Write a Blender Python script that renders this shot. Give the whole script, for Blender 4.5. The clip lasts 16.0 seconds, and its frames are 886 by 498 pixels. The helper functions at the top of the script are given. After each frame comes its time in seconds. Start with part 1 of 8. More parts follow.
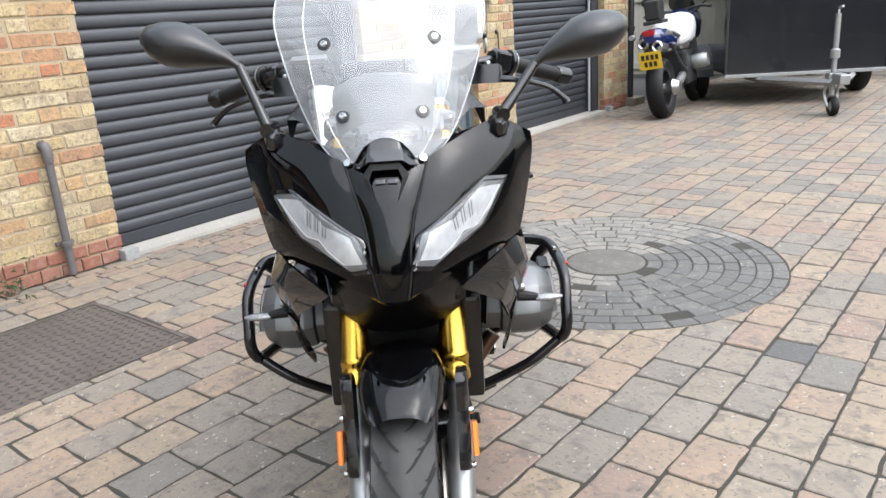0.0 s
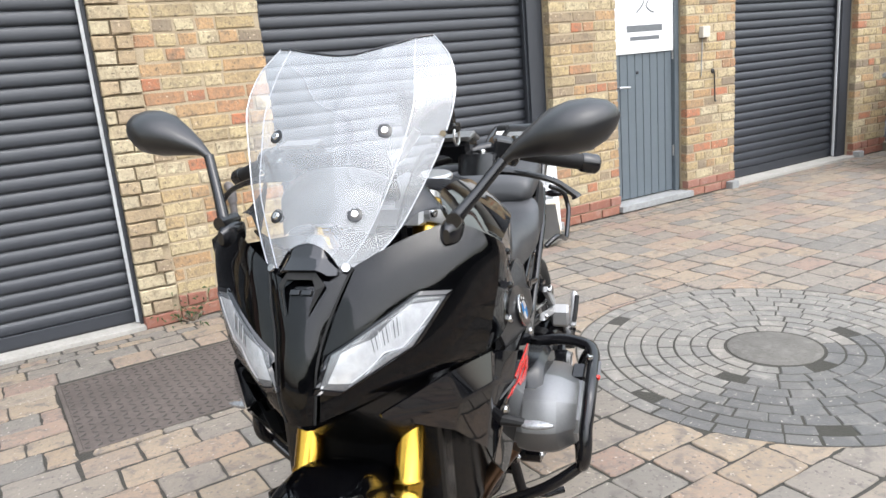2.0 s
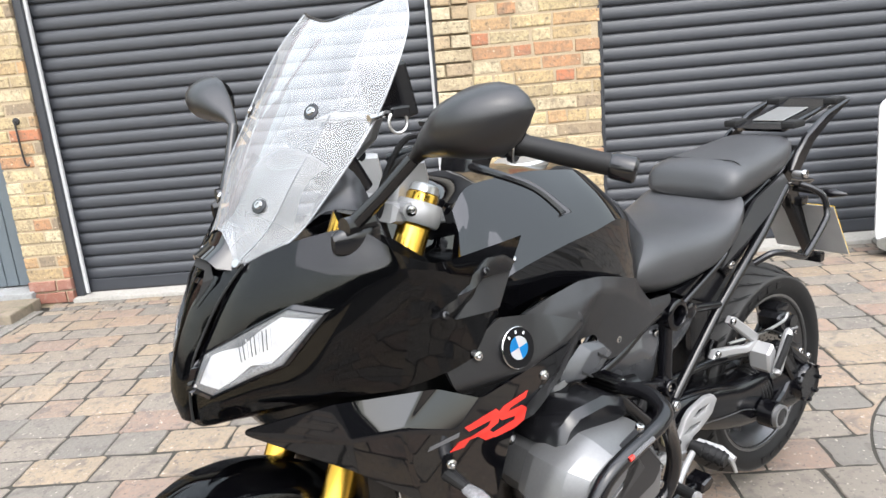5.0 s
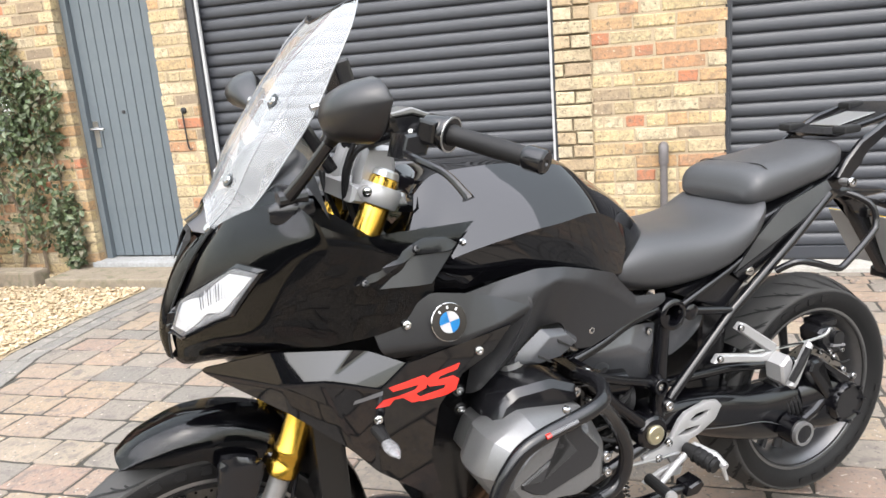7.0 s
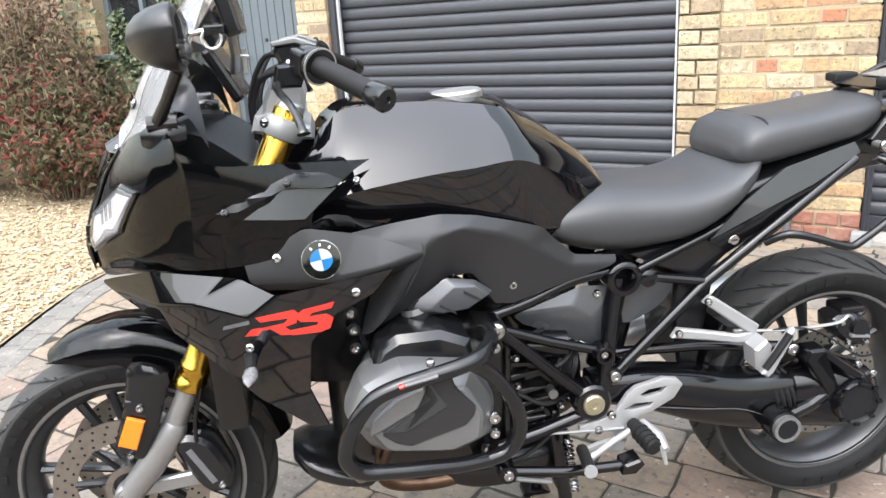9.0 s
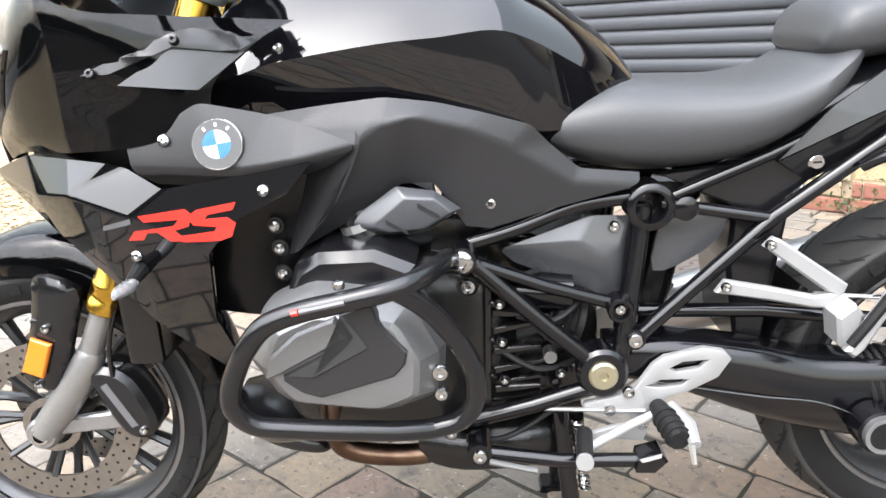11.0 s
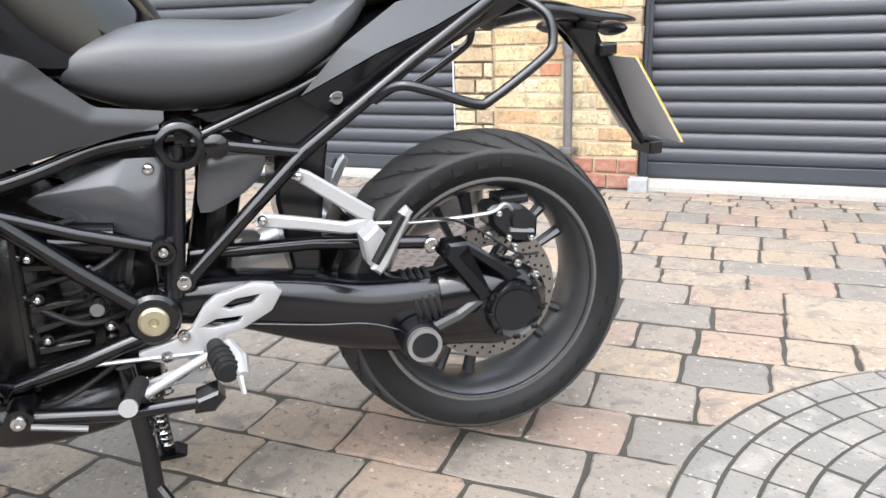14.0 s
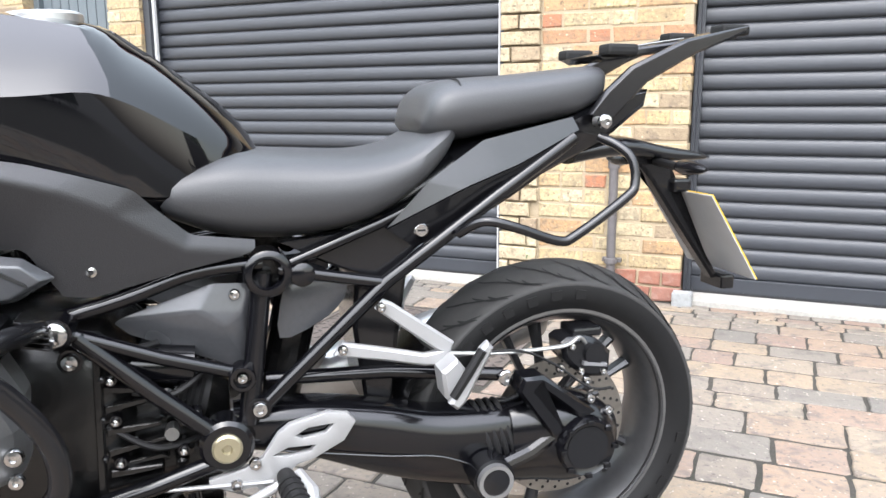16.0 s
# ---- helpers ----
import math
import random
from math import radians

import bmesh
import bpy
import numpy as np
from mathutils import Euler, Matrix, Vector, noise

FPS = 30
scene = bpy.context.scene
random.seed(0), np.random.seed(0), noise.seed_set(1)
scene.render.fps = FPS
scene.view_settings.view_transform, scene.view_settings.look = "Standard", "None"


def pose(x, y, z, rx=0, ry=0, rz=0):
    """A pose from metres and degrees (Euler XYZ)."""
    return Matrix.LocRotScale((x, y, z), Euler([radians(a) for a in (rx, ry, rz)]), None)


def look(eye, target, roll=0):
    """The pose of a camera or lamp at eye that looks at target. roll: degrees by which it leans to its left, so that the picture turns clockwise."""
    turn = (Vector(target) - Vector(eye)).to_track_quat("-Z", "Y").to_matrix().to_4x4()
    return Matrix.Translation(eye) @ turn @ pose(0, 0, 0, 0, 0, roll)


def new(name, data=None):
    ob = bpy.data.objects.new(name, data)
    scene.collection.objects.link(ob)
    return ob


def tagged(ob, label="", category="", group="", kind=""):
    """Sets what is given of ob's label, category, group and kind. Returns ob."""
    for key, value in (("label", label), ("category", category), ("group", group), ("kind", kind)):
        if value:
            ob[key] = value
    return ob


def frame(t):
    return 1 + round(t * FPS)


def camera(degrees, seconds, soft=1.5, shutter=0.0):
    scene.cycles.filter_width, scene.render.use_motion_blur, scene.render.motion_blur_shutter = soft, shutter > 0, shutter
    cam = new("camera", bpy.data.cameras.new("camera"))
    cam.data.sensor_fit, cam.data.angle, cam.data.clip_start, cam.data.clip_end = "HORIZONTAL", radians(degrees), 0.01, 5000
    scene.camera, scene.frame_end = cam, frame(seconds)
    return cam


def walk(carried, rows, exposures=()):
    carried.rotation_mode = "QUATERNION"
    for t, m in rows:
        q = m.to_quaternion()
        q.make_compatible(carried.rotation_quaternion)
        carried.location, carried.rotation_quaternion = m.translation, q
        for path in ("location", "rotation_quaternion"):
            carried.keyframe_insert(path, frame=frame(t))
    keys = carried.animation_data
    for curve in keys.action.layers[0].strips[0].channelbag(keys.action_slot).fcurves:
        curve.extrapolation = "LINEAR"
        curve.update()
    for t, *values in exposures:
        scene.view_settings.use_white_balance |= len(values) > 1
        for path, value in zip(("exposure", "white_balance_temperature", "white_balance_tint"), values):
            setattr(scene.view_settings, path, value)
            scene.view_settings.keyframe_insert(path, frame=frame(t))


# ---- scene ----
cam = camera(61.1, 16.0)
PATH = [
    (0, (-1.733, 0.535, 1.243), (-0.258, 1.744, 0.64), -3.8),
    (0.5, (-1.633, 0.498, 1.227), (-0.24, 1.809, 0.645), -4.4),
    (1, (-1.507, 0.459, 1.258), (-0.227, 1.89, 0.698), -4.1),
    (1.5, (-1.386, 0.407, 1.285), (-0.233, 1.958, 0.768), -4.4),
    (2, (-1.205, 0.325, 1.303), (-0.196, 1.982, 0.818), -4.9),
    (2.5, (-1.096, 0.326, 1.29), (-0.221, 2.06, 0.811), -5.1),
    (3, (-0.934, 0.385, 1.276), (-0.224, 2.192, 0.792), -4.8),
    (3.5, (-0.759, 0.337, 1.28), (-0.256, 2.21, 0.789), -4.9),
    (4, (-0.6, 0.276, 1.293), (-0.326, 2.194, 0.795), -5.2),
    (4.5, (-0.484, 0.338, 1.269), (-0.423, 2.271, 0.76), -5.1),
    (4.7, (-0.449, 0.371, 1.267), (-0.459, 2.304, 0.753), -5.1),
    (6.8, (-0.063, 0.271, 1.235), (-0.577, 2.146, 0.766), -5.0),
    (7, (-0.014, 0.301, 1.232), (-0.574, 2.162, 0.761), -4.7),
    (7.5, (0.145, 0.321, 1.234), (-0.543, 2.136, 0.752), -4.0),
    (8, (0.309, 0.314, 1.235), (-0.523, 2.061, 0.732), -3.8),
    (8.5, (0.389, 0.38, 1.219), (-0.534, 2.069, 0.676), -4.1),
    (9, (0.436, 0.543, 1.188), (-0.572, 2.166, 0.597), -3.7),
    (9.5, (0.484, 0.69, 1.127), (-0.62, 2.234, 0.496), -3.4),
    (9.7, (0.518, 0.754, 1.093), (-0.638, 2.254, 0.449), -3.3),
    (11.8, (0.482, 0.954, 0.867), (-0.832, 2.355, 0.307), -3.5),
    (12, (0.519, 0.965, 0.847), (-0.778, 2.384, 0.298), -3.7),
    (12.5, (0.572, 0.983, 0.851), (-0.558, 2.523, 0.258), -3.0),
    (13, (0.652, 1.006, 0.846), (-0.313, 2.651, 0.246), -2.6),
    (13.5, (0.725, 1.026, 0.852), (-0.084, 2.748, 0.235), -2.5),
    (14, (0.755, 1.035, 0.852), (0.045, 2.802, 0.241), -2.3),
    (14.5, (0.748, 1.042, 0.863), (0.091, 2.837, 0.276), -1.7),
    (15, (0.733, 1.039, 0.875), (0.079, 2.855, 0.349), -1.5),
    (15.5, (0.708, 1.034, 0.899), (-0.001, 2.848, 0.443), -0.9),
    (16, (0.667, 1.02, 0.917), (-0.117, 2.821, 0.541), -0.3),
]
walk(cam, [(t, look(eye, target, roll)) for t, eye, target, roll in PATH],
     exposures=[(0, 1.72, 6100, 9), (3, 1.8, 6100, 9), (4.7, 1.97, 6200, 9), (6.8, 2.07, 6340, 10), (8, 2.08, 6390, 10), (9.7, 2.31, 6030, 9), (12, 2.63, 6280, 10), (14, 2.3, 6080, 10), (16, 2.33, 6030, 10)])

# ---- light: a bright overcast sky ----
world = bpy.data.worlds.new("overcast_sky")
scene.world = world
world.use_nodes = True
wn, wl = world.node_tree.nodes, world.node_tree.links
wn.clear()
sky = wn.new("ShaderNodeTexSky")
sky.sky_type, sky.sun_disc = "NISHITA", False
sky.sun_elevation, sky.sun_rotation = radians(60), radians(170)
sky.air_density, sky.dust_density, sky.ozone_density = 3.0, 4.0, 2.5
grey = wn.new("ShaderNodeHueSaturation")
grey.inputs["Saturation"].default_value = 0.35
bg = wn.new("ShaderNodeBackground")
bg.inputs["Strength"].default_value = 0.15
wo = wn.new("ShaderNodeOutputWorld")
wl.new(sky.outputs["Color"], grey.inputs["Color"])
wl.new(grey.outputs["Color"], bg.inputs["Color"])
wl.new(bg.outputs["Background"], wo.inputs["Surface"])
sun_data = bpy.data.lights.new("sun", "SUN")
sun_data.energy, sun_data.angle, sun_data.color = 1.3, radians(100), (1.0, 0.93, 1.0)
sun = new("sun", sun_data)
sun.matrix_world = look((0.6, -3.6, 7.2), (0, 0.5, 0))

from mathutils.bvhtree import BVHTree

# ---- materials ----
def mat(name, base=(0.5, 0.5, 0.5), rough=0.5, metal=0.0, tint=None, grain=40.0, amount=0.5, bump=0.0, bump_scale=None,
        coat=0.0, rough_var=0.12, big=2.5, spread=None, island=False, trans=0.0, ior=1.45, stain=None, stain_amt=0.0, speck=None, speck_scale=70.0):
    """A surface: base colour mixed with tint by noise at two scales; spread: colours picked per piece."""
    m = bpy.data.materials.new(name)
    m.use_nodes = True
    dim = lambda c: tuple(v * 0.8 for v in c) if c else c
    base, tint, stain, spread = dim(base), dim(tint), dim(stain), [dim(c) for c in spread] if spread else None
    n, l = m.node_tree.nodes, m.node_tree.links
    b = n["Principled BSDF"]
    b.inputs["Roughness"].default_value = rough
    b.inputs["Metallic"].default_value = metal
    b.inputs["Coat Weight"].default_value = coat
    b.inputs["Coat Roughness"].default_value = 0.03
    b.inputs["Transmission Weight"].default_value = trans
    b.inputs["IOR"].default_value = ior
    co = n.new("ShaderNodeTexCoord")
    src = co.outputs["Object"]
    if spread:
        geo = n.new("ShaderNodeNewGeometry")
        src = geo.outputs["Position"]
    f = n.new("ShaderNodeTexNoise")
    f.inputs["Scale"].default_value, f.inputs["Detail"].default_value, f.inputs["Roughness"].default_value = grain, 6.0, 0.65
    g = n.new("ShaderNodeTexNoise")
    g.inputs["Scale"].default_value, g.inputs["Detail"].default_value = big, 3.0
    l.new(src, f.inputs["Vector"])
    l.new(src, g.inputs["Vector"])
    if spread:
        pick = n.new("ShaderNodeValToRGB")
        pick.color_ramp.interpolation = "CONSTANT" if len(spread) > 3 else "LINEAR"
        e = pick.color_ramp.elements
        while len(e) < len(spread):
            e.new(0.5)
        for i, c in enumerate(spread):
            e[i].position, e[i].color = i / len(spread), (*c, 1)
        if island:
            l.new(geo.outputs["Random Per Island"], pick.inputs["Fac"])
        else:
            info = n.new("ShaderNodeObjectInfo")
            l.new(info.outputs["Random"], pick.inputs["Fac"])
        col = pick.outputs["Color"]
    else:
        rgb = n.new("ShaderNodeRGB")
        rgb.outputs[0].default_value = (*base, 1)
        col = rgb.outputs[0]
    tint = tint or tuple(c * 0.72 for c in base)
    for tex, amt, lo, hi in ((g, amount * 0.7, 0.4, 0.68), (f, amount, 0.42, 0.66)):
        r = n.new("ShaderNodeMapRange")
        r.inputs["From Min"].default_value, r.inputs["From Max"].default_value, r.inputs["To Max"].default_value = lo, hi, amt
        mx = n.new("ShaderNodeMix")
        mx.data_type = "RGBA"
        l.new(tex.outputs["Fac"], r.inputs["Value"])
        l.new(r.outputs["Result"], mx.inputs["Factor"])
        l.new(col, mx.inputs["A"])
        mx.inputs["B"].default_value = (*tint, 1)
        col = mx.outputs["Result"]
    if stain:
        s = n.new("ShaderNodeTexNoise")
        s.inputs["Scale"].default_value, s.inputs["Detail"].default_value, s.inputs["Distortion"].default_value = big * 3.1, 8.0, 0.6
        l.new(src, s.inputs["Vector"])
        r = n.new("ShaderNodeMapRange")
        r.inputs["From Min"].default_value, r.inputs["From Max"].default_value, r.inputs["To Max"].default_value = 0.52, 0.68, stain_amt
        mx = n.new("ShaderNodeMix")
        mx.data_type = "RGBA"
        l.new(s.outputs["Fac"], r.inputs["Value"])
        l.new(r.outputs["Result"], mx.inputs["Factor"])
        l.new(col, mx.inputs["A"])
        mx.inputs["B"].default_value = (*stain, 1)
        col = mx.outputs["Result"]
    if speck:
        # small dark pits and pale flecks
        for seed, lo, hi, shade in ((0.0, 0.60, 0.66, speck), (7.3, 0.64, 0.70, tuple(min(1.0, c * 5.0) for c in speck))):
            k = n.new("ShaderNodeTexNoise")
            k.noise_dimensions = "4D"
            k.inputs["W"].default_value, k.inputs["Scale"].default_value, k.inputs["Detail"].default_value, k.inputs["Roughness"].default_value = seed, speck_scale, 2.5, 0.6
            l.new(src, k.inputs["Vector"])
            r = n.new("ShaderNodeMapRange")
            r.inputs["From Min"].default_value, r.inputs["From Max"].default_value, r.inputs["To Max"].default_value = lo, hi, 0.75
            mx = n.new("ShaderNodeMix")
            mx.data_type = "RGBA"
            l.new(k.outputs["Fac"], r.inputs["Value"])
            l.new(r.outputs["Result"], mx.inputs["Factor"])
            l.new(col, mx.inputs["A"])
            mx.inputs["B"].default_value = (*shade, 1)
            col = mx.outputs["Result"]
    l.new(col, b.inputs["Base Color"])
    rr = n.new("ShaderNodeMapRange")
    rr.inputs["To Min"].default_value, rr.inputs["To Max"].default_value = max(0.02, rough - rough_var), min(1, rough + rough_var)
    l.new(g.outputs["Fac"], rr.inputs["Value"])
    l.new(rr.outputs["Result"], b.inputs["Roughness"])
    if bump:
        bp = n.new("ShaderNodeBump")
        bp.inputs["Strength"].default_value, bp.inputs["Distance"].default_value = bump, 0.004
        h = f
        if bump_scale:
            h = n.new("ShaderNodeTexNoise")
            h.inputs["Scale"].default_value, h.inputs["Detail"].default_value = bump_scale, 4.0
            l.new(src, h.inputs["Vector"])
        l.new(h.outputs["Fac"], bp.inputs["Height"])
        l.new(bp.outputs["Normal"], b.inputs["Normal"])
    return m


M = {}
BRICKS = [(0.410, 0.315, 0.160), (0.455, 0.375, 0.215), (0.395, 0.245, 0.118), (0.440, 0.345, 0.185), (0.490, 0.420, 0.275), (0.385, 0.205, 0.105),
          (0.420, 0.310, 0.160), (0.225, 0.180, 0.125), (0.450, 0.285, 0.140), (0.470, 0.380, 0.210), (0.400, 0.320, 0.180), (0.400, 0.150, 0.075), (0.450, 0.360, 0.190), (0.290, 0.225, 0.145), (0.500, 0.430, 0.270), (0.480, 0.395, 0.235)]
SETTS = [(0.240, 0.172, 0.120), (0.178, 0.152, 0.122), (0.252, 0.194, 0.134), (0.150, 0.136, 0.116), (0.222, 0.155, 0.114), (0.240, 0.186, 0.126), (0.165, 0.145, 0.120),
         (0.226, 0.168, 0.120), (0.230, 0.188, 0.138), (0.130, 0.121, 0.106), (0.195, 0.162, 0.126), (0.206, 0.142, 0.108), (0.182, 0.158, 0.130), (0.228, 0.172, 0.116)]
M["brick"] = mat("buff_brick", rough=0.9, spread=BRICKS, tint=(0.187, 0.140, 0.094), grain=45, amount=0.6, bump=1.0, bump_scale=70, big=9,
                 stain=(0.133, 0.105, 0.078), stain_amt=0.5, speck=(0.085, 0.068, 0.048), speck_scale=48)
M["pier_brick"] = mat("pale_buff_brick", rough=0.9, spread=[(0.413, 0.343, 0.218), (0.445, 0.382, 0.250), (0.390, 0.304, 0.187), (0.452, 0.390, 0.265), (0.359, 0.273, 0.164), (0.312, 0.242, 0.156)],
                      tint=(0.187, 0.140, 0.094), grain=45, amount=0.55, bump=1.0, bump_scale=70, big=9, stain=(0.133, 0.105, 0.078), stain_amt=0.45, speck=(0.085, 0.068, 0.048), speck_scale=48)
M["red_brick"] = mat("red_brick", rough=0.85, spread=[(0.257, 0.101, 0.062), (0.281, 0.121, 0.078), (0.234, 0.094, 0.062), (0.265, 0.125, 0.090)], tint=(0.156, 0.078, 0.058),
                     grain=70, amount=0.4, bump=0.7, bump_scale=90, big=8, stain=(0.390, 0.312, 0.257), stain_amt=0.25)
M["mortar"] = mat("lime_mortar", (0.35, 0.285, 0.19), 0.95, tint=(0.296, 0.234, 0.156), grain=120, amount=0.6, bump=0.8, big=5)
M["sett"] = mat("weathered_sett", rough=0.82, spread=SETTS, tint=(0.150, 0.132, 0.112), grain=55, amount=0.55, bump=1.0, bump_scale=60, big=5,
                stain=(0.094, 0.084, 0.074), stain_amt=0.7, speck=(0.062, 0.056, 0.048), speck_scale=62)
M["sett_joined"] = mat("weathered_sett_far", rough=0.82, spread=SETTS, island=True, tint=(0.150, 0.132, 0.112), grain=55, amount=0.5, bump=1.0, bump_scale=60,
                       big=5, stain=(0.094, 0.084, 0.074), stain_amt=0.7, speck=(0.062, 0.056, 0.048), speck_scale=62)
M["block"] = mat("grey_circle_block", rough=0.8, spread=[(0.146, 0.137, 0.122), (0.158, 0.147, 0.129), (0.134, 0.126, 0.114), (0.172, 0.156, 0.133), (0.150, 0.141, 0.125)],
                 tint=(0.133, 0.129, 0.117), grain=80, amount=0.45, bump=0.8, bump_scale=90, big=4, stain=(0.343, 0.312, 0.273), stain_amt=0.3, speck=(0.062, 0.056, 0.048), speck_scale=62)
M["dark_sett"] = mat("slate_dark_sett", (0.066, 0.065, 0.062), 0.8, tint=(0.094, 0.090, 0.086), grain=60, amount=0.6, bump=0.8, bump_scale=60)
M["damp_block"] = mat("damp_grey_block", rough=0.72, spread=[(0.088, 0.086, 0.081), (0.097, 0.094, 0.087), (0.080, 0.078, 0.074), (0.104, 0.099, 0.091)], tint=(0.070, 0.069, 0.064), grain=80, amount=0.45, bump=0.8, bump_scale=90, big=4, stain=(0.187, 0.172, 0.156), stain_amt=0.3, speck=(0.062, 0.056, 0.048), speck_scale=62)
M["joint"] = mat("joint_sand", (0.036, 0.032, 0.026), 0.97, tint=(0.022, 0.022, 0.014), grain=90, amount=0.7, bump=0.9, big=3)
M["shutter"] = mat("anthracite_shutter", (0.030, 0.033, 0.040), 0.46, tint=(0.024, 0.0265, 0.031), grain=25, amount=0.35, big=1.3)
M["white_strip"] = mat("white_brush_strip", (0.562, 0.569, 0.577), 0.5, tint=(0.390, 0.390, 0.390), grain=30)
M["door"] = mat("slate_grey_door_paint", (0.105, 0.125, 0.140), 0.45, tint=(0.086, 0.105, 0.121), grain=18, amount=0.4, big=2.2, bump=0.15)
M["concrete"] = mat("pale_concrete", (0.359, 0.343, 0.312), 0.9, tint=(0.218, 0.211, 0.187), grain=60, amount=0.5, bump=0.6, big=4)
M["old_stone"] = mat("mossy_old_stone", (0.211, 0.176, 0.129), 0.92, tint=(0.133, 0.113, 0.086), grain=35, amount=0.6, bump=0.9, bump_scale=50, big=4, stain=(0.078, 0.082, 0.035), stain_amt=0.6)
M["sill"] = mat("weathered_sill", (0.296, 0.304, 0.304), 0.75, tint=(0.172, 0.172, 0.164), grain=45, amount=0.6, bump=0.4)
M["stud"] = mat("worn_tread_stud", (0.050, 0.042, 0.037), 0.6, 0.3, tint=(0.034, 0.028, 0.024), grain=40)
M["cover"] = mat("rusty_steel_plate", (0.110, 0.092, 0.080), 0.72, 0.2, tint=(0.060, 0.049, 0.042), grain=35, amount=0.7, bump=0.4, big=3)
M["cap_stone"] = mat("dark_worn_cap_stone", (0.105, 0.098, 0.086), 0.88, tint=(0.075, 0.070, 0.060), grain=70, amount=0.7, bump=0.9, bump_scale=80, big=9, stain=(0.17, 0.16, 0.14), stain_amt=0.35)
M["cap"] = mat("dark_stone_cap", (0.101, 0.098, 0.086), 0.88, tint=(0.156, 0.148, 0.133), grain=70, amount=0.5, bump=0.6)
M["gravel"] = mat("buff_gravel", rough=0.9, spread=[(0.390, 0.305, 0.185), (0.440, 0.360, 0.235), (0.320, 0.238, 0.138), (0.490, 0.425, 0.310), (0.235, 0.178, 0.110), (0.420, 0.330, 0.205)],
                  island=True, tint=(0.312, 0.234, 0.140), grain=80, amount=0.25)
M["gravel_bed"] = mat("gravel_bed", (0.390, 0.312, 0.195), 0.95, tint=(0.203, 0.156, 0.094), grain=110, amount=0.9, bump=1.0, big=14)
M["outer_ground"] = mat("darkened_outer_ground", (0.043, 0.042, 0.041), 0.95, tint=(0.031, 0.031, 0.030), grain=3, amount=0.6, big=0.3)
M["pipe"] = mat("grey_pipe", (0.115, 0.105, 0.105), 0.55, tint=(0.07, 0.065, 0.065), grain=30)
M["iron"] = mat("black_iron", (0.03, 0.03, 0.032), 0.5, 0.3, grain=40)
M["steel"] = mat("dull_steel", (0.55, 0.55, 0.55), 0.32, 1.0, grain=50, amount=0.3)
M["zinc"] = mat("galvanised_steel", (0.45, 0.46, 0.46), 0.45, 0.85, tint=(0.32, 0.33, 0.33), grain=30, amount=0.5)
M["sign"] = mat("white_sign_board", (0.680, 0.680, 0.680), 0.35, tint=(0.629, 0.629, 0.637), grain=8, amount=0.3)
M["ink"] = mat("grey_sign_print", (0.136, 0.145, 0.153), 0.5, grain=20)
M["pale_ink"] = mat("pale_sign_print", (0.221, 0.230, 0.238), 0.5, grain=20)
M["ivy"] = mat("ivy_leaf", rough=0.5, spread=[(0.050, 0.075, 0.03), (0.065, 0.095, 0.038), (0.040, 0.055, 0.024), (0.10, 0.125, 0.06), (0.06, 0.08, 0.032), (0.085, 0.075, 0.04)], island=True,
               tint=(0.03, 0.05, 0.02), grain=50, amount=0.3)
M["hedge"] = mat("hedge_leaf", rough=0.55, spread=[(0.04, 0.08, 0.025), (0.06, 0.10, 0.03), (0.03, 0.055, 0.02), (0.08, 0.12, 0.04)], island=True, tint=(0.03, 0.05, 0.02), grain=30, amount=0.3)
M["hedge_shade"] = mat("hedge_inner_shade", (0.022, 0.034, 0.013), 0.9, tint=(0.012, 0.018, 0.008), grain=9, amount=0.8, bump=1.0, big=2)
M["shrub"] = mat("russet_shrub_leaf", rough=0.6, spread=[(0.12, 0.075, 0.04), (0.09, 0.10, 0.04), (0.17, 0.06, 0.04), (0.13, 0.11, 0.06), (0.20, 0.035, 0.03), (0.10, 0.085, 0.045), (0.16, 0.12, 0.07), (0.07, 0.09, 0.035)],
                 island=True, tint=(0.08, 0.05, 0.03), grain=40, amount=0.3)
M["dry_leaf"] = mat("dry_brown_leaf", rough=0.7, spread=[(0.17, 0.12, 0.07), (0.13, 0.10, 0.055), (0.20, 0.16, 0.09), (0.11, 0.11, 0.05), (0.15, 0.07, 0.045)], island=True, tint=(0.08, 0.06, 0.035), grain=40, amount=0.3)
M["bark"] = mat("grey_brown_bark", (0.16, 0.12, 0.085), 0.9, tint=(0.09, 0.07, 0.05), grain=40, amount=0.6, bump=0.8)
M["fence"] = mat("cream_painted_boards", (0.528, 0.496, 0.432), 0.6, tint=(0.432, 0.400, 0.344), grain=14, amount=0.5, big=1.5)
M["roof"] = mat("clay_pantile", (0.160, 0.080, 0.056), 0.85, tint=(0.104, 0.064, 0.048), grain=20, amount=0.6)
M["window_glass"] = mat("dark_window_pane", (0.015, 0.017, 0.018), 0.04, grain=5, amount=0.2, rough_var=0.02)
M["trailer"] = mat("black_trailer_skin", (0.012, 0.013, 0.016), 0.22, grain=6, amount=0.3, coat=0.3)
M["rubber"] = mat("tyre_rubber", (0.007, 0.007, 0.0075), 0.58, ior=1.3, tint=(0.015, 0.0147, 0.0143), grain=30, amount=0.45, bump=0.15)
M["black_plastic"] = mat("grained_black_plastic", (0.014, 0.014, 0.015), 0.42, tint=(0.034, 0.034, 0.035), grain=220, amount=0.4, bump=0.25)


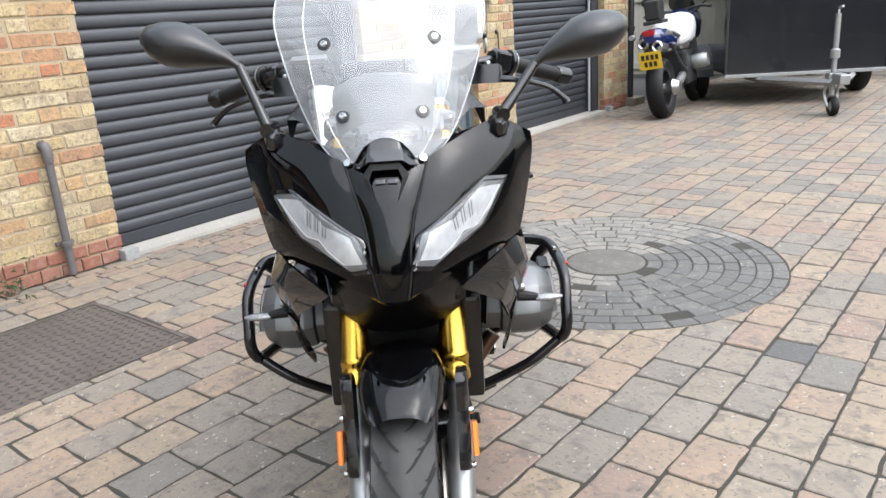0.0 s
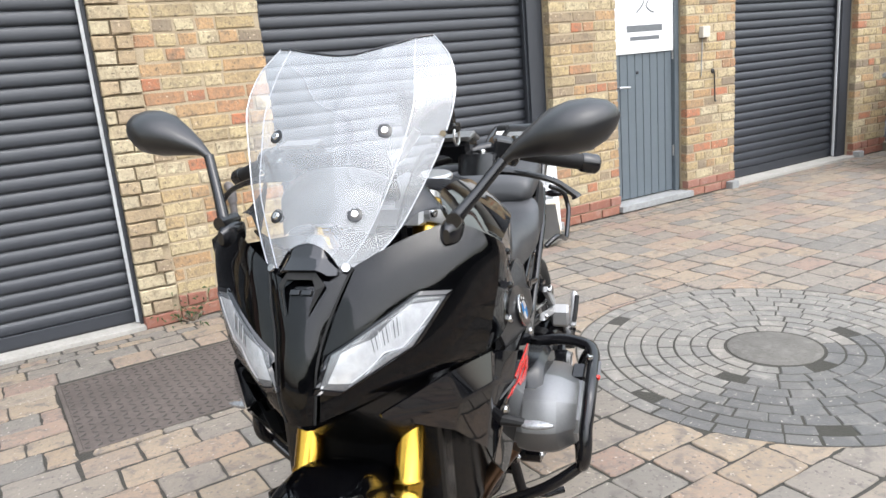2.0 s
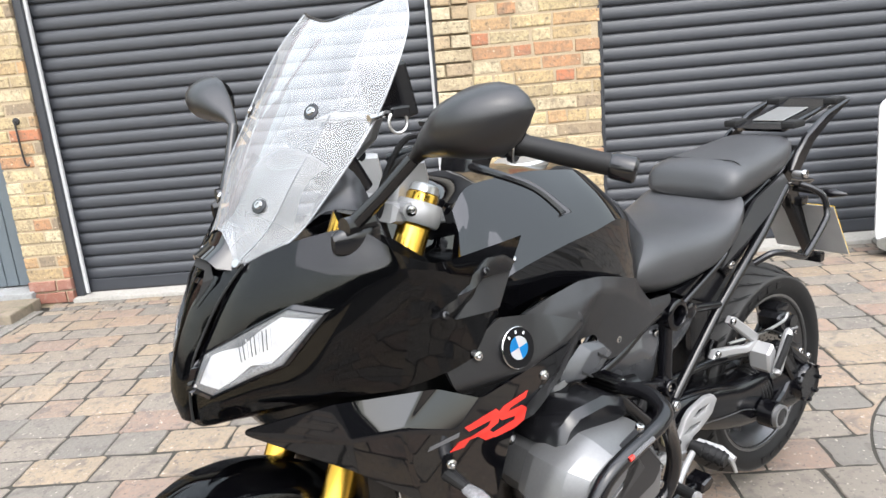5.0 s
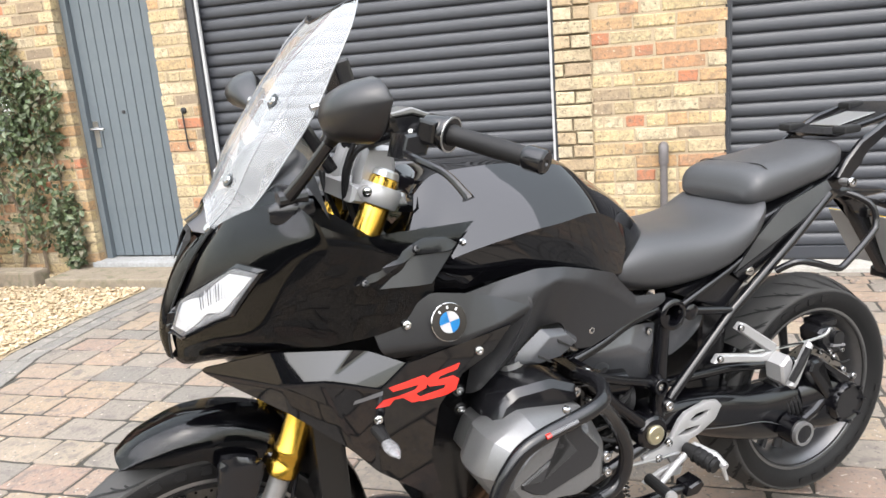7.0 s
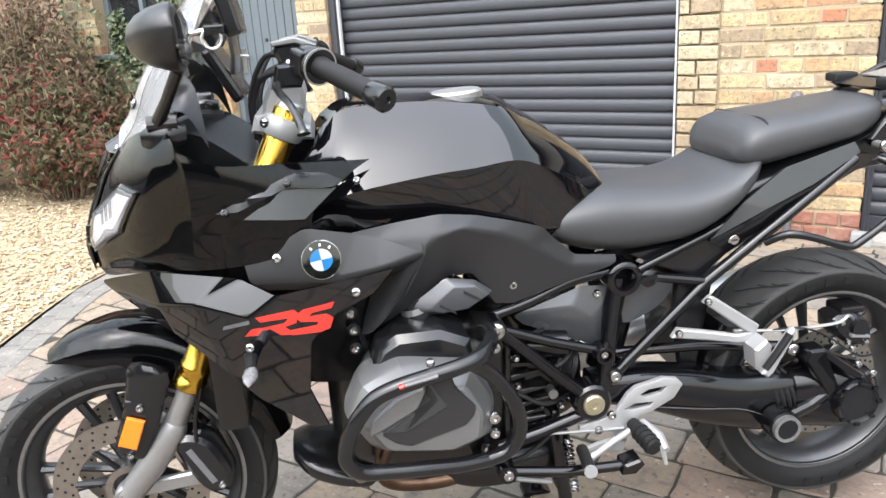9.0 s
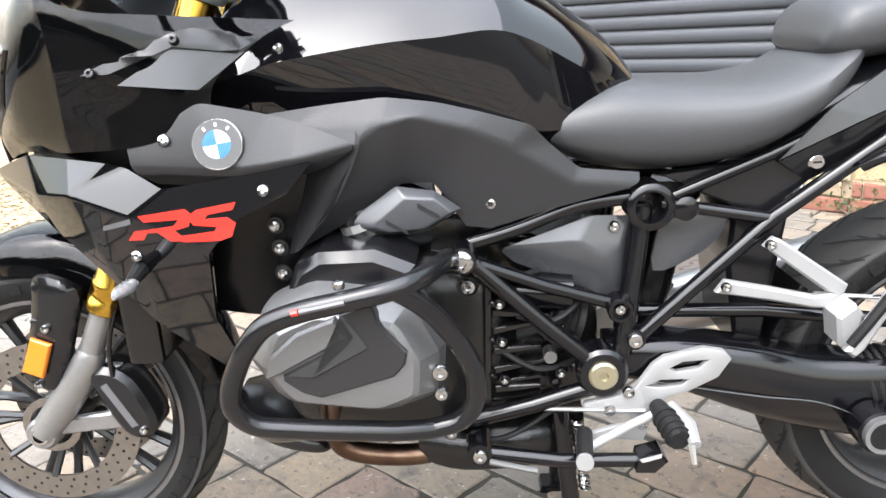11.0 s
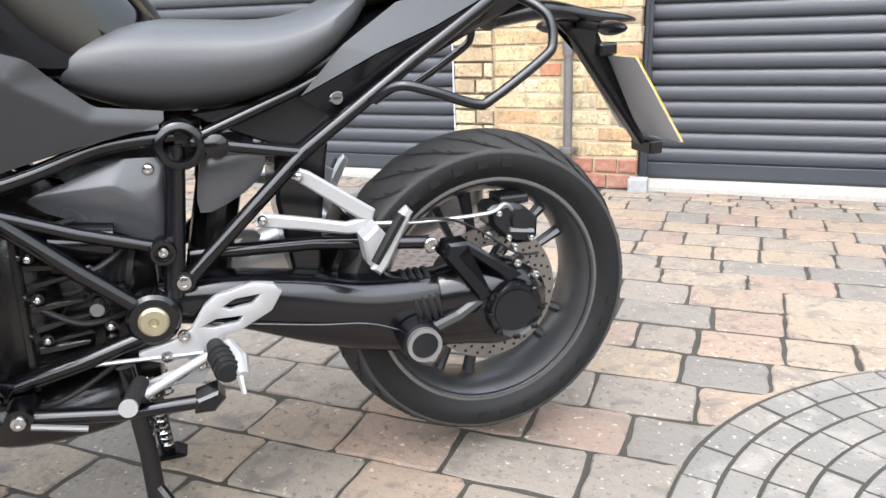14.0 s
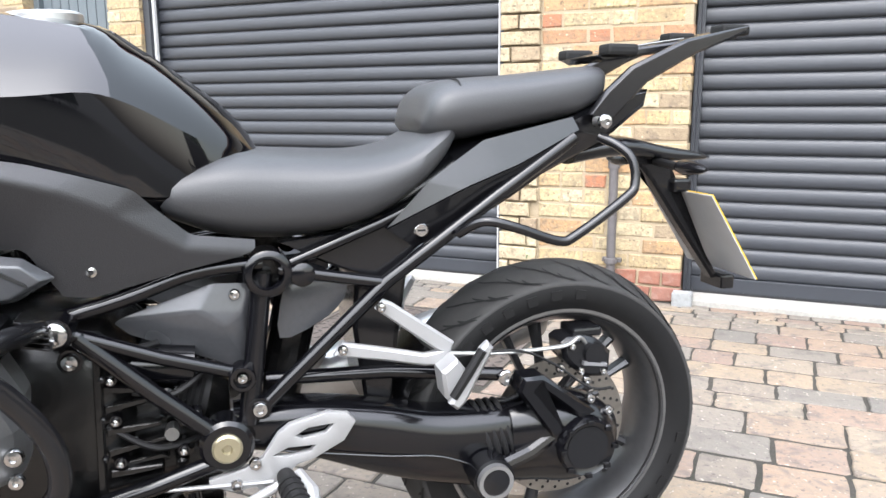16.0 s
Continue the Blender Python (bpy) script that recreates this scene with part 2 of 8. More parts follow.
# ---- shape helpers ----
def part(name, bm, material, parent=None, label="", smooth=False, angle=None):
    """Links a bmesh as one mesh object under a thing or a part."""
    me = bpy.data.meshes.new(name)
    bmesh.ops.recalc_face_normals(bm, faces=bm.faces[:])
    bm.to_mesh(me)
    bm.free()
    if smooth or angle:
        me.polygons.foreach_set("use_smooth", [True] * len(me.polygons))
        me.set_sharp_from_angle(angle=radians(angle or 40))
    me.materials.append(M[material])
    ob = new(name, me)
    ob.parent = parent
    if label:
        ob["label"] = label
    return ob


def thing(name, label, category, group="", m=None, kind=""):
    ob = tagged(new(name), label, category, group, kind)
    if m is not None:
        ob.matrix_world = m
    return ob


def slab(bm, x0, x1, y0, y1, z0, z1, bevel=0.0, m=None):
    """A box, its edges rounded by bevel."""
    vs = bmesh.ops.create_cube(bm, size=1)["verts"]
    for v in vs:
        v.co = Vector(((x0 + x1) / 2 + v.co.x * (x1 - x0), (y0 + y1) / 2 + v.co.y * (y1 - y0), (z0 + z1) / 2 + v.co.z * (z1 - z0)))
    if bevel:
        es = list({e for v in vs for e in v.link_edges})
        r = bmesh.ops.bevel(bm, geom=es, offset=bevel, segments=2, profile=0.6, affect="EDGES")
        vs = list({v for f in r["faces"] for v in f.verts} | {v for v in vs if v.is_valid})
    if m is not None:
        bmesh.ops.transform(bm, matrix=m, verts=vs)
    return bm


def box(*a, **k):
    return slab(bmesh.new(), *a, **k)


def ring_loft(bm, rings, closed=True, caps=True, loop=False):
    """Skins a list of rings of points of equal count."""
    vr = [[bm.verts.new(p) for p in r] for r in rings]
    k = len(vr[0])
    for a, b in zip(vr, vr[1:] + ([vr[0]] if loop else [])):
        for i in range(k if closed else k - 1):
            j = (i + 1) % k
            bm.faces.new((a[i], a[j], b[j], b[i]))
    if caps and closed and not loop:
        bm.faces.new(vr[0][::-1])
        bm.faces.new(vr[-1])
    return bm


def spline(pts, per=6, closed=False):
    """A Catmull-Rom curve through points."""
    pts = [Vector(p) for p in pts]
    out, k = [], len(pts)
    for i in range(k if closed else k - 1):
        p0 = pts[(i - 1) % k] if closed or i > 0 else pts[0]
        p1, p2 = pts[i], pts[(i + 1) % k]
        p3 = pts[(i + 2) % k] if closed or i + 2 < k else pts[-1]
        for s in range(per):
            t = s / per
            out.append(0.5 * (2 * p1 + (p2 - p0) * t + (2 * p0 - 5 * p1 + 4 * p2 - p3) * t * t + (3 * p1 - p0 - 3 * p2 + p3) * t ** 3))
    if not closed:
        out.append(pts[-1])
    return out


def tube(bm, pts, r, sides=10, per=6, smooth=True, closed=False, flat=1.0):
    """A round bar along a curve; r may be one radius or one for each point."""
    path = spline(pts, per, closed) if smooth else [Vector(p) for p in pts]
    k = len(path)
    rs = [r] * k if isinstance(r, (int, float)) else [float(np.interp(i / (k - 1), np.linspace(0, 1, len(r)), r)) for i in range(k)]
    rings, up = [], None
    for i, p in enumerate(path):
        d = (path[(i + 1) % k] - path[i - 1]) if closed else (path[min(i + 1, k - 1)] - path[max(i - 1, 0)])
        d.normalize()
        if up is None:
            up = d.orthogonal().normalized() if abs(d.z) > 0.9 else Vector((0, 0, 1))
        s = d.cross(up).normalized()
        up = s.cross(d).normalized()
        rings.append([p + rs[i] * (math.cos(a) * s + flat * math.sin(a) * up) for a in np.linspace(0, 2 * math.pi, sides, endpoint=False)])
    return ring_loft(bm, rings, loop=closed)


def lathe(bm, profile, steps=32, m=None, loop=False):
    """Turns (radius, height) pairs about z, then places them by m."""
    m = m or Matrix()
    rings = []
    for r, h in profile:
        rings.append([m @ Vector((r * math.cos(a), r * math.sin(a), h)) for a in np.linspace(0, 2 * math.pi, steps, endpoint=False)])
    return ring_loft(bm, rings, caps=not loop, loop=loop)


def disc_at(p, d):
    """A matrix at p whose z axis points along d."""
    return Matrix.Translation(p) @ Vector(d).to_track_quat("Z", "Y").to_matrix().to_4x4()


def words(text, size, material, parent, m, name="lettering", align="CENTER"):
    """Flat raised lettering in the built-in font."""
    cu = bpy.data.curves.new(name, "FONT")
    cu.body, cu.size, cu.align_x, cu.align_y, cu.extrude = text, size, align, "CENTER", 0.0006
    tmp = bpy.data.objects.new(name, cu)
    me = bpy.data.meshes.new_from_object(tmp)
    bpy.data.objects.remove(tmp)
    me.materials.append(M[material])
    ob = new(name, me)
    ob.parent = parent
    ob.matrix_local = m
    return ob
M["red_wall"] = mat("old_red_brickwork", (0.164, 0.082, 0.057), 0.9, tint=(0.246, 0.180, 0.131), grain=14, amount=0.6, bump=0.8, big=4)
M["blue"] = mat("dark_blue_paint", (0.01, 0.02, 0.09), 0.12, coat=0.6, grain=10, amount=0.2)
M["vinyl"] = mat("black_seat_vinyl", (0.031, 0.032, 0.034), 0.43, tint=(0.040, 0.040, 0.043), grain=300, amount=0.5, bump=0.12, rough_var=0.06)
M["yellow"] = mat("yellow_plate", (0.656, 0.426, 0.016), 0.35, tint=(0.607, 0.385, 0.016), grain=10, amount=0.3)
M["plate_black"] = mat("plate_black", (0.015, 0.015, 0.015), 0.4)
M["lens"] = mat("red_lens", (0.35, 0.01, 0.01), 0.1, coat=0.5)
M["gloss"] = mat("gloss_black_paint", (0.0025, 0.0025, 0.0032), 0.035, tint=(0.004, 0.004, 0.005), grain=4, amount=0.2, coat=0.08, rough_var=0.012, ior=1.5)
M["satin"] = mat("satin_black_plastic", (0.006, 0.006, 0.007), 0.19, tint=(0.008, 0.008, 0.009), grain=120, amount=0.4, bump=0.05, rough_var=0.06)
M["matte"] = mat("textured_charcoal_plastic", (0.010, 0.010, 0.011), 0.33, tint=(0.014, 0.014, 0.015), grain=260, amount=0.5, bump=0.08, bump_scale=420, rough_var=0.05)
M["frame_black"] = mat("black_frame_lacquer", (0.003, 0.003, 0.004), 0.16, grain=60, amount=0.3, rough_var=0.05)
# grey base stands in for the sky mirrored in gloss black panels
M["sky_grey"] = mat("reflected_sky_grey", (0.035, 0.036, 0.038), 0.30, 0.3, tint=(0.028, 0.029, 0.031), grain=90, amount=0.3, coat=0.15, rough_var=0.03)
M["gold"] = mat("gold_anodised", (0.590, 0.361, 0.057), 0.24, 1.0, tint=(0.508, 0.295, 0.041), grain=30, amount=0.3, rough_var=0.05)
M["alloy"] = mat("bare_alloy", (0.508, 0.508, 0.500), 0.34, 0.85, tint=(0.410, 0.410, 0.402), grain=60, amount=0.4, rough_var=0.06)
M["silver"] = mat("silver_painted_casting", (0.32, 0.32, 0.32), 0.4, 0.4, tint=(0.303, 0.303, 0.303), grain=90, amount=0.4)
M["engine_grey"] = mat("engine_grey_casting", (0.197, 0.197, 0.193), 0.36, 0.7, tint=(0.156, 0.156, 0.153), grain=120, amount=0.4, bump=0.1, rough_var=0.05)
M["engine_black"] = mat("engine_black_casting", (0.004, 0.004, 0.004), 0.22, tint=(0.009, 0.0085, 0.0085), grain=90, amount=0.5, bump=0.2)
M["wheel_black"] = mat("dark_grey_wheel_lacquer", (0.040, 0.040, 0.042), 0.32, 0.5, grain=70, amount=0.3, coat=0.2)
M["disc_steel"] = mat("brake_disc_steel", (0.369, 0.344, 0.312), 0.36, 1.0, tint=(0.246, 0.221, 0.197), grain=60, amount=0.5)
M["exhaust"] = mat("heat_stained_steel", (0.19, 0.125, 0.085), 0.32, 1.0, tint=(0.085, 0.05, 0.036), grain=9, amount=0.8, big=6)
M["orange"] = mat("amber_reflector", (0.697, 0.180, 0.008), 0.15, coat=0.6, grain=80, amount=0.2)
M["red_decal"] = mat("red_decal", (0.590, 0.025, 0.016), 0.25, coat=0.5, grain=10, amount=0.2)
M["grey_decal"] = mat("grey_decal", (0.10, 0.10, 0.105), 0.3, grain=10, amount=0.2)
M["badge_blue"] = mat("badge_blue_enamel", (0.016, 0.230, 0.558), 0.15, coat=0.5, amount=0.1)
M["badge_white"] = mat("badge_white_enamel", (0.640, 0.640, 0.640), 0.15, coat=0.5, amount=0.1)
M["insert_step"] = mat("mid_grey_cover_lacquer", (0.055, 0.056, 0.058), 0.34, 0.5, tint=(0.045, 0.045, 0.047), grain=160, amount=0.4, rough_var=0.05)
M["insert_grey"] = mat("dark_grey_cover_lacquer", (0.036, 0.036, 0.038), 0.34, 0.5, tint=(0.028, 0.028, 0.030), grain=160, amount=0.4, rough_var=0.05)
M["chrome"] = mat("polished_bolt", (0.52, 0.52, 0.52), 0.16, 1.0, grain=30, amount=0.2, rough_var=0.04)
M["lamp_bowl"] = mat("lamp_reflector", (0.74, 0.745, 0.75), 0.22, 0.35, tint=(0.46, 0.467, 0.48), grain=40, amount=0.6, bump=0.25, bump_scale=90)
M["lamp_band"] = mat("clear_ribbed_plastic", (0.20, 0.205, 0.215), 0.12, 0.4, tint=(0.46, 0.47, 0.49), grain=320, amount=0.8, coat=0.6)
M["sidewall"] = mat("tyre_sidewall_rubber", (0.0075, 0.0075, 0.008), 0.52, ior=1.28, tint=(0.010, 0.0098, 0.0095), grain=24, amount=0.5, bump=0.08, rough_var=0.06)
M["tread_rubber"] = mat("dusty_tread_rubber", (0.034, 0.0335, 0.033), 0.62, ior=1.3, tint=(0.045, 0.044, 0.042), grain=60, amount=0.5, bump=0.1)
M["fork_alloy"] = mat("satin_fork_alloy", (0.328, 0.328, 0.328), 0.38, 0.8, tint=(0.262, 0.262, 0.262), grain=60, amount=0.4, rough_var=0.06)
M["smoked_lens"] = mat("smoked_clear_lens", (0.16, 0.16, 0.165), 0.08, 0.3, tint=(0.34, 0.34, 0.35), grain=160, amount=0.7, coat=0.6)
M["brass"] = mat("pale_brass_nut", (0.426, 0.385, 0.262), 0.32, 0.8, tint=(0.344, 0.312, 0.213), grain=60, amount=0.4)
M["rim_grey"] = mat("grey_rim_lacquer", (0.105, 0.105, 0.108), 0.30, 0.7, tint=(0.075, 0.075, 0.077), grain=50, amount=0.5, rough_var=0.06)
M["rim_edge"] = mat("rim_edge_highlight", (0.26, 0.26, 0.26), 0.32, 0.9, tint=(0.18, 0.18, 0.18), grain=40, amount=0.4)
M["dull_red"] = mat("faded_red_button", (0.32, 0.05, 0.06), 0.4, amount=0.2)
M["grey_mark"] = mat("pale_grey_mark", (0.16, 0.16, 0.165), 0.4, amount=0.2)
M["leg_grey"] = mat("charcoal_leg_shield_plastic", (0.032, 0.032, 0.034), 0.36, tint=(0.048, 0.048, 0.051), grain=200, amount=0.5, bump=0.12, bump_scale=420, rough_var=0.05)
M["knee_tex"] = mat("woven_charcoal_plastic", (0.013, 0.013, 0.0145), 0.40, tint=(0.019, 0.019, 0.0205), grain=420, amount=0.6, bump=0.14, bump_scale=520, rough_var=0.05)
M["head_grey"] = mat("painted_grey_head_casting", (0.180, 0.182, 0.184), 0.36, 0.6, tint=(0.148, 0.148, 0.149), grain=160, amount=0.4, bump=0.05, rough_var=0.05)
M["plate_back"] = mat("plate_back", (0.410, 0.410, 0.410), 0.4, tint=(0.353, 0.353, 0.353), grain=20, amount=0.4)
M["lamp_bezel"] = mat("grey_lamp_bezel", (0.13, 0.132, 0.138), 0.22, 0.3, tint=(0.22, 0.224, 0.232), grain=220, amount=0.6, rough_var=0.05)
M["mirror"] = mat("mirror_glass", (0.8, 0.8, 0.8), 0.02, 1.0, amount=0.02, rough_var=0.0)
# flat black for recesses: their shade is put into the colour
M["recess_shade"] = mat("recess_shade_black", (0.006, 0.006, 0.006), 0.9, amount=0.1)


def clear_sheet(name, haze, tint, rough=0.03, ior=1.5):
    """A thin clear sheet: see-through, with a painted haze for dust and reflected sky, and gloss by Fresnel."""
    m = bpy.data.materials.new(name)
    m.use_nodes = True
    n, l = m.node_tree.nodes, m.node_tree.links
    n.clear()
    tr, df, gl, fr = n.new("ShaderNodeBsdfTransparent"), n.new("ShaderNodeBsdfDiffuse"), n.new("ShaderNodeBsdfGlossy"), n.new("ShaderNodeFresnel")
    a, b, out = n.new("ShaderNodeMixShader"), n.new("ShaderNodeMixShader"), n.new("ShaderNodeOutputMaterial")
    tex = n.new("ShaderNodeTexNoise")
    tex.inputs["Scale"].default_value, tex.inputs["Detail"].default_value = 14.0, 5.0
    rg = n.new("ShaderNodeMapRange")
    rg.inputs["To Min"].default_value, rg.inputs["To Max"].default_value = haze * 0.6, haze * 1.4
    co = n.new("ShaderNodeTexCoord")
    l.new(co.outputs["Object"], tex.inputs["Vector"])
    l.new(tex.outputs["Fac"], rg.inputs["Value"])
    tr.inputs["Color"].default_value = (*tint, 1)
    df.inputs["Color"].default_value = (0.8, 0.82, 0.85, 1)
    gl.inputs["Roughness"].default_value = rough
    fr.inputs["IOR"].default_value = ior
    l.new(rg.outputs["Result"], a.inputs["Fac"])
    l.new(tr.outputs[0], a.inputs[1])
    l.new(df.outputs[0], a.inputs[2])
    l.new(fr.outputs[0], b.inputs["Fac"])
    l.new(a.outputs[0], b.inputs[1])
    l.new(gl.outputs[0], b.inputs[2])
    l.new(b.outputs[0], out.inputs["Surface"])
    return m


# the screen's milky haze stands mostly for the bright sky it reflects
M["screen"] = clear_sheet("clear_screen_plastic", 0.17, (0.92, 0.93, 0.95), 0.03, 1.5)
M["lamp_lens"] = clear_sheet("clear_lamp_lens", 0.02, (0.96, 0.97, 0.98))
M["cover_grey"] = mat("satin_grey_cover", (0.055, 0.057, 0.062), 0.27, 0.1, tint=(0.045, 0.046, 0.048), grain=120, amount=0.4, coat=0.2)

# ---- the yard: ground, walls, openings ----
WALL = 4.6          # the building's face
COURSE = 0.075


def gravel_edge(y):
    """Where the paving ends and the gravel begins."""
    return float(np.interp(y, [0.0, 1.22, 1.88, 2.30, 2.58, 3.09, 3.65, 4.12, 5.0], [-1.3, -1.94, -2.42, -2.68, -2.85, -3.02, -3.05, -3.03, -3.03]))


def rise(x, y):
    """The yard's gentle swell where the front wheel stands."""
    return 0.037 * math.exp(-((x + 0.86) ** 2 + (y - 1.32) ** 2) / 0.8)


# unseen ground past the paving, kept dark so the bike's sides reflect black
bm = bmesh.new()
bmesh.ops.create_grid(bm, x_segments=2, y_segments=2, size=400)
for v in bm.verts:
    v.co.z = -0.03
ground = tagged(part("ground", bm, "outer_ground"), "unseen ground beyond the paved yard, darkened for the bike's reflections", "ground", kind="structure")
bm = bmesh.new()
bmesh.ops.create_grid(bm, x_segments=240, y_segments=130, size=1)
for v in bm.verts:
    v.co = Vector((6.2 + 9.8 * v.co.x, -0.6 + 5.4 * v.co.y, 0))
    v.co.z = rise(v.co.x, v.co.y) - 0.0028
    if v.co.x < gravel_edge(max(v.co.y, 0)) + 0.02:
        v.co.z -= 0.025
bed = part("paving_bed", bm, "joint")
tagged(bed, "dark sandy joint bed under the paving", "paving bed", kind="structure")

# gravel drive
bm = bmesh.new()
ys = np.linspace(-5, 4.62, 40)
left, right = [], []
for y in ys:
    right.append(bm.verts.new((gravel_edge(max(y, 0)) - 0.18 if y > 0 else -1.3 - 0.18, y, -0.008)))
    left.append(bm.verts.new((-12, y, -0.008)))
for i in range(len(ys) - 1):
    bm.faces.new((left[i], right[i], right[i + 1], left[i + 1]))
gravel = tagged(part("gravel_drive", bm, "gravel_bed"), "buff gravel drive beside the paved yard", "gravel", kind="structure")
rng = random.Random(5)
verts, faces = [], []
for i in range(15000):
    y = rng.uniform(0.8, 4.55)
    span = rng.random() ** 1.5 * 4.2
    x = gravel_edge(y) - 0.2 - span
    if x < -6.4 or (x > -4.0 and y > 4.3):
        continue
    s = rng.uniform(0.006, 0.016)
    c = Vector((x, y, -0.004 + s * 0.25))
    q = Euler((rng.uniform(-0.5, 0.5), rng.uniform(-0.5, 0.5), rng.uniform(0, 6.3))).to_matrix()
    k = len(verts)
    for d in ((1.3, 0, 0), (0, 1, 0), (-1.2, 0, 0.1), (0, -0.9, 0), (0.1, 0.1, 0.6), (0, 0, -0.6)):
        verts.append(c + q @ (Vector(d) * s))
    for a, b in ((0, 1), (1, 2), (2, 3), (3, 0)):
        faces.append((k + a, k + b, k + 4))
        faces.append((k + b, k + a, k + 5))
me = bpy.data.meshes.new("gravel_stones")
me.from_pydata(verts, [], faces)
me.materials.append(M["gravel"])
tagged(new("gravel_stones", me), "loose rounded buff gravel stones", "gravel", kind="stuff")

# wall stretches between the openings: name, from, to
STRETCHES = [("wall_1", -5.75, -5.28, 0.15), ("wall_2", -4.36, -3.86, 0.12), ("wall_3", -3.13, -2.87, 0.12), ("wall_4", -0.57, 0.32, 0.15),
             ("wall_5", 2.44, 3.09, 0.15), ("wall_6", 3.88, 4.50, 0.15), ("wall_7", 6.37, 6.97, 0.15)]
TOP = 2.7
WALLS = {}
for nm, x0, x1, plinth in STRETCHES:
    bm = box(x0 + 0.006, x1 - 0.006, WALL + 0.0045, WALL + 0.24, -0.03, TOP)
    WALLS[nm] = tagged(part(nm, bm, "mortar"), "weathered buff brick wall on a red brick plinth", "wall", kind="structure")
bm = box(-5.28, -4.36, WALL + 0.008, WALL + 0.24, -0.03, 1.06)
WALLS["wall_8"] = tagged(part("wall_8", bm, "mortar"), "low buff brick wall under the window", "wall", kind="structure")
# over the openings
for i, (x0, x1, z) in enumerate([(-5.274, -4.366, 2.15), (-3.854, -3.136, 2.12), (-2.864, -0.576, 2.2), (0.326, 2.434, 2.2), (3.096, 3.874, 2.12), (4.506, 6.364, 2.2)]):
    tagged(part("lintel", box(x0, x1, WALL + 0.012, WALL + 0.22, z, TOP), "concrete"), "concrete lintel over an opening", "lintel", kind="structure")
# the building behind: shut off with a back wall, floor of darkness and a tiled roof
tagged(part("wall_back", box(-5.75, 6.97, WALL + 3.2, WALL + 3.4, -0.03, TOP), "mortar"), "plain rear wall of the garage block", "wall", kind="structure")
tagged(part("wall_end_west", box(-5.75, -5.55, WALL + 0.25, WALL + 3.2, -0.03, TOP), "mortar"), "plain end wall of the garage block", "wall", kind="structure")
tagged(part("wall_end_east", box(6.77, 6.97, WALL + 0.25, WALL + 3.2, -0.03, TOP), "mortar"), "plain end wall of the garage block", "wall", kind="structure")
bm = bmesh.new()
ring_loft(bm, [[(x, WALL - 0.25, TOP + 0.02), (x, WALL + 1.7, TOP + 1.2), (x, WALL + 3.65, TOP + 0.02), (x, WALL + 3.65, TOP - 0.03), (x, WALL + 1.7, TOP + 1.1), (x, WALL - 0.25, TOP - 0.03)] for x in (-6.0, 7.2)])
tagged(part("roof", bm, "roof"), "clay tiled garage roof", "roof", kind="structure")


def shutter(nm, x0, x1, strips, recess=0.15):
    """A roller shutter of interlocked curved slats between two guides."""
    top = thing(nm, "closed anthracite grey roller shutter garage door", "garage door", "garage doors", kind="structure")
    y = WALL + recess
    pitch = 0.0735
    bm = bmesh.new()
    prof = [(0.012, 0.0), (0.004, 0.004), (0.001, 0.015), (0.0, 0.031), (0.0025, 0.048), (0.007, 0.061), (0.013, 0.067), (0.016, pitch)]
    ring_loft(bm, [[(x, y + a, b) for a, b in prof] for x in (x0 + 0.03, x1 - 0.03)], closed=False)
    first = part("slat", bm, "shutter", top, angle=50)
    first.location.z = 0.10
    for i in range(1, 29):
        ob = new("slat", first.data)
        ob.parent = top
        ob.location.z = 0.10 + i * pitch
    part("bottom_rail", box(x0 + 0.03, x1 - 0.03, y - 0.004, y + 0.02, 0.032, 0.101, 0.004), "shutter", top)
    part("bottom_seal", box(x0 + 0.03, x1 - 0.03, y - 0.002, y + 0.018, 0.022, 0.033), "black_plastic", top)
    for s, (x, wide) in enumerate(((x0, strips[0]), (x1, strips[1]))):
        a, b = (x + 0.002, x + wide) if s == 0 else (x - wide, x - 0.002)
        part("guide_rail", box(a, b, y - 0.075, y + 0.03, 0.022, 2.25, 0.004), "shutter", top)
        c = b if s == 0 else a - 0.016
        part("brush_strip", box(c, c + 0.016, y - 0.05, y - 0.03, 0.03, 2.25), "white_strip" if strips[2 + s] else "shutter", top, "pale brush seal strip" if strips[2 + s] else "")
    part("threshold", box(x0 + 0.004, x1 - 0.004, WALL - 0.03, WALL + 0.2, -0.012, 0.022, 0.004), "concrete", top, "worn pale concrete threshold")
    return top


sh_a = shutter("garage_door_1", -2.87, -0.57, (0.05, 0.022, 1, 1), 0.10)
sh_b = shutter("garage_door_2", 0.32, 2.44, (0.02, 0.14, 0, 0))
sh_c = shutter("garage_door_3", 4.50, 6.37, (0.02, 0.15, 0, 1))
for top, sx, sy in ((sh_a, -1.75, 0.093), (sh_b, 1.40, 0.143)):
    part("sticker", box(sx, sx + 0.05, WALL + sy, WALL + sy + 0.0025, 0.075, 0.098), "sign", top, "small pale sticker")


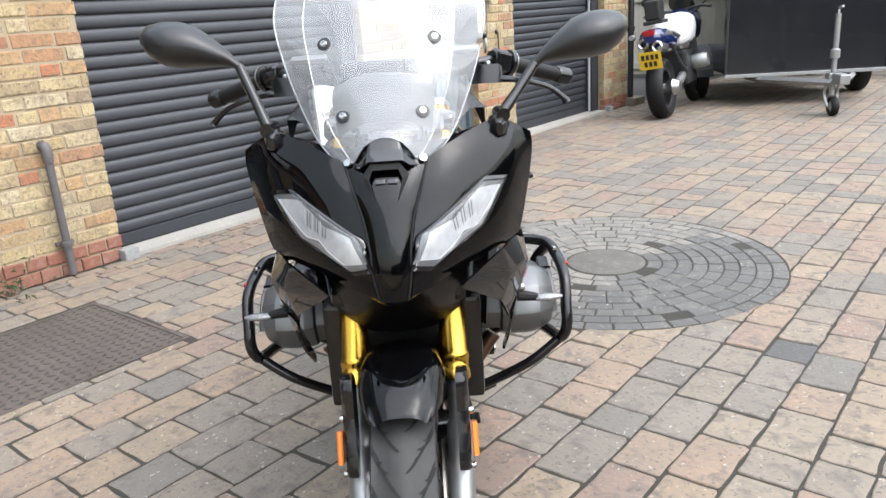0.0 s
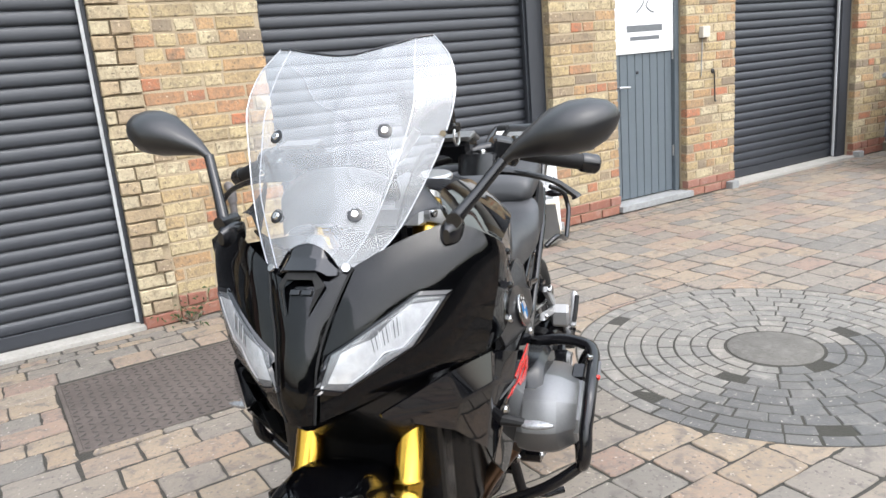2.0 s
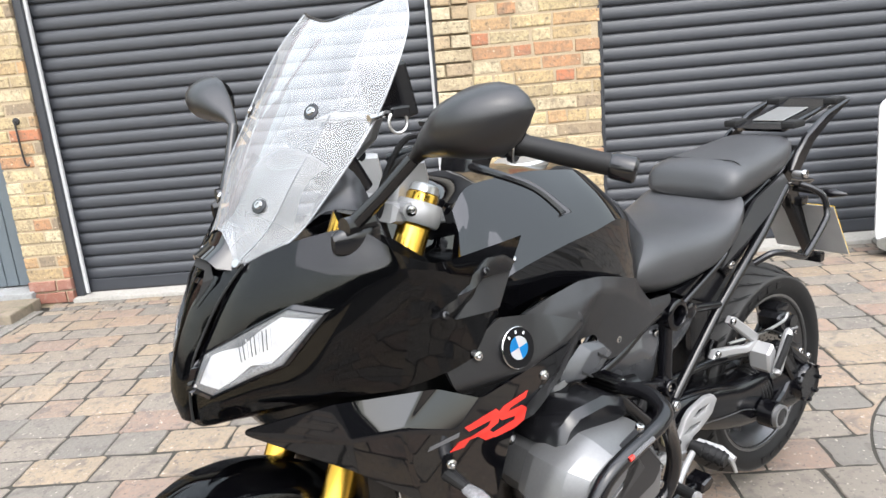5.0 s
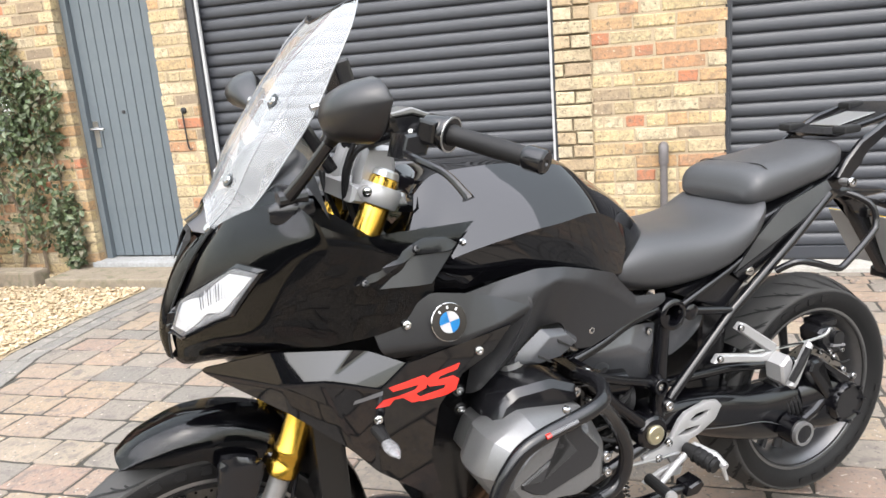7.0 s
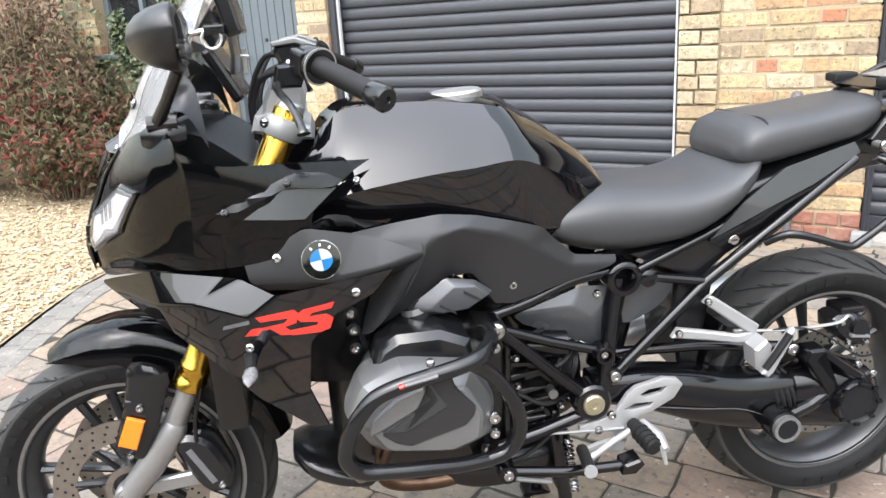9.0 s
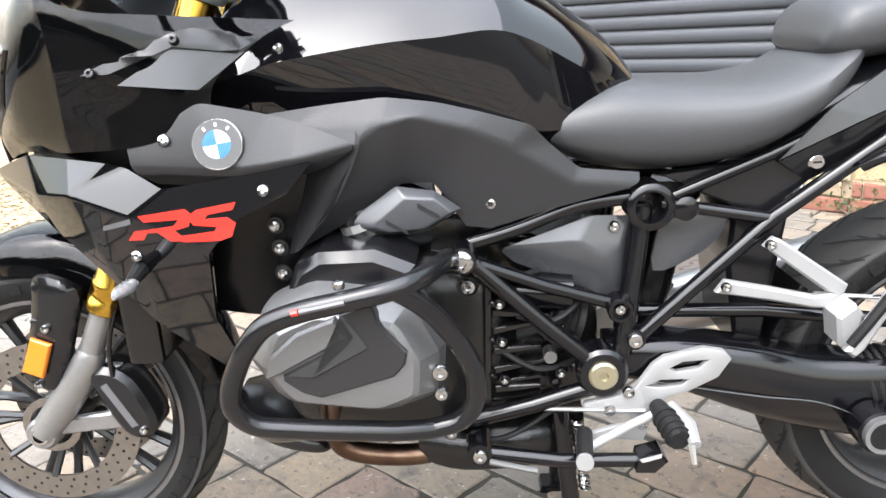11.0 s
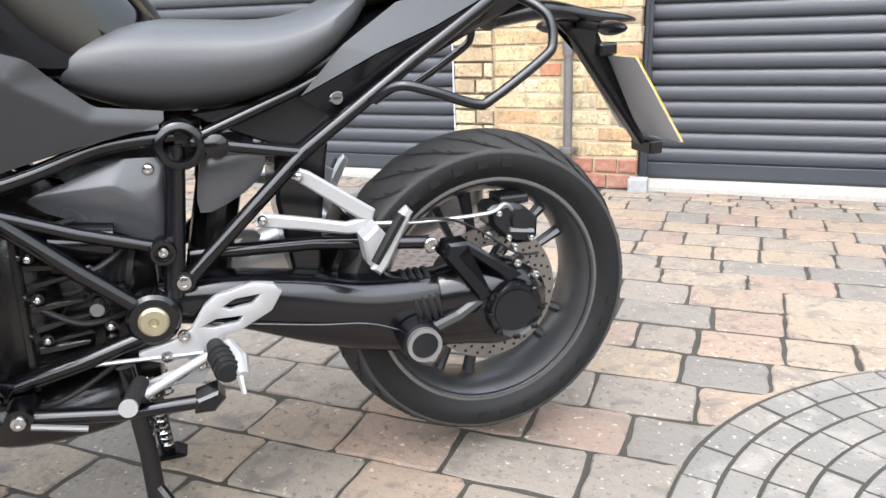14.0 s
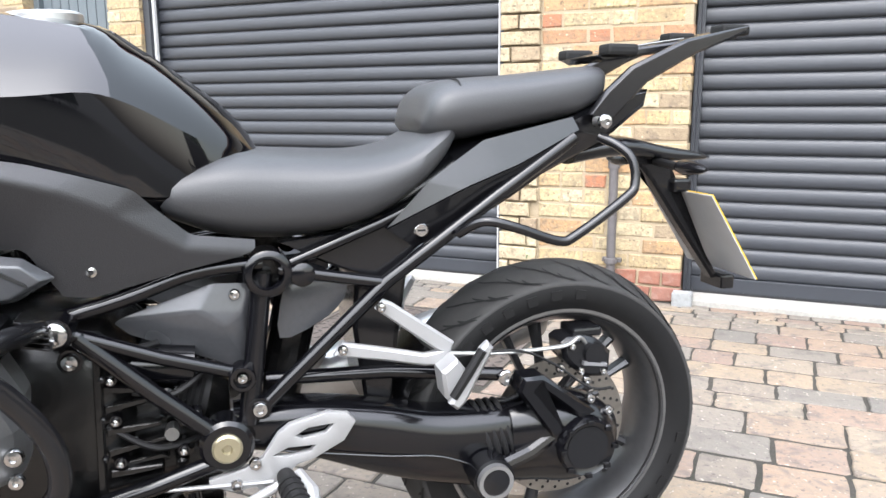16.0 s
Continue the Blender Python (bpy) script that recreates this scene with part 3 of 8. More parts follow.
def plank_door(nm, x0, x1, z0, z1, label, handle_x, grip):
    """A ledged door of upright boards in a frame, with a lever handle."""
    top = thing(nm, label, "door", "side doors", kind="structure")
    y = WALL + 0.10
    part("door_frame", box(x0 + 0.002, x0 + 0.05, y - 0.02, y + 0.08, z0, z1), "door", top)
    part("door_frame", box(x1 - 0.05, x1 - 0.002, y - 0.02, y + 0.08, z0, z1), "door", top)
    part("door_frame", box(x0 + 0.05, x1 - 0.05, y - 0.02, y + 0.08, z1 - 0.06, z1), "door", top)
    a, b = x0 + 0.054, x1 - 0.054
    k = 8
    w = (b - a) / k
    bm = box(0.003, w - 0.003, y + 0.01, y + 0.05, z0 + 0.01, z1 - 0.064, 0.004)
    first = part("board", bm, "door", top)
    first.location.x = a
    for i in range(1, k):
        ob = new("board", first.data)
        ob.parent, ob.location.x = top, a + i * w
    part("board_backing", box(a, b, y + 0.03, y + 0.045, z0 + 0.012, z1 - 0.066), "iron", top)
    part("sill", box(x0 - 0.02, x1 + 0.03, WALL - 0.05, y + 0.09, z0 - 0.05, z0, 0.006), "sill", top, "weathered pale door sill")
    hz = z0 + 0.92
    part("lock_plate", box(handle_x - 0.02, handle_x + 0.02, y + 0.003, y + 0.011, hz - 0.13, hz + 0.05, 0.003), "steel", top, "brushed steel lock plate")
    bm = tube(bmesh.new(), [(handle_x, y + 0.008, hz), (handle_x, y - 0.04, hz), (handle_x + 0.02 * grip, y - 0.05, hz), (handle_x + 0.11 * grip, y - 0.05, hz - 0.004)], 0.009, 8)
    part("lever_handle", bm, "steel", top, "brushed steel lever handle", smooth=True)
    for z in (z0 + 0.3, z0 + 1.1, z1 - 0.3):
        hx = b if grip > 0 else a
        part("hinge", tube(bmesh.new(), [(hx, y, z), (hx, y, z + 0.09)], 0.008, 8, smooth=False), "steel", top)
    bm = lathe(bmesh.new(), [(0.0, 0.0), (0.014, 0.002), (0.012, 0.009), (0.0, 0.012)], 12, disc_at((a + 0.28, y + 0.012, z0 + 1.02), (0, -1, 0)))
    part("knot", bm, "iron", top, "dark round bolt head")
    return top


door_w = plank_door("door_1", -3.86, -3.13, 0.085, 2.1, "slate grey painted plank door with steel lever handle", -3.77, 1)
door_e = plank_door("door_2", 3.09, 3.88, 0.06, 2.08, "slate grey painted plank door behind a white sign", 3.17, 1)
tagged(part("step", box(-4.02, -3.05, WALL - 0.36, WALL - 0.05, -0.02, 0.055, 0.012), "old_stone"), "worn stone door step with moss", "step", kind="structure")
tagged(part("kerb", box(-5.6, -4.12, 4.26, 4.40, -0.02, 0.10, 0.02), "old_stone"), "rough stone edging along the flower bed", "kerb", kind="structure")

# the window, grey frame with six panes
win = thing("window_1", "grey painted timber window with dark panes", "window", kind="structure")
wy = WALL + 0.10
for a, b, c, d in ((-5.28, -4.36, 1.06, 1.12), (-5.28, -4.36, 2.09, 2.15), (-5.278, -5.22, 1.12, 2.09), (-4.42, -4.362, 1.12, 2.09), (-4.84, -4.79, 1.12, 2.09),
                   (-5.22, -4.84, 1.50, 1.53), (-4.79, -4.42, 1.50, 1.53), (-5.22, -4.84, 1.80, 1.83), (-4.79, -4.42, 1.80, 1.83)):
    part("window_frame", box(a, b, wy, wy + 0.06, c, d, 0.004), "door", win)
part("window_sill", box(-5.32, -4.32, WALL - 0.05, wy + 0.06, 1.02, 1.06, 0.006), "door", win)
for a, b in ((-5.22, -4.84), (-4.79, -4.42)):
    for c, d in ((1.12, 1.50), (1.53, 1.80), (1.83, 2.09)):
        part("pane", box(a, b, wy + 0.03, wy + 0.036, c, d), "window_glass", win)
part("notice", box(-4.55, -4.44, wy + 0.022, wy + 0.027, 1.14, 1.25), "sign", win, "white paper notice in the corner")

# ---- the motorcycle: x forward, y to its left, z up ----
def net(rows, per=5, thick=0.004, flip=False):
    """A smooth sheet through rows of points, given some thickness inwards."""
    rows = [[Vector((p[0], -p[1], p[2])) if flip else Vector(p) for p in r] for r in rows]
    mid = [spline(r, per) for r in rows]
    cols = [spline([r[i] for r in mid], per) for i in range(len(mid[0]))]
    bm = bmesh.new()
    vs = [[bm.verts.new(p) for p in c] for c in cols]
    for a, b in zip(vs, vs[1:]):
        for i in range(len(a) - 1):
            bm.faces.new((a[i], a[i + 1], b[i + 1], b[i]) if not flip else (b[i], b[i + 1], a[i + 1], a[i]))
    if thick:
        bmesh.ops.solidify(bm, geom=bm.faces[:], thickness=thick)
    return bm


def sheet(outline, yfun, thick=0.006, side=1, smooth=True, grid=0.03, per=3, bevel=0.0):
    """A side panel: an outline in (x, z), bent to y = yfun(x, z), of some thickness. side -1: the right-hand one."""
    pts = [(p.x, p.y) for p in spline([(x, z, 0) for x, z in outline], per, True)] if smooth else outline
    bm = bmesh.new()
    bm.faces.new([bm.verts.new((x, 0, z)) for x, z in pts])
    xs, zs = [p[0] for p in pts], [p[1] for p in pts]
    for lo, hi, nrm in ((min(xs), max(xs), (1, 0, 0)), (min(zs), max(zs), (0, 0, 1))):
        k = lo + grid
        while k < hi - 1e-4:
            bmesh.ops.bisect_plane(bm, geom=bm.verts[:] + bm.edges[:] + bm.faces[:], plane_co=(k, 0, k), plane_no=nrm)
            k += grid
    bmesh.ops.triangulate(bm, faces=[f for f in bm.faces if len(f.verts) > 4])
    back = bmesh.ops.duplicate(bm, geom=bm.faces[:])["geom"]
    bverts = {v for v in back if isinstance(v, bmesh.types.BMVert)}
    rim = [e for e in bm.edges if e.is_boundary and e.verts[0] not in bverts]
    rim2 = [e for e in bm.edges if e.is_boundary and e.verts[0] in bverts]
    edge_verts = {v for e in rim for v in e.verts}
    for v in bm.verts:
        y = yfun(v.co.x, v.co.z)
        v.co.y = y - (thick if v in bverts else 0) - (bevel if v in edge_verts else 0)
        if side < 0:
            v.co.y = -v.co.y
    bmesh.ops.bridge_loops(bm, edges=rim + rim2)
    return bm


def prism(outline, y0, y1, bevel=0.003, side=1, smooth=False):
    """A plate cut to an outline in (x, z), from y0 to y1, edges rounded."""
    pts = [(p.x, p.y) for p in spline([(x, z, 0) for x, z in outline], 3, True)] if smooth else outline
    s = side
    cx, cz = sum(p[0] for p in pts) / len(pts), sum(p[1] for p in pts) / len(pts)

    def ring(y, ins):
        out = []
        k = len(pts)
        for i in range(k):
            a, b, c = Vector(pts[i - 1]), Vector(pts[i]), Vector(pts[(i + 1) % k])
            n1, n2 = (b - a).orthogonal().normalized(), (c - b).orthogonal().normalized()
            nn = n1 + n2
            nn = nn.normalized() if nn.length > 1e-6 else n1
            out.append(b + nn * ins)
        return [(p.x, y * s, p.y) for p in out]
    area = sum(a[0] * b[1] - b[0] * a[1] for a, b in zip(pts, pts[1:] + pts[:1]))
    d = bevel if area > 0 else -bevel
    bm = bmesh.new()
    ring_loft(bm, [ring(y0, d), ring(y0 + bevel, 0), ring(y1 - bevel, 0), ring(y1, d)], caps=False)
    bm.verts.ensure_lookup_table()
    k = len(pts)
    for loop in (bm.verts[:k], bm.verts[3 * k:4 * k]):
        f = bm.faces.new(loop)
        bmesh.ops.triangulate(bm, faces=[f])
    return bm


def pierced(outer, holes, y0, y1, side=1):
    """A cast plate in (x, z) with holes right through it."""
    bm = bmesh.new()
    es = []
    for o in [outer] + holes:
        vs = [bm.verts.new((x, y1 * side, z)) for x, z in o]
        es += [bm.edges.new((vs[k - 1], vs[k])) for k in range(len(vs))]
    bmesh.ops.triangle_fill(bm, use_beauty=True, use_dissolve=False, edges=es, normal=(0, side, 0))
    bmesh.ops.recalc_face_normals(bm, faces=bm.faces[:])
    if bm.faces[:][0].normal.y * side < 0:
        bmesh.ops.reverse_faces(bm, faces=bm.faces[:])
    bmesh.ops.solidify(bm, geom=bm.faces[:], thickness=y1 - y0)
    rim = [e for e in bm.edges if len(e.link_faces) == 2 and e.calc_face_angle(0) > 1.2]
    bmesh.ops.bevel(bm, geom=rim, offset=0.0022, segments=2, profile=0.5, affect="EDGES", clamp_overlap=True)
    return bm


def rings(secs, n=20, power=2.6, side=0):
    """Rounded cross sections along x: x, half width, low, high; side shifts them in y."""
    out = []
    for x, hw, z0, z1 in secs:
        ring = []
        for a in np.linspace(0, 2 * math.pi, n, endpoint=False):
            c, s = math.cos(a), math.sin(a)
            ring.append((x, side + hw * math.copysign(abs(c) ** (2 / power), c), (z0 + z1) / 2 + (z1 - z0) / 2 * math.copysign(abs(s) ** (2 / power), s)))
        out.append(ring)
    return out


def smooth_rings(secs, per=4, **k):
    rs = rings([tuple(v) for v in secs], **k)
    cols = [spline([r[i] for r in rs], per) for i in range(len(rs[0]))]
    return ring_loft(bmesh.new(), [[c[j] for c in cols] for j in range(len(cols[0]))])


def lerp(xs, ys):
    o = sorted(zip(xs, ys))
    return lambda x: float(np.interp(x, [p[0] for p in o], [p[1] for p in o]))


def bar(*pts, r=0.012, sides=10, smooth=False, side=1, per=6):
    return tube(bmesh.new(), [(x, y * side, z) for x, y, z in pts], r, sides, per, smooth)


def bolt_head(parent, p, d=(0, 1, 0), r=0.009, name="bolt", material="chrome"):
    """A dished screw head with a hexagon socket."""
    bm = lathe(bmesh.new(), [(r, -0.004), (r, 0.002), (r * 0.84, 0.0045), (r * 0.40, 0.0054), (r * 0.36, 0.0015), (0.0, 0.0015)], 14, disc_at(p, d))
    return part(name, bm, material, parent, angle=40)


def facets(verts, faces, side=1, thick=0.007, crease=0.005, seg=2):
    """A moulded shell of flat facets with softened creases, thick inwards."""
    bm = bmesh.new()
    vs = [bm.verts.new((x, y * side, z)) for x, y, z in verts]
    for f in faces:
        bm.faces.new([vs[i] for i in (f if side > 0 else f[::-1])])
    bmesh.ops.recalc_face_normals(bm, faces=bm.faces[:])
    if sum(f.normal.y * f.calc_area() for f in bm.faces) * side < 0:
        bmesh.ops.reverse_faces(bm, faces=bm.faces[:])
    inner = [e for e in bm.edges if len(e.link_faces) == 2 and e.calc_face_angle(0) > 0.1]
    if crease:
        bmesh.ops.bevel(bm, geom=inner, offset=crease, segments=seg, profile=0.5, affect="EDGES", clamp_overlap=True)
    if thick:
        bmesh.ops.solidify(bm, geom=bm.faces[:], thickness=thick)
    return bm


def skin(verts, faces):
    """The outer surface of a facet shell as a height over (x, z)."""
    tree = BVHTree.FromPolygons([Vector(v) for v in verts], faces)

    def at(x, z):
        hit = tree.ray_cast(Vector((x, 1, z)), Vector((0, -1, 0)))[0]
        return hit.y if hit else 0.285
    return at


bike = thing("sports_tourer_motorcycle", "gloss black sports touring motorcycle with gold forks on its centre stand", "motorcycle")
bike.matrix_world = Matrix(((-0.72319, 0.60511, 0, -0.7459), (-0.60511, -0.72319, 0, 1.4612), (0, 0, 0.94296, -0.0039), (0, 0, 0, 1)))
SIDE = Matrix.Rotation(radians(-90), 4, "X")      # turns a lathe's axis to y, left side up

# wheels
def wheel(name, x, z, r, hw, spokes, label):
    wh = tagged(new(name))
    wh.parent = bike
    wh.location = (x, 0, z)
    wh["label"] = label
    rim = 0.232
    prof = [(0.222, -hw * 0.78), (rim, -hw * 0.80), (rim + 0.012, -hw * 0.93), (rim + (r - rim) * 0.45, -hw), (rim + (r - rim) * 0.68, -hw * 0.94), (r - 0.022, -hw * 0.72), (r - 0.008, -hw * 0.42), (r, -hw * 0.12)]
    prof = prof + [(a, -b) for a, b in prof[::-1]]
    part("tyre", lathe(bmesh.new(), prof, 72, SIDE, loop=True), "sidewall", wh, smooth=True, angle=50)
    for k in range(34):
        if k % 17 < 9:
            a = 2 * math.pi * k / 34 + 0.2
            m = Matrix.Rotation(-a, 4, "Y") @ Matrix.Translation((rim + (r - rim) * 0.40, hw * 0.985, 0))
            part("sidewall_mark", box(-0.009, 0.009, 0.0, 0.0022, -0.010, 0.010, 0.0006, m=m), "sidewall", wh)
    tb = [(rim + (r - rim) * 0.60, hw * 0.965), (rim + (r - rim) * 0.68, hw * 0.94), (r - 0.022, hw * 0.72), (r - 0.008, hw * 0.42), (r, hw * 0.12)]
    tb = [(a + 0.0008, -b) for a, b in tb] + [(a + 0.0008, b) for a, b in tb[::-1]]
    part("tread_band", lathe(bmesh.new(), tb + [(a - 0.003, b * 0.99) for a, b in tb[::-1]], 72, SIDE, loop=True), "tread_rubber", wh, "dusty grey tread", smooth=True, angle=60)
    # black ribbons for the tread's shaded grooves, swept from near the crown to the shoulder
    bm = bmesh.new()
    count = 26 if hw > 0.07 else 24

    def crown(u):
        k = abs(u) * hw
        rr = lerp([0, hw * 0.12, hw * 0.42, hw * 0.72, hw * 0.94, hw * 0.965], [r, r, r - 0.008, r - 0.022, rim + (r - rim) * 0.68, rim + (r - rim) * 0.60])
        return rr(k)
    for i in range(count):
        for s in (-1, 1):
            base = 2 * math.pi * (i + (0.5 if s > 0 else 0)) / count
            for u0, u1, lean in ((0.08, 0.93, 0.36), (0.42, 0.94, 0.17), (0.60, 0.95, 0.09)):
                off = {0.08: 0, 0.42: 0.15, 0.60: 0.23}[u0]
                path = []
                for t in np.linspace(0, 1, 19):
                    u = u0 + (u1 - u0) * t
                    a = base + off + lean * (t ** 1.4)
                    rr = crown(u) + 0.0016
                    path.append(Vector((rr * math.cos(a), s * u * hw, rr * math.sin(a))))
                vs = []
                for k, q in enumerate(path):
                    run = path[min(k + 1, 18)] - path[max(k - 1, 0)]
                    d = run.cross(Vector((q.x, 0, q.z))).normalized() * 0.0034 * (1 - 0.75 * abs(k / 9 - 1) ** 3)
                    vs.append((bm.verts.new(q + d), bm.verts.new(q - d)))
                for q0, q1 in zip(vs, vs[1:]):
                    bm.faces.new((q0[0], q1[0], q1[1], q0[1]))
    g = part("tread", bm, "recess_shade", wh)
    g["kind"] = "stuff"
    h = hw * 0.80
    prof = [(rim + 0.002, -h), (rim - 0.006, -h), (rim - 0.016, -h + 0.012), (rim - 0.028, -h * 0.55), (rim - 0.034, 0), (rim - 0.028, h * 0.55), (rim - 0.016, h - 0.012), (rim - 0.006, h), (rim + 0.002, h), (rim - 0.012, h * 0.5), (rim - 0.018, 0), (rim - 0.012, -h * 0.5)]
    part("rim", lathe(bmesh.new(), prof, 72, SIDE, loop=True), "rim_grey", wh, smooth=True, angle=50)
    # a paler ring on each flange stands in for its highlight
    for q in (-h, h):
        part("rim_flange", lathe(bmesh.new(), [(rim - 0.004, -0.002), (rim + 0.003, -0.002), (rim + 0.003, 0.002), (rim - 0.004, 0.002)], 72, Matrix.Translation((0, q, 0)) @ SIDE, loop=True), "rim_edge", wh, "pale rim edge drawn for its highlight", angle=40)
    for i in range(spokes):
        a = 2 * math.pi * (i // 2) / (spokes / 2) + (0.17 if i % 2 else -0.17)
        a0 = 2 * math.pi * (i // 2) / (spokes / 2) + (0.3 if i % 2 else -0.3)
        p0, p1 = Vector((0.04 * math.cos(a0), 0, 0.04 * math.sin(a0))), Vector((0.208 * math.cos(a), 0.0, 0.208 * math.sin(a)))
        part("spoke", tube(bmesh.new(), [p0, (p0 + p1) / 2, p1], [0.017, 0.011, 0.016], 8, 3, flat=0.75), "wheel_black", wh, smooth=True)
    part("hub", lathe(bmesh.new(), [(0.0, -0.06), (0.042, -0.06), (0.05, -0.03), (0.05, 0.03), (0.042, 0.06), (0.0, 0.06)], 24, SIDE), "wheel_black", wh, angle=40)
    return wh


def brake_disc(wh, y, r1, r0, carrier):
    bm = lathe(bmesh.new(), [(r0, -0.0025), (r1, -0.0025), (r1, 0.0025), (r0, 0.0025)], 56, Matrix.Translation((0, y, 0)) @ SIDE, loop=True)
    part("brake_disc", bm, "disc_steel", wh, "drilled steel brake disc")
    # black dots on both faces stand in for the shaded drilled holes
    bm = bmesh.new()
    for i in range(30):
        for k in range(3):
            a = 2 * math.pi * i / 30 + k * 0.07
            rr = r0 + (r1 - r0) * (0.2 + 0.3 * k)
            for s in (-1, 1):
                lathe(bm, [(0.0034, 0.0), (0.0, 0.0002)], 7, disc_at((rr * math.cos(a), y + s * 0.0027, rr * math.sin(a)), (0, s, 0)))
    part("disc_drilling", bm, "recess_shade", wh)["kind"] = "stuff"
    for i in range(carrier):
        a = 2 * math.pi * i / carrier
        bm = tube(bmesh.new(), [(0.04 * math.cos(a), y * 0.6, 0.04 * math.sin(a)), ((r0 + 0.004) * math.cos(a + 0.2), y, (r0 + 0.004) * math.sin(a + 0.2))], 0.007, 6, smooth=False)
        part("carrier_arm", bm, "wheel_black", wh)


AX, AZ, RX, RZ = 0.155, 0.345, -1.45, 0.365
fw = wheel("front_wheel", AX, AZ, 0.300, 0.060, 10, "dark grey cast front wheel with twin drilled discs")
for s in (-1, 1):
    brake_disc(fw, 0.068 * s, 0.160, 0.112, 8)
rw = wheel("rear_wheel", RX, RZ, 0.315, 0.090, 10, "dark grey cast rear wheel with wide tyre")
brake_disc(rw, 0.066, 0.138, 0.098, 8)
part("sensor_ring", lathe(bmesh.new(), [(0.040, 0.0), (0.054, 0.0), (0.054, 0.004), (0.040, 0.004)], 40, Matrix.Translation((0, 0.074, 0)) @ SIDE, loop=True), "disc_steel", fw)

# forks
fork_top, fork_mid = Vector((-0.284, 0.109, 1.145)), Vector((-0.002, 0.106, 0.577))
fdir = (fork_mid - fork_top).normalized()
for s in (-1, 1):
    fk = tagged(new("fork_leg"))
    fk.parent = bike
    fk["label"] = "gold anodised upside-down fork leg with bare alloy slider"
    q = lambda p: Vector((p[0], p[1] * s, p[2]))
    a, b = q(fork_top), q(fork_mid)
    d = (b - a).normalized()
    m = Matrix.Translation(a) @ d.to_track_quat("Z", "Y").to_matrix().to_4x4()
    L = (b - a).length
    part("outer_tube", lathe(bmesh.new(), [(0.0, 0.030), (0.024, 0.030), (0.0285, 0.036), (0.0290, 0.3), (0.0295, L - 0.14), (0.0285, L - 0.06), (0.0315, L - 0.055), (0.0315, L - 0.045), (0.0295, L - 0.042), (0.0295, L - 0.026), (0.0315, L - 0.023), (0.0315, L - 0.004), (0.028, L), (0.0, L)], 28, m), "gold", fk, "gold anodised outer tube", angle=40)
    part("slider", lathe(bmesh.new(), [(0.0205, L - 0.01), (0.0205, L + 0.16), (0.0, L + 0.16)], 24, m), "fork_alloy", fk, smooth=True)
    low = a + d * (L + 0.13)
    ax = Vector((AX, 0.098 * s, AZ))
    part("axle_casting", tube(bmesh.new(), [low - d * 0.05, low - d * 0.02, low + (ax - low) * 0.45, ax], [0.0225, 0.027, 0.029, 0.027], 16), "fork_alloy", fk, smooth=True)
    part("axle_clamp", lathe(bmesh.new(), [(0.012, -0.02), (0.028, -0.02), (0.030, -0.012), (0.030, 0.012), (0.025, 0.018), (0.012, 0.018)], 24, Matrix.Translation(ax) @ SIDE, loop=True), "fork_alloy", fk, angle=40)
    part("axle_bolt", lathe(bmesh.new(), [(0.0, 0.004), (0.008, 0.004), (0.011, 0.024), (0.016, 0.024), (0.016, -0.02), (0.0, -0.02)], 18, Matrix.Translation(ax) @ (SIDE if s > 0 else SIDE @ Matrix.Rotation(radians(180), 4, "X"))), "chrome", fk)
    part("caliper_arm", prism([(0.15, 0.338), (0.155, 0.365), (0.05, 0.378), (-0.02, 0.385), (-0.045, 0.37), (-0.04, 0.352), (0.05, 0.345)], 0.088, 0.106, 0.004, s), "fork_alloy", fk)
    part("caliper_arm", prism([(0.075, 0.43), (0.09, 0.46), (0.03, 0.475), (-0.01, 0.472), (0.0, 0.45)], 0.088, 0.106, 0.004, s), "fork_alloy", fk)
    cal = part("brake_caliper", prism([(0.045, 0.455), (0.015, 0.475), (-0.03, 0.45), (-0.06, 0.38), (-0.055, 0.345), (-0.02, 0.335), (0.01, 0.365)], 0.05, 0.125, 0.010, s, smooth=True), "satin", fk, "black four-piston brake caliper", angle=40)
    part("caliper_mark", prism([(0.022, 0.442), (0.01, 0.448), (-0.032, 0.365), (-0.02, 0.36)], 0.124, 0.1262, 0.0005, s), "grey_decal", cal)
    bolt_head(cal, (-0.04, 0.126 * s, 0.355), (0, s, 0), 0.008)
    part("fork_guard", sheet([(0.10, 0.645), (0.03, 0.62), (0.05, 0.55), (0.085, 0.46), (0.105, 0.435), (0.15, 0.455), (0.155, 0.48), (0.12, 0.57)], lambda x, z: 0.126 + 0.02 * (z - 0.5) - 2.2 * (x - 0.09 + 0.35 * (z - 0.54)) ** 2, 0.022, s, bevel=0.006, grid=0.015), "satin", fk, angle=50)
    rf = part("reflector", prism([(0.118, 0.543), (0.085, 0.529), (0.111, 0.468), (0.145, 0.483)], 0.128, 0.140, 0.003, s), "orange", fk, "amber side reflector")
    bolt_head(fk, (0.092, 0.13 * s, 0.556), (0, s, 0), 0.008)
    bolt_head(fk, (0.128, 0.128 * s, 0.452), (0, s, 0), 0.007)
    part("brake_hose", bar((0.0, 0.118, 0.44), (-0.01, 0.128, 0.52), (-0.035, 0.12, 0.60), (-0.06, 0.10, 0.70), r=0.0045, sides=8, smooth=True, side=s), "frame_black", fk, smooth=True)

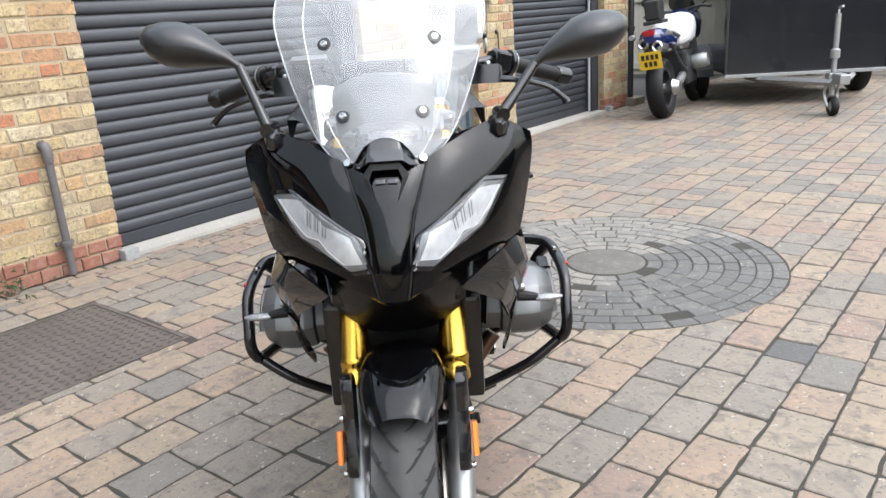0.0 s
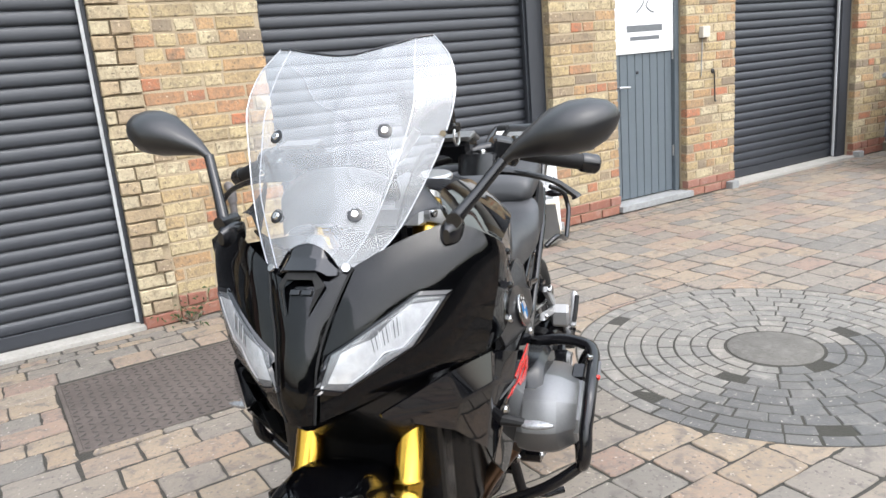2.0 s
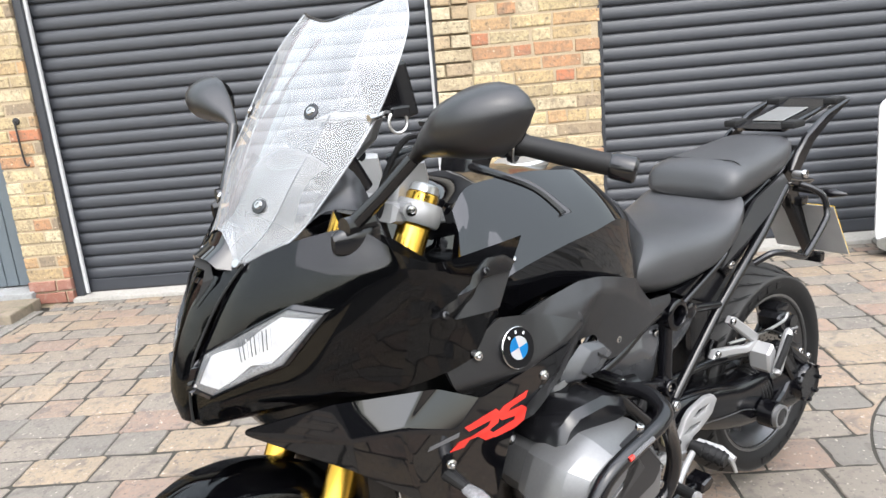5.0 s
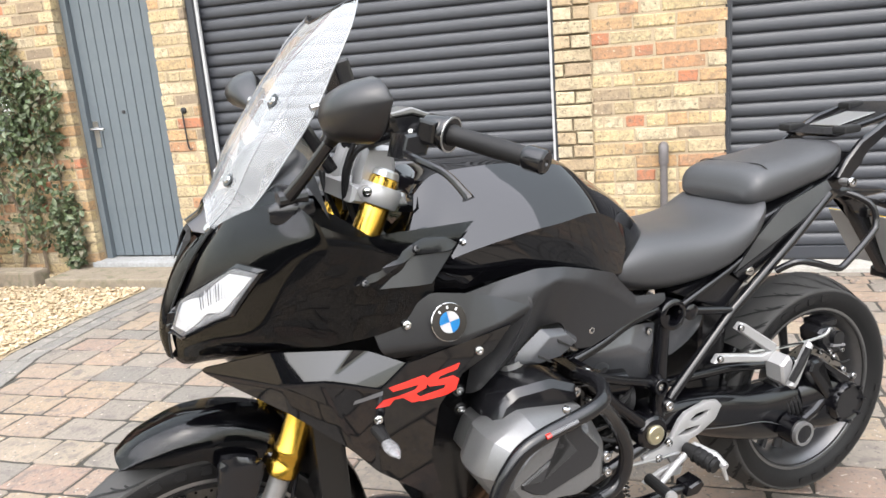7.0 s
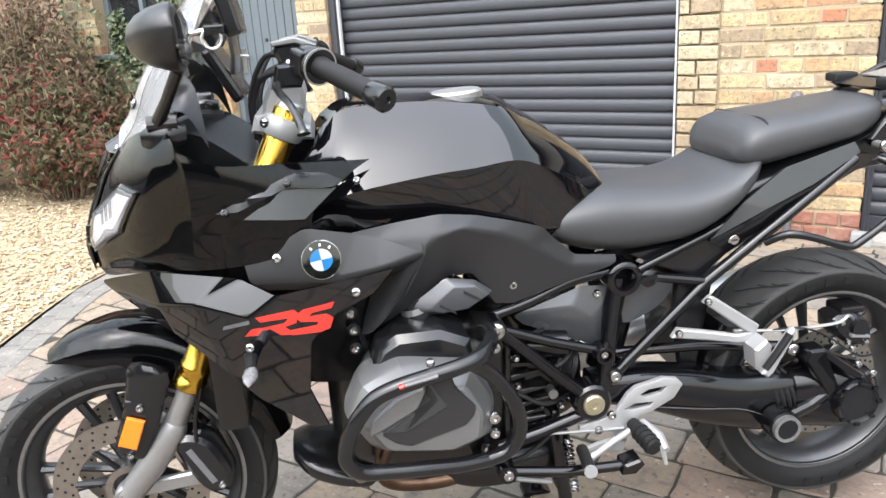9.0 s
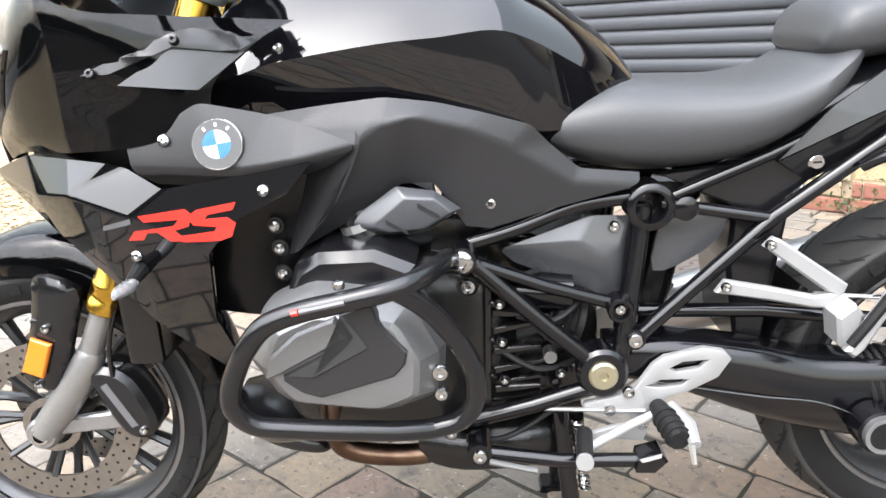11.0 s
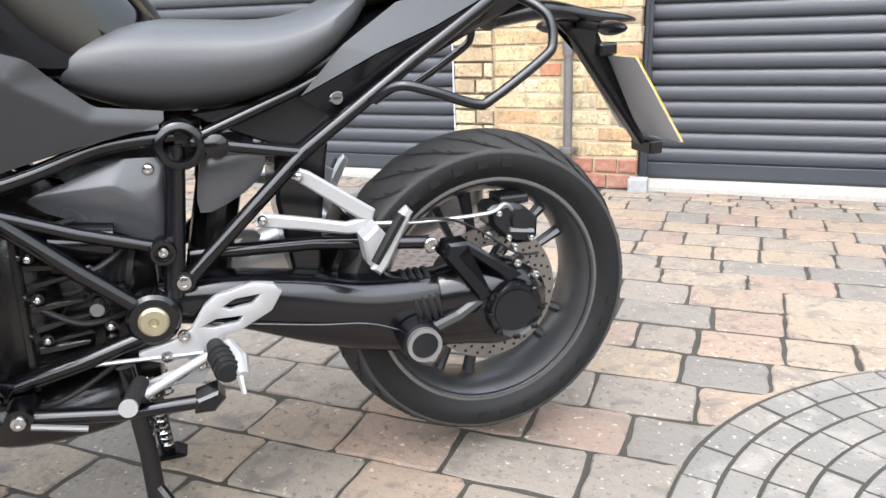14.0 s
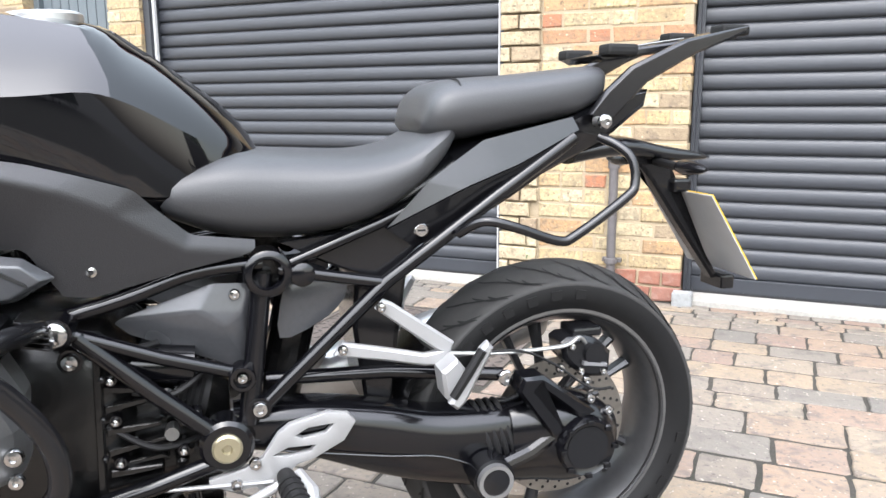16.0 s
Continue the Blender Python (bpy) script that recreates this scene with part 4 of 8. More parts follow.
# front mudguard
rows = []
for ang, rr, low, w in ((68, 0.336, 0.322, 0.64), (76, 0.350, 0.306, 0.80), (88, 0.362, 0.292, 0.97), (96, 0.366, 0.290, 1.0), (103, 0.367, 0.258, 1.0), (112, 0.367, 0.262, 1.0),
                        (122, 0.366, 0.284, 1.0), (138, 0.362, 0.295, 0.97), (154, 0.357, 0.302, 0.92), (168, 0.352, 0.312, 0.82)):
    a = radians(ang)
    half = [(0.0, rr), (0.045, rr - 0.004), (0.070, rr - 0.018), (0.082, (rr + low) / 2 - 0.006), (0.085, low)]
    rows.append([(AX + r * math.cos(a), y * w, AZ + r * math.sin(a)) for y, r in [(-y, r) for y, r in half[:0:-1]] + half])
part("front_mudguard", net(rows, 4, 0.003), "gloss", bike, "gloss black front mudguard", smooth=True)

# nose, cheeks and headlamps
NOSE = [(1.065, 0.078, 0.050, 0.060, 0.064), (1.02, 0.062, 0.086, 0.098, 0.103), (0.97, 0.046, 0.114, 0.127, 0.133), (0.92, 0.037, 0.139, 0.150, 0.155), (0.87, 0.034, 0.150, 0.162, 0.166), (0.825, 0.026, 0.150, 0.157, 0.160)]
part("nose_panel", net([[(xe, -w, z), (xm, -w * 0.6, z), (xc, 0, z), (xm, w * 0.6, z), (xe, w, z)] for z, w, xe, xm, xc in NOSE], 5, 0.004), "gloss", bike, smooth=True)
CHEEK = [
    [(0.047, 0.080, 1.066), (0.080, 0.066, 1.02), (0.107, 0.050, 0.97), (0.132, 0.041, 0.92), (0.143, 0.038, 0.87), (0.142, 0.032, 0.825)],
    [(0.025, 0.118, 1.085), (0.06, 0.110, 1.04), (0.09, 0.100, 0.985), (0.115, 0.086, 0.925), (0.12, 0.083, 0.87), (0.110, 0.080, 0.838)],
    [(-0.015, 0.170, 1.105), (0.018, 0.170, 1.06), (0.044, 0.166, 1.005), (0.064, 0.155, 0.935), (0.077, 0.139, 0.885), (0.064, 0.135, 0.853)],
    [(-0.062, 0.226, 1.114), (-0.040, 0.246, 1.066), (-0.020, 0.242, 1.005), (0.0, 0.226, 0.94), (0.008, 0.210, 0.89), (0.0, 0.200, 0.864)],
    [(-0.090, 0.290, 1.080), (-0.098, 0.294, 1.047), (-0.098, 0.287, 0.99), (-0.092, 0.276, 0.935), (-0.087, 0.267, 0.895), (-0.085, 0.259, 0.868)],
    [(-0.150, 0.290, 1.053), (-0.158, 0.291, 1.022), (-0.165, 0.285, 0.975), (-0.168, 0.277, 0.935), (-0.168, 0.273, 0.90), (-0.168, 0.271, 0.872)],
    [(-0.230, 0.262, 1.043), (-0.235, 0.268, 1.014), (-0.245, 0.270, 0.975), (-0.25, 0.270, 0.94), (-0.25, 0.269, 0.91), (-0.25, 0.269, 0.885)],
    [(-0.405, 0.198, 1.026), (-0.370, 0.221, 1.010), (-0.335, 0.238, 0.985), (-0.30, 0.250, 0.955), (-0.29, 0.255, 0.925), (-0.29, 0.258, 0.9)]]
LENS = [(-0.010, 0.216, 1.002), (0.036, 0.181, 1.013), (0.134, 0.061, 0.940), (0.147, 0.039, 0.885), (0.127, 0.072, 0.875), (0.046, 0.171, 0.928)]
LAMP_OUT = Vector((0.80, 0.55, 0.22)).normalized()
bm_cheek = net(CHEEK[:5], 5, 0.0)
cheek_tree = BVHTree.FromBMesh(bm_cheek)
bm_cheek.free()


def on_cheek(p, push):
    """The place on the cheek's curve under a point, raised by some millimetres."""
    p = Vector(p)
    hit, nrm, _, _ = cheek_tree.ray_cast(p + LAMP_OUT * 0.15, -LAMP_OUT)
    return (hit if hit else p) + LAMP_OUT * push


def lamp_ring(shrink, push, per=8, only=None):
    c = sum((Vector(p) for p in LENS), Vector()) / len(LENS)
    out = []
    for a, b in list(zip(LENS, LENS[1:] + LENS[:1])):
        for k in range(per):
            q = Vector(a).lerp(Vector(b), k / per)
            q = c + (q - c).normalized() * max((q - c).length - (1 - shrink) * 0.09, 0.0) if shrink <= 1 else c + (q - c) * shrink
            out.append(on_cheek(q, push))
    return out


def lamp_plate(levels, s, cap=True):
    """A plate over the lamp's outline from rings of (shrink, push)."""
    bm = bmesh.new()
    rr = [[(p.x, p.y * s, p.z) for p in lamp_ring(k, h)] for k, h in levels]
    ring_loft(bm, rr, caps=False)
    if cap:
        bm.verts.ensure_lookup_table()
        k = len(rr[0])
        mid = on_cheek(sum((Vector(p) for p in LENS), Vector()) / len(LENS), levels[-1][1])
        m = bm.verts.new((mid.x, mid.y * s, mid.z))
        last = bm.verts[(len(rr) - 1) * k:len(rr) * k]
        for i in range(k):
            bm.faces.new((last[i], last[(i + 1) % k], m))
    return bm


for s in (1, -1):
    part("fairing_cheek", net(CHEEK[:5], 5, 0.004, flip=s < 0), "gloss", bike, smooth=True)
    part("fairing_side", net(CHEEK[4:], 5, 0.004, flip=s < 0), "gloss", bike, smooth=True)
    hl = tagged(new("headlamp"))
    hl.parent = bike
    hl["label"] = "clear angular headlamp under a domed lens"
    part("surround", lamp_plate([(1.10, -0.004), (1.085, 0.004), (1.0, 0.0062), (0.965, 0.003)], s, cap=False), "gloss", hl, angle=50)
    part("reflector_bowl", lamp_plate([(0.975, 0.003), (0.85, 0.003), (0.7, 0.003), (0.5, 0.003), (0.3, 0.003)], s), "lamp_bowl", hl, "silvered reflector", angle=40)
    part("lamp_bezel", lamp_plate([(0.975, 0.0034), (0.90, 0.0044), (0.80, 0.0036)], s, cap=False), "lamp_bezel", hl, "grey inner bezel", angle=40)
    # daylight band along the lower edge, fine ribs over the reflector
    low = [Vector(LENS[0]).lerp(Vector(LENS[5]), k / 6) for k in range(7)] + [Vector(LENS[5]).lerp(Vector(LENS[4]), k / 8) for k in range(1, 9)]
    mid = sum((Vector(p) for p in LENS), Vector()) / len(LENS)
    band = [[on_cheek(p + (mid - p).normalized() * d, 0.0050 + h) for p in low] for d, h in ((0.004, 0.0), (0.010, 0.0016), (0.016, 0.0))]
    bm = bmesh.new()
    ring_loft(bm, [[(p.x, p.y * s, p.z) for p in r] for r in band], closed=False, caps=False)
    part("daylight_band", bm, "lamp_band", hl, "clear ribbed daylight band", angle=50)
    edge = [on_cheek(p + (mid - p).normalized() * 0.020, 0.0055) for p in low]
    part("bright_rim", tube(bmesh.new(), [(p.x, p.y * s, p.z) for p in edge], 0.0014, 6, 2), "badge_white", hl)
    for k in range(9):
        u = 0.20 + 0.045 * k
        top, bot = Vector(LENS[1]).lerp(Vector(LENS[2]), u), Vector(LENS[5]).lerp(Vector(LENS[4]), u - 0.05)
        pts = [on_cheek(top.lerp(bot, v), 0.0042) for v in (0.16, 0.36, 0.56)]
        part("lamp_rib", tube(bmesh.new(), [(p.x, p.y * s, p.z) for p in pts], 0.0007, 5, 2), "lamp_bezel" if k % 3 else "badge_white", hl)
    ln = part("lens", lamp_plate([(0.985, 0.0045), (0.94, 0.0082), (0.8, 0.009), (0.6, 0.0095), (0.3, 0.0095)], s), "lamp_lens", hl, "clear lens", smooth=True)
    ln.visible_shadow = False
# chin under the lamps
part("chin", net([[(-0.03, -0.195, 0.866), (0.055, -0.135, 0.850), (0.112, -0.07, 0.835), (0.150, 0, 0.822), (0.112, 0.07, 0.835), (0.055, 0.135, 0.850), (-0.03, 0.195, 0.866)],
                  [(-0.045, -0.18, 0.850), (0.02, -0.12, 0.832), (0.09, -0.045, 0.812), (0.125, 0, 0.800), (0.09, 0.045, 0.812), (0.02, 0.12, 0.832), (-0.045, 0.18, 0.850)],
                  [(-0.08, -0.15, 0.85), (-0.03, -0.10, 0.84), (0.02, -0.04, 0.82), (0.03, 0, 0.815), (0.02, 0.04, 0.82), (-0.03, 0.10, 0.84), (-0.08, 0.15, 0.85)]], 4, 0.004), "satin", bike, angle=40)
# a black bar along each nose edge stands in for the shaded gap
for s in (1, -1):
    part("panel_gap", tube(bmesh.new(), [(xe + 0.001, w * s * 1.005, z) for z, w, xe, xm, xc in NOSE], 0.0022, 6, 5), "recess_shade", bike)
# crest below the screen, a black band for its shaded recess and the small raised emblem
part("screen_crest", facets([(0.040, -0.027, 1.119), (0.040, 0.027, 1.119), (0.062, 0.030, 1.086), (0.062, -0.030, 1.086), (0.045, -0.043, 1.082), (0.045, 0.043, 1.082), (0.082, 0.046, 1.060), (0.088, 0.032, 1.071), (0.088, -0.032, 1.071), (0.082, -0.046, 1.060), (0.064, -0.060, 1.055), (0.064, 0.060, 1.055)],
                            [(0, 1, 2, 3), (1, 5, 2), (0, 3, 4), (3, 2, 7, 8), (2, 5, 6, 7), (3, 8, 9, 4), (5, 11, 6), (4, 9, 10)], 1, 0.004, 0.004), "gloss", bike, angle=40)
part("crest_recess", facets([(0.083, -0.027, 1.066), (0.083, 0.027, 1.066), (0.092, 0.024, 1.056), (0.092, -0.024, 1.056), (0.088, -0.043, 1.045), (0.088, 0.043, 1.045), (0.1005, 0.031, 1.040), (0.1005, -0.031, 1.040), (0.118, 0.021, 1.002), (0.118, -0.021, 1.002)],
                            [(0, 1, 2, 3), (1, 5, 6, 2), (0, 3, 7, 4), (5, 8, 6), (4, 7, 9)], 1, 0.002, 0.0), "recess_shade", bike, "black band painted for the shaded recess under the crest")
for k in (-1, 1):
    part("emblem_bar", box(0.0, 0.0022, 0.011 * k - 0.009, 0.011 * k + 0.009, -0.005, 0.005, 0.001, m=Matrix.Translation((0.0935, 0, 1.034)) @ Matrix.Rotation(radians(-42), 4, "Y")), "gloss", bike)

# windscreen
C = [[(0.052, 0, 1.108), (0.055, 0.035, 1.095), (0.057, 0.06, 1.062), (0.049, 0.08, 1.05)],
     [(0.032, 0, 1.132), (0.030, 0.05, 1.125), (0.012, 0.095, 1.112), (-0.015, 0.13, 1.100)],
     [(-0.002, 0, 1.19), (-0.006, 0.065, 1.19), (-0.028, 0.125, 1.185), (-0.07, 0.168, 1.172)],
     [(-0.045, 0, 1.25), (-0.05, 0.07, 1.25), (-0.075, 0.14, 1.25), (-0.125, 0.198, 1.25)],
     [(-0.095, 0, 1.315), (-0.1, 0.075, 1.315), (-0.125, 0.15, 1.32), (-0.165, 0.214, 1.325)],
     [(-0.15, 0, 1.372), (-0.155, 0.075, 1.376), (-0.172, 0.14, 1.385), (-0.205, 0.2, 1.388)],
     [(-0.190, 0, 1.410), (-0.203, 0.08, 1.421), (-0.22, 0.13, 1.431), (-0.235, 0.16, 1.434)]]
rows = [[(x, -y, z) for x, y, z in r[:0:-1]] + r for r in C]
ws = tagged(new("windscreen"))
ws.parent = bike
ws["label"] = "tall clear plastic windscreen held by six bolts"
mid_rows = [r[1:-1] for r in rows]
bm = net(mid_rows, 5, 0.0)
screen_tree = BVHTree.FromBMesh(bm)
sc = part("sheet", bm, "screen", ws, smooth=True)
for q in (0, -1):
    wing = [[r[q], tuple((Vector(r[q]) + Vector(r[1 if q == 0 else -2])) / 2), r[1 if q == 0 else -2]] for r in rows]
    part("side_wing", net(wing, 4, 0.0), "screen", ws, smooth=True)
    # thin pale bar drawn along the crease as its highlight
    part("fold", tube(bmesh.new(), [r[1 if q == 0 else -2] for r in rows], 0.0012, 5, 5), "lamp_band", ws)
part("top_edge", tube(bmesh.new(), rows[-1], 0.0026, 6, 5), "satin", ws, "dark top edge", smooth=True)
for s in (1, -1):
    part("edge", tube(bmesh.new(), [(x, y * s, z) for x, y, z in [r[-1] for r in C]], 0.0016, 6, 5), "lamp_band", ws, "bright cut edge", smooth=True)
    for p in ((-0.066, 0.112, 1.285), (0.020, 0.079, 1.150), (0.058, 0.070, 1.066)):
        d = Vector((0.75, 0.28 * s, 0.55)).normalized()
        c = Vector((p[0], p[1] * s, p[2]))
        near_p, near_n, _, _ = screen_tree.find_nearest(c)
        if p[2] > 1.1:
            c = near_p
        c = c + d * 0.0005
        bl = part("washer", lathe(bmesh.new(), [(0.0135, -0.001), (0.0135, 0.001), (0.009, 0.002), (0.0, 0.002)], 18, disc_at(c, d)) if p[2] > 1.1 else lathe(bmesh.new(), [(0.008, 0), (0.007, 0.003), (0, 0.003)], 14, disc_at(c, d)), "satin" if p[2] > 1.1 else "chrome", ws, angle=40)
        if p[2] > 1.1:
            part("bolt", lathe(bmesh.new(), [(0.0075, 0.002), (0.006, 0.0045), (0.0035, 0.0045), (0.003, 0.0025), (0.0, 0.0025)], 14, disc_at(c, d)), "chrome", bl, angle=40)
            part("stud", tube(bmesh.new(), [c, c - d * 0.012], 0.008, 8, smooth=False), "satin", ws)
part("screen_bracket", net([[(-0.03, -0.09, 1.10), (0.0, -0.045, 1.125), (0.008, 0, 1.13), (0.0, 0.045, 1.125), (-0.03, 0.09, 1.10)], [(-0.055, -0.10, 1.165), (-0.04, -0.05, 1.185), (-0.035, 0, 1.19), (-0.04, 0.05, 1.185), (-0.055, 0.10, 1.165)],
                            [(-0.10, -0.10, 1.19), (-0.09, -0.05, 1.21), (-0.085, 0, 1.215), (-0.09, 0.05, 1.21), (-0.10, 0.10, 1.19)]], 4, 0.004), "engine_grey", bike, "grey instrument carrier behind the screen", smooth=True)
part("display", box(-0.012, 0.012, -0.085, 0.085, -0.055, 0.055, 0.008, m=Matrix.Translation((-0.155, 0, 1.185)) @ Matrix.Rotation(radians(28), 4, "Y")), "satin", bike, "flat dark instrument display")
nav = part("phone_cradle", box(-0.014, 0.014, -0.05, 0.05, -0.042, 0.042, 0.006, m=Matrix.Translation((-0.190, 0.150, 1.296)) @ Matrix.Rotation(radians(12), 4, "Y")), "satin", bike, "black device cradle above the display")
part("cradle_arm", bar((-0.185, 0.13, 1.265), (-0.185, 0.10, 1.225), (-0.175, 0.05, 1.19), r=0.009, sides=8), "alloy", nav)
part("cradle_ring", tube(bmesh.new(), [(-0.162 + 0.016 * math.cos(a), 0.212, 1.252 + 0.016 * math.sin(a)) for a in np.linspace(0, 2 * math.pi, 12, endpoint=False)], 0.0025, 6, 2, closed=True), "alloy", nav)
part("cradle_pin", bar((-0.12, 0.200, 1.262), (-0.165, 0.195, 1.268), r=0.006, sides=8), "chrome", nav)
part("cradle_clamp", box(-0.185, -0.150, 0.165, 0.215, 1.258, 1.275, 0.004), "satin", nav)
# cockpit lining
part("cockpit_lining", net([[(0.0, -0.10, 1.085), (0.02, 0, 1.09), (0.0, 0.10, 1.085)], [(-0.06, -0.17, 1.10), (-0.06, 0, 1.02), (-0.06, 0.17, 1.10)], [(-0.12, -0.20, 1.09), (-0.14, 0, 0.98), (-0.12, 0.20, 1.09)], [(-0.20, -0.205, 1.03), (-0.22, 0, 0.95), (-0.20, 0.205, 1.03)]], 4, 0.004), "cover_grey", bike, smooth=True)
for s in (1, -1):
    part("cockpit_pillar", net([[(-0.015, 0.13, 1.10), (-0.05, 0.165, 1.135), (-0.075, 0.205, 1.135)], [(-0.055, 0.145, 1.16), (-0.09, 0.17, 1.165), (-0.10, 0.20, 1.13)], [(-0.09, 0.15, 1.20), (-0.115, 0.165, 1.17), (-0.13, 0.205, 1.07)]], 4, 0.005, flip=s < 0), "cover_grey", bike, smooth=True)

# mirrors
for s in (1, -1):
    mi = tagged(new("mirror"))
    mi.parent = bike
    mi["label"] = "matt black teardrop mirror on a slim stalk"
    dy, dz = (0.0, 0.0) if s > 0 else (-0.022, 0.032)
    secs = [(0.300, 1.205, 0.008, -0.116, 0.008), (0.325, 1.226, 0.015, -0.126, 0.020), (0.352, 1.239, 0.027, -0.134, 0.040), (0.385, 1.252, 0.040, -0.140, 0.058), (0.42, 1.258, 0.046, -0.143, 0.070), (0.455, 1.262, 0.044, -0.145, 0.062), (0.482, 1.268, 0.033, -0.147, 0.042), (0.497, 1.272, 0.018, -0.148, 0.022), (0.503, 1.273, 0.003, -0.149, 0.004)]
    rr = []
    for y, z, hz, x, hx in secs:
        ring = []
        for a in np.linspace(0, 2 * math.pi, 20, endpoint=False):
            c, q = math.cos(a), math.sin(a)
            ring.append((x + (hx * c ** 1.3 if c > 0 else 0.006 * c), (y + dy) * s, z + dz + hz * math.copysign(abs(q) ** 0.85, q)))
        rr.append(ring)
    part("housing", ring_loft(bmesh.new(), rr), "matte", mi, smooth=True)
    part("mirror_glass", lathe(bmesh.new(), [(0.0, 0.0), (1.0, 0.0)], 28, Matrix.Translation((-0.152, (0.43 + dy) * s, 1.257 + dz)) @ Matrix.Rotation(radians(-90), 4, "Y") @ Matrix.Diagonal((0.037, 0.062, 1, 1))), "mirror", mi)
    part("stalk", bar((-0.056, 0.230, 1.122), (-0.085, 0.266 + dy * 0.5, 1.162 + dz * 0.5), (-0.116, 0.306 + dy, 1.210 + dz), r=[0.012, 0.010, 0.010], sides=12, smooth=False, side=s), "satin", mi, smooth=True)
    part("knuckle", tube(bmesh.new(), [(-0.04, 0.232 * s, 1.122), (-0.088, 0.226 * s, 1.122)], 0.0135, 12, smooth=False), "satin", mi)
    part("foot", smooth_rings([(-0.025, 0.006, 1.085, 1.11), (-0.045, 0.017, 1.075, 1.12), (-0.075, 0.02, 1.075, 1.122), (-0.10, 0.008, 1.085, 1.115)], side=0.222 * s), "satin", mi, smooth=True)

# side panels of the fairing
BADGE_V = [(-0.168, 0.266, 0.871), (-0.277, 0.270, 0.928), (-0.36, 0.262, 0.908), (-0.411, 0.252, 0.890), (-0.488, 0.264, 0.857), (-0.174, 0.276, 0.840), (-0.315, 0.293, 0.832), (-0.405, 0.287, 0.843), (-0.200, 0.258, 0.818), (-0.34, 0.262, 0.806), (-0.44, 0.258, 0.828)]
BADGE_F = [(0, 5, 6, 1), (1, 6, 2), (2, 6, 7, 3), (3, 7, 4), (5, 8, 9, 6), (6, 9, 10, 7), (7, 10, 4)]
badge_skin = skin(BADGE_V, BADGE_F)
LOW_V = [(0.118, 0.122, 0.828), (0.005, 0.216, 0.863), (-0.126, 0.260, 0.852), (-0.156, 0.254, 0.842), (-0.073, 0.273, 0.811), (-0.005, 0.231, 0.803), (-0.216, 0.287, 0.815), (-0.162, 0.288, 0.776), (-0.424, 0.285, 0.841), (-0.385, 0.284, 0.799), (-0.317, 0.285, 0.770), (-0.267, 0.288, 0.722), (-0.253, 0.262, 0.614), (-0.278, 0.238, 0.524), (-0.249, 0.234, 0.522), (-0.156, 0.238, 0.600), (-0.112, 0.240, 0.657), (-0.018, 0.212, 0.741), (0.078, 0.152, 0.803)]
LOW_F = [(0, 1, 5), (1, 2, 4, 5), (2, 3, 4), (3, 6, 7, 4), (6, 8, 9, 10, 7), (7, 10, 11), (0, 5, 17, 18), (5, 4, 16, 17), (4, 7, 15, 16), (7, 11, 12, 15), (15, 12, 13, 14)]
low_skin = skin(LOW_V, LOW_F)
KNEE_V = [(-0.36, 0.243, 0.904), (-0.442, 0.228, 0.911), (-0.521, 0.220, 0.916), (-0.593, 0.206, 0.904), (-0.662, 0.198, 0.884), (-0.728, 0.188, 0.862), (-0.752, 0.178, 0.835), (-0.80, 0.164, 0.790), (-0.892, 0.150, 0.776), (-0.411, 0.241, 0.888), (-0.485, 0.258, 0.855), (-0.508, 0.249, 0.882), (-0.561, 0.236, 0.891), (-0.638, 0.216, 0.864), (-0.701, 0.200, 0.831), (-0.792, 0.178, 0.772), (-0.892, 0.156, 0.757), (-0.764, 0.176, 0.734), (-0.665, 0.186, 0.710), (-0.627, 0.190, 0.716), (-0.585, 0.198, 0.786), (-0.531, 0.203, 0.795), (-0.452, 0.214, 0.736), (-0.446, 0.248, 0.779), (-0.400, 0.236, 0.726), (-0.378, 0.226, 0.702)]
KNEE_F = [(0, 1, 9), (1, 2, 11, 9), (2, 3, 12, 11), (3, 4, 13, 12), (4, 5, 14, 13), (5, 6, 14), (6, 7, 15, 14), (7, 8, 16, 15), (12, 13, 20, 21), (13, 14, 19, 20), (14, 15, 17, 18, 19), (15, 16, 17),
          (9, 11, 10), (10, 11, 23), (11, 12, 21, 23), (23, 21, 22, 24), (24, 22, 25)]
LEG = [[(-0.424, 0.200, 0.872), (-0.452, 0.232, 0.874), (-0.478, 0.246, 0.880)], [(-0.408, 0.205, 0.838), (-0.446, 0.243, 0.842), (-0.487, 0.2585, 0.855)], [(-0.388, 0.198, 0.779), (-0.416, 0.233, 0.775), (-0.448, 0.249, 0.779)],
       [(-0.369, 0.200, 0.725), (-0.386, 0.225, 0.724), (-0.402, 0.237, 0.726)], [(-0.358, 0.203, 0.690), (-0.367, 0.217, 0.694), (-0.380, 0.227, 0.701)]]
yw = lerp([-0.15, -0.25, -0.34, -0.36], [0.284, 0.272, 0.240, 0.232])
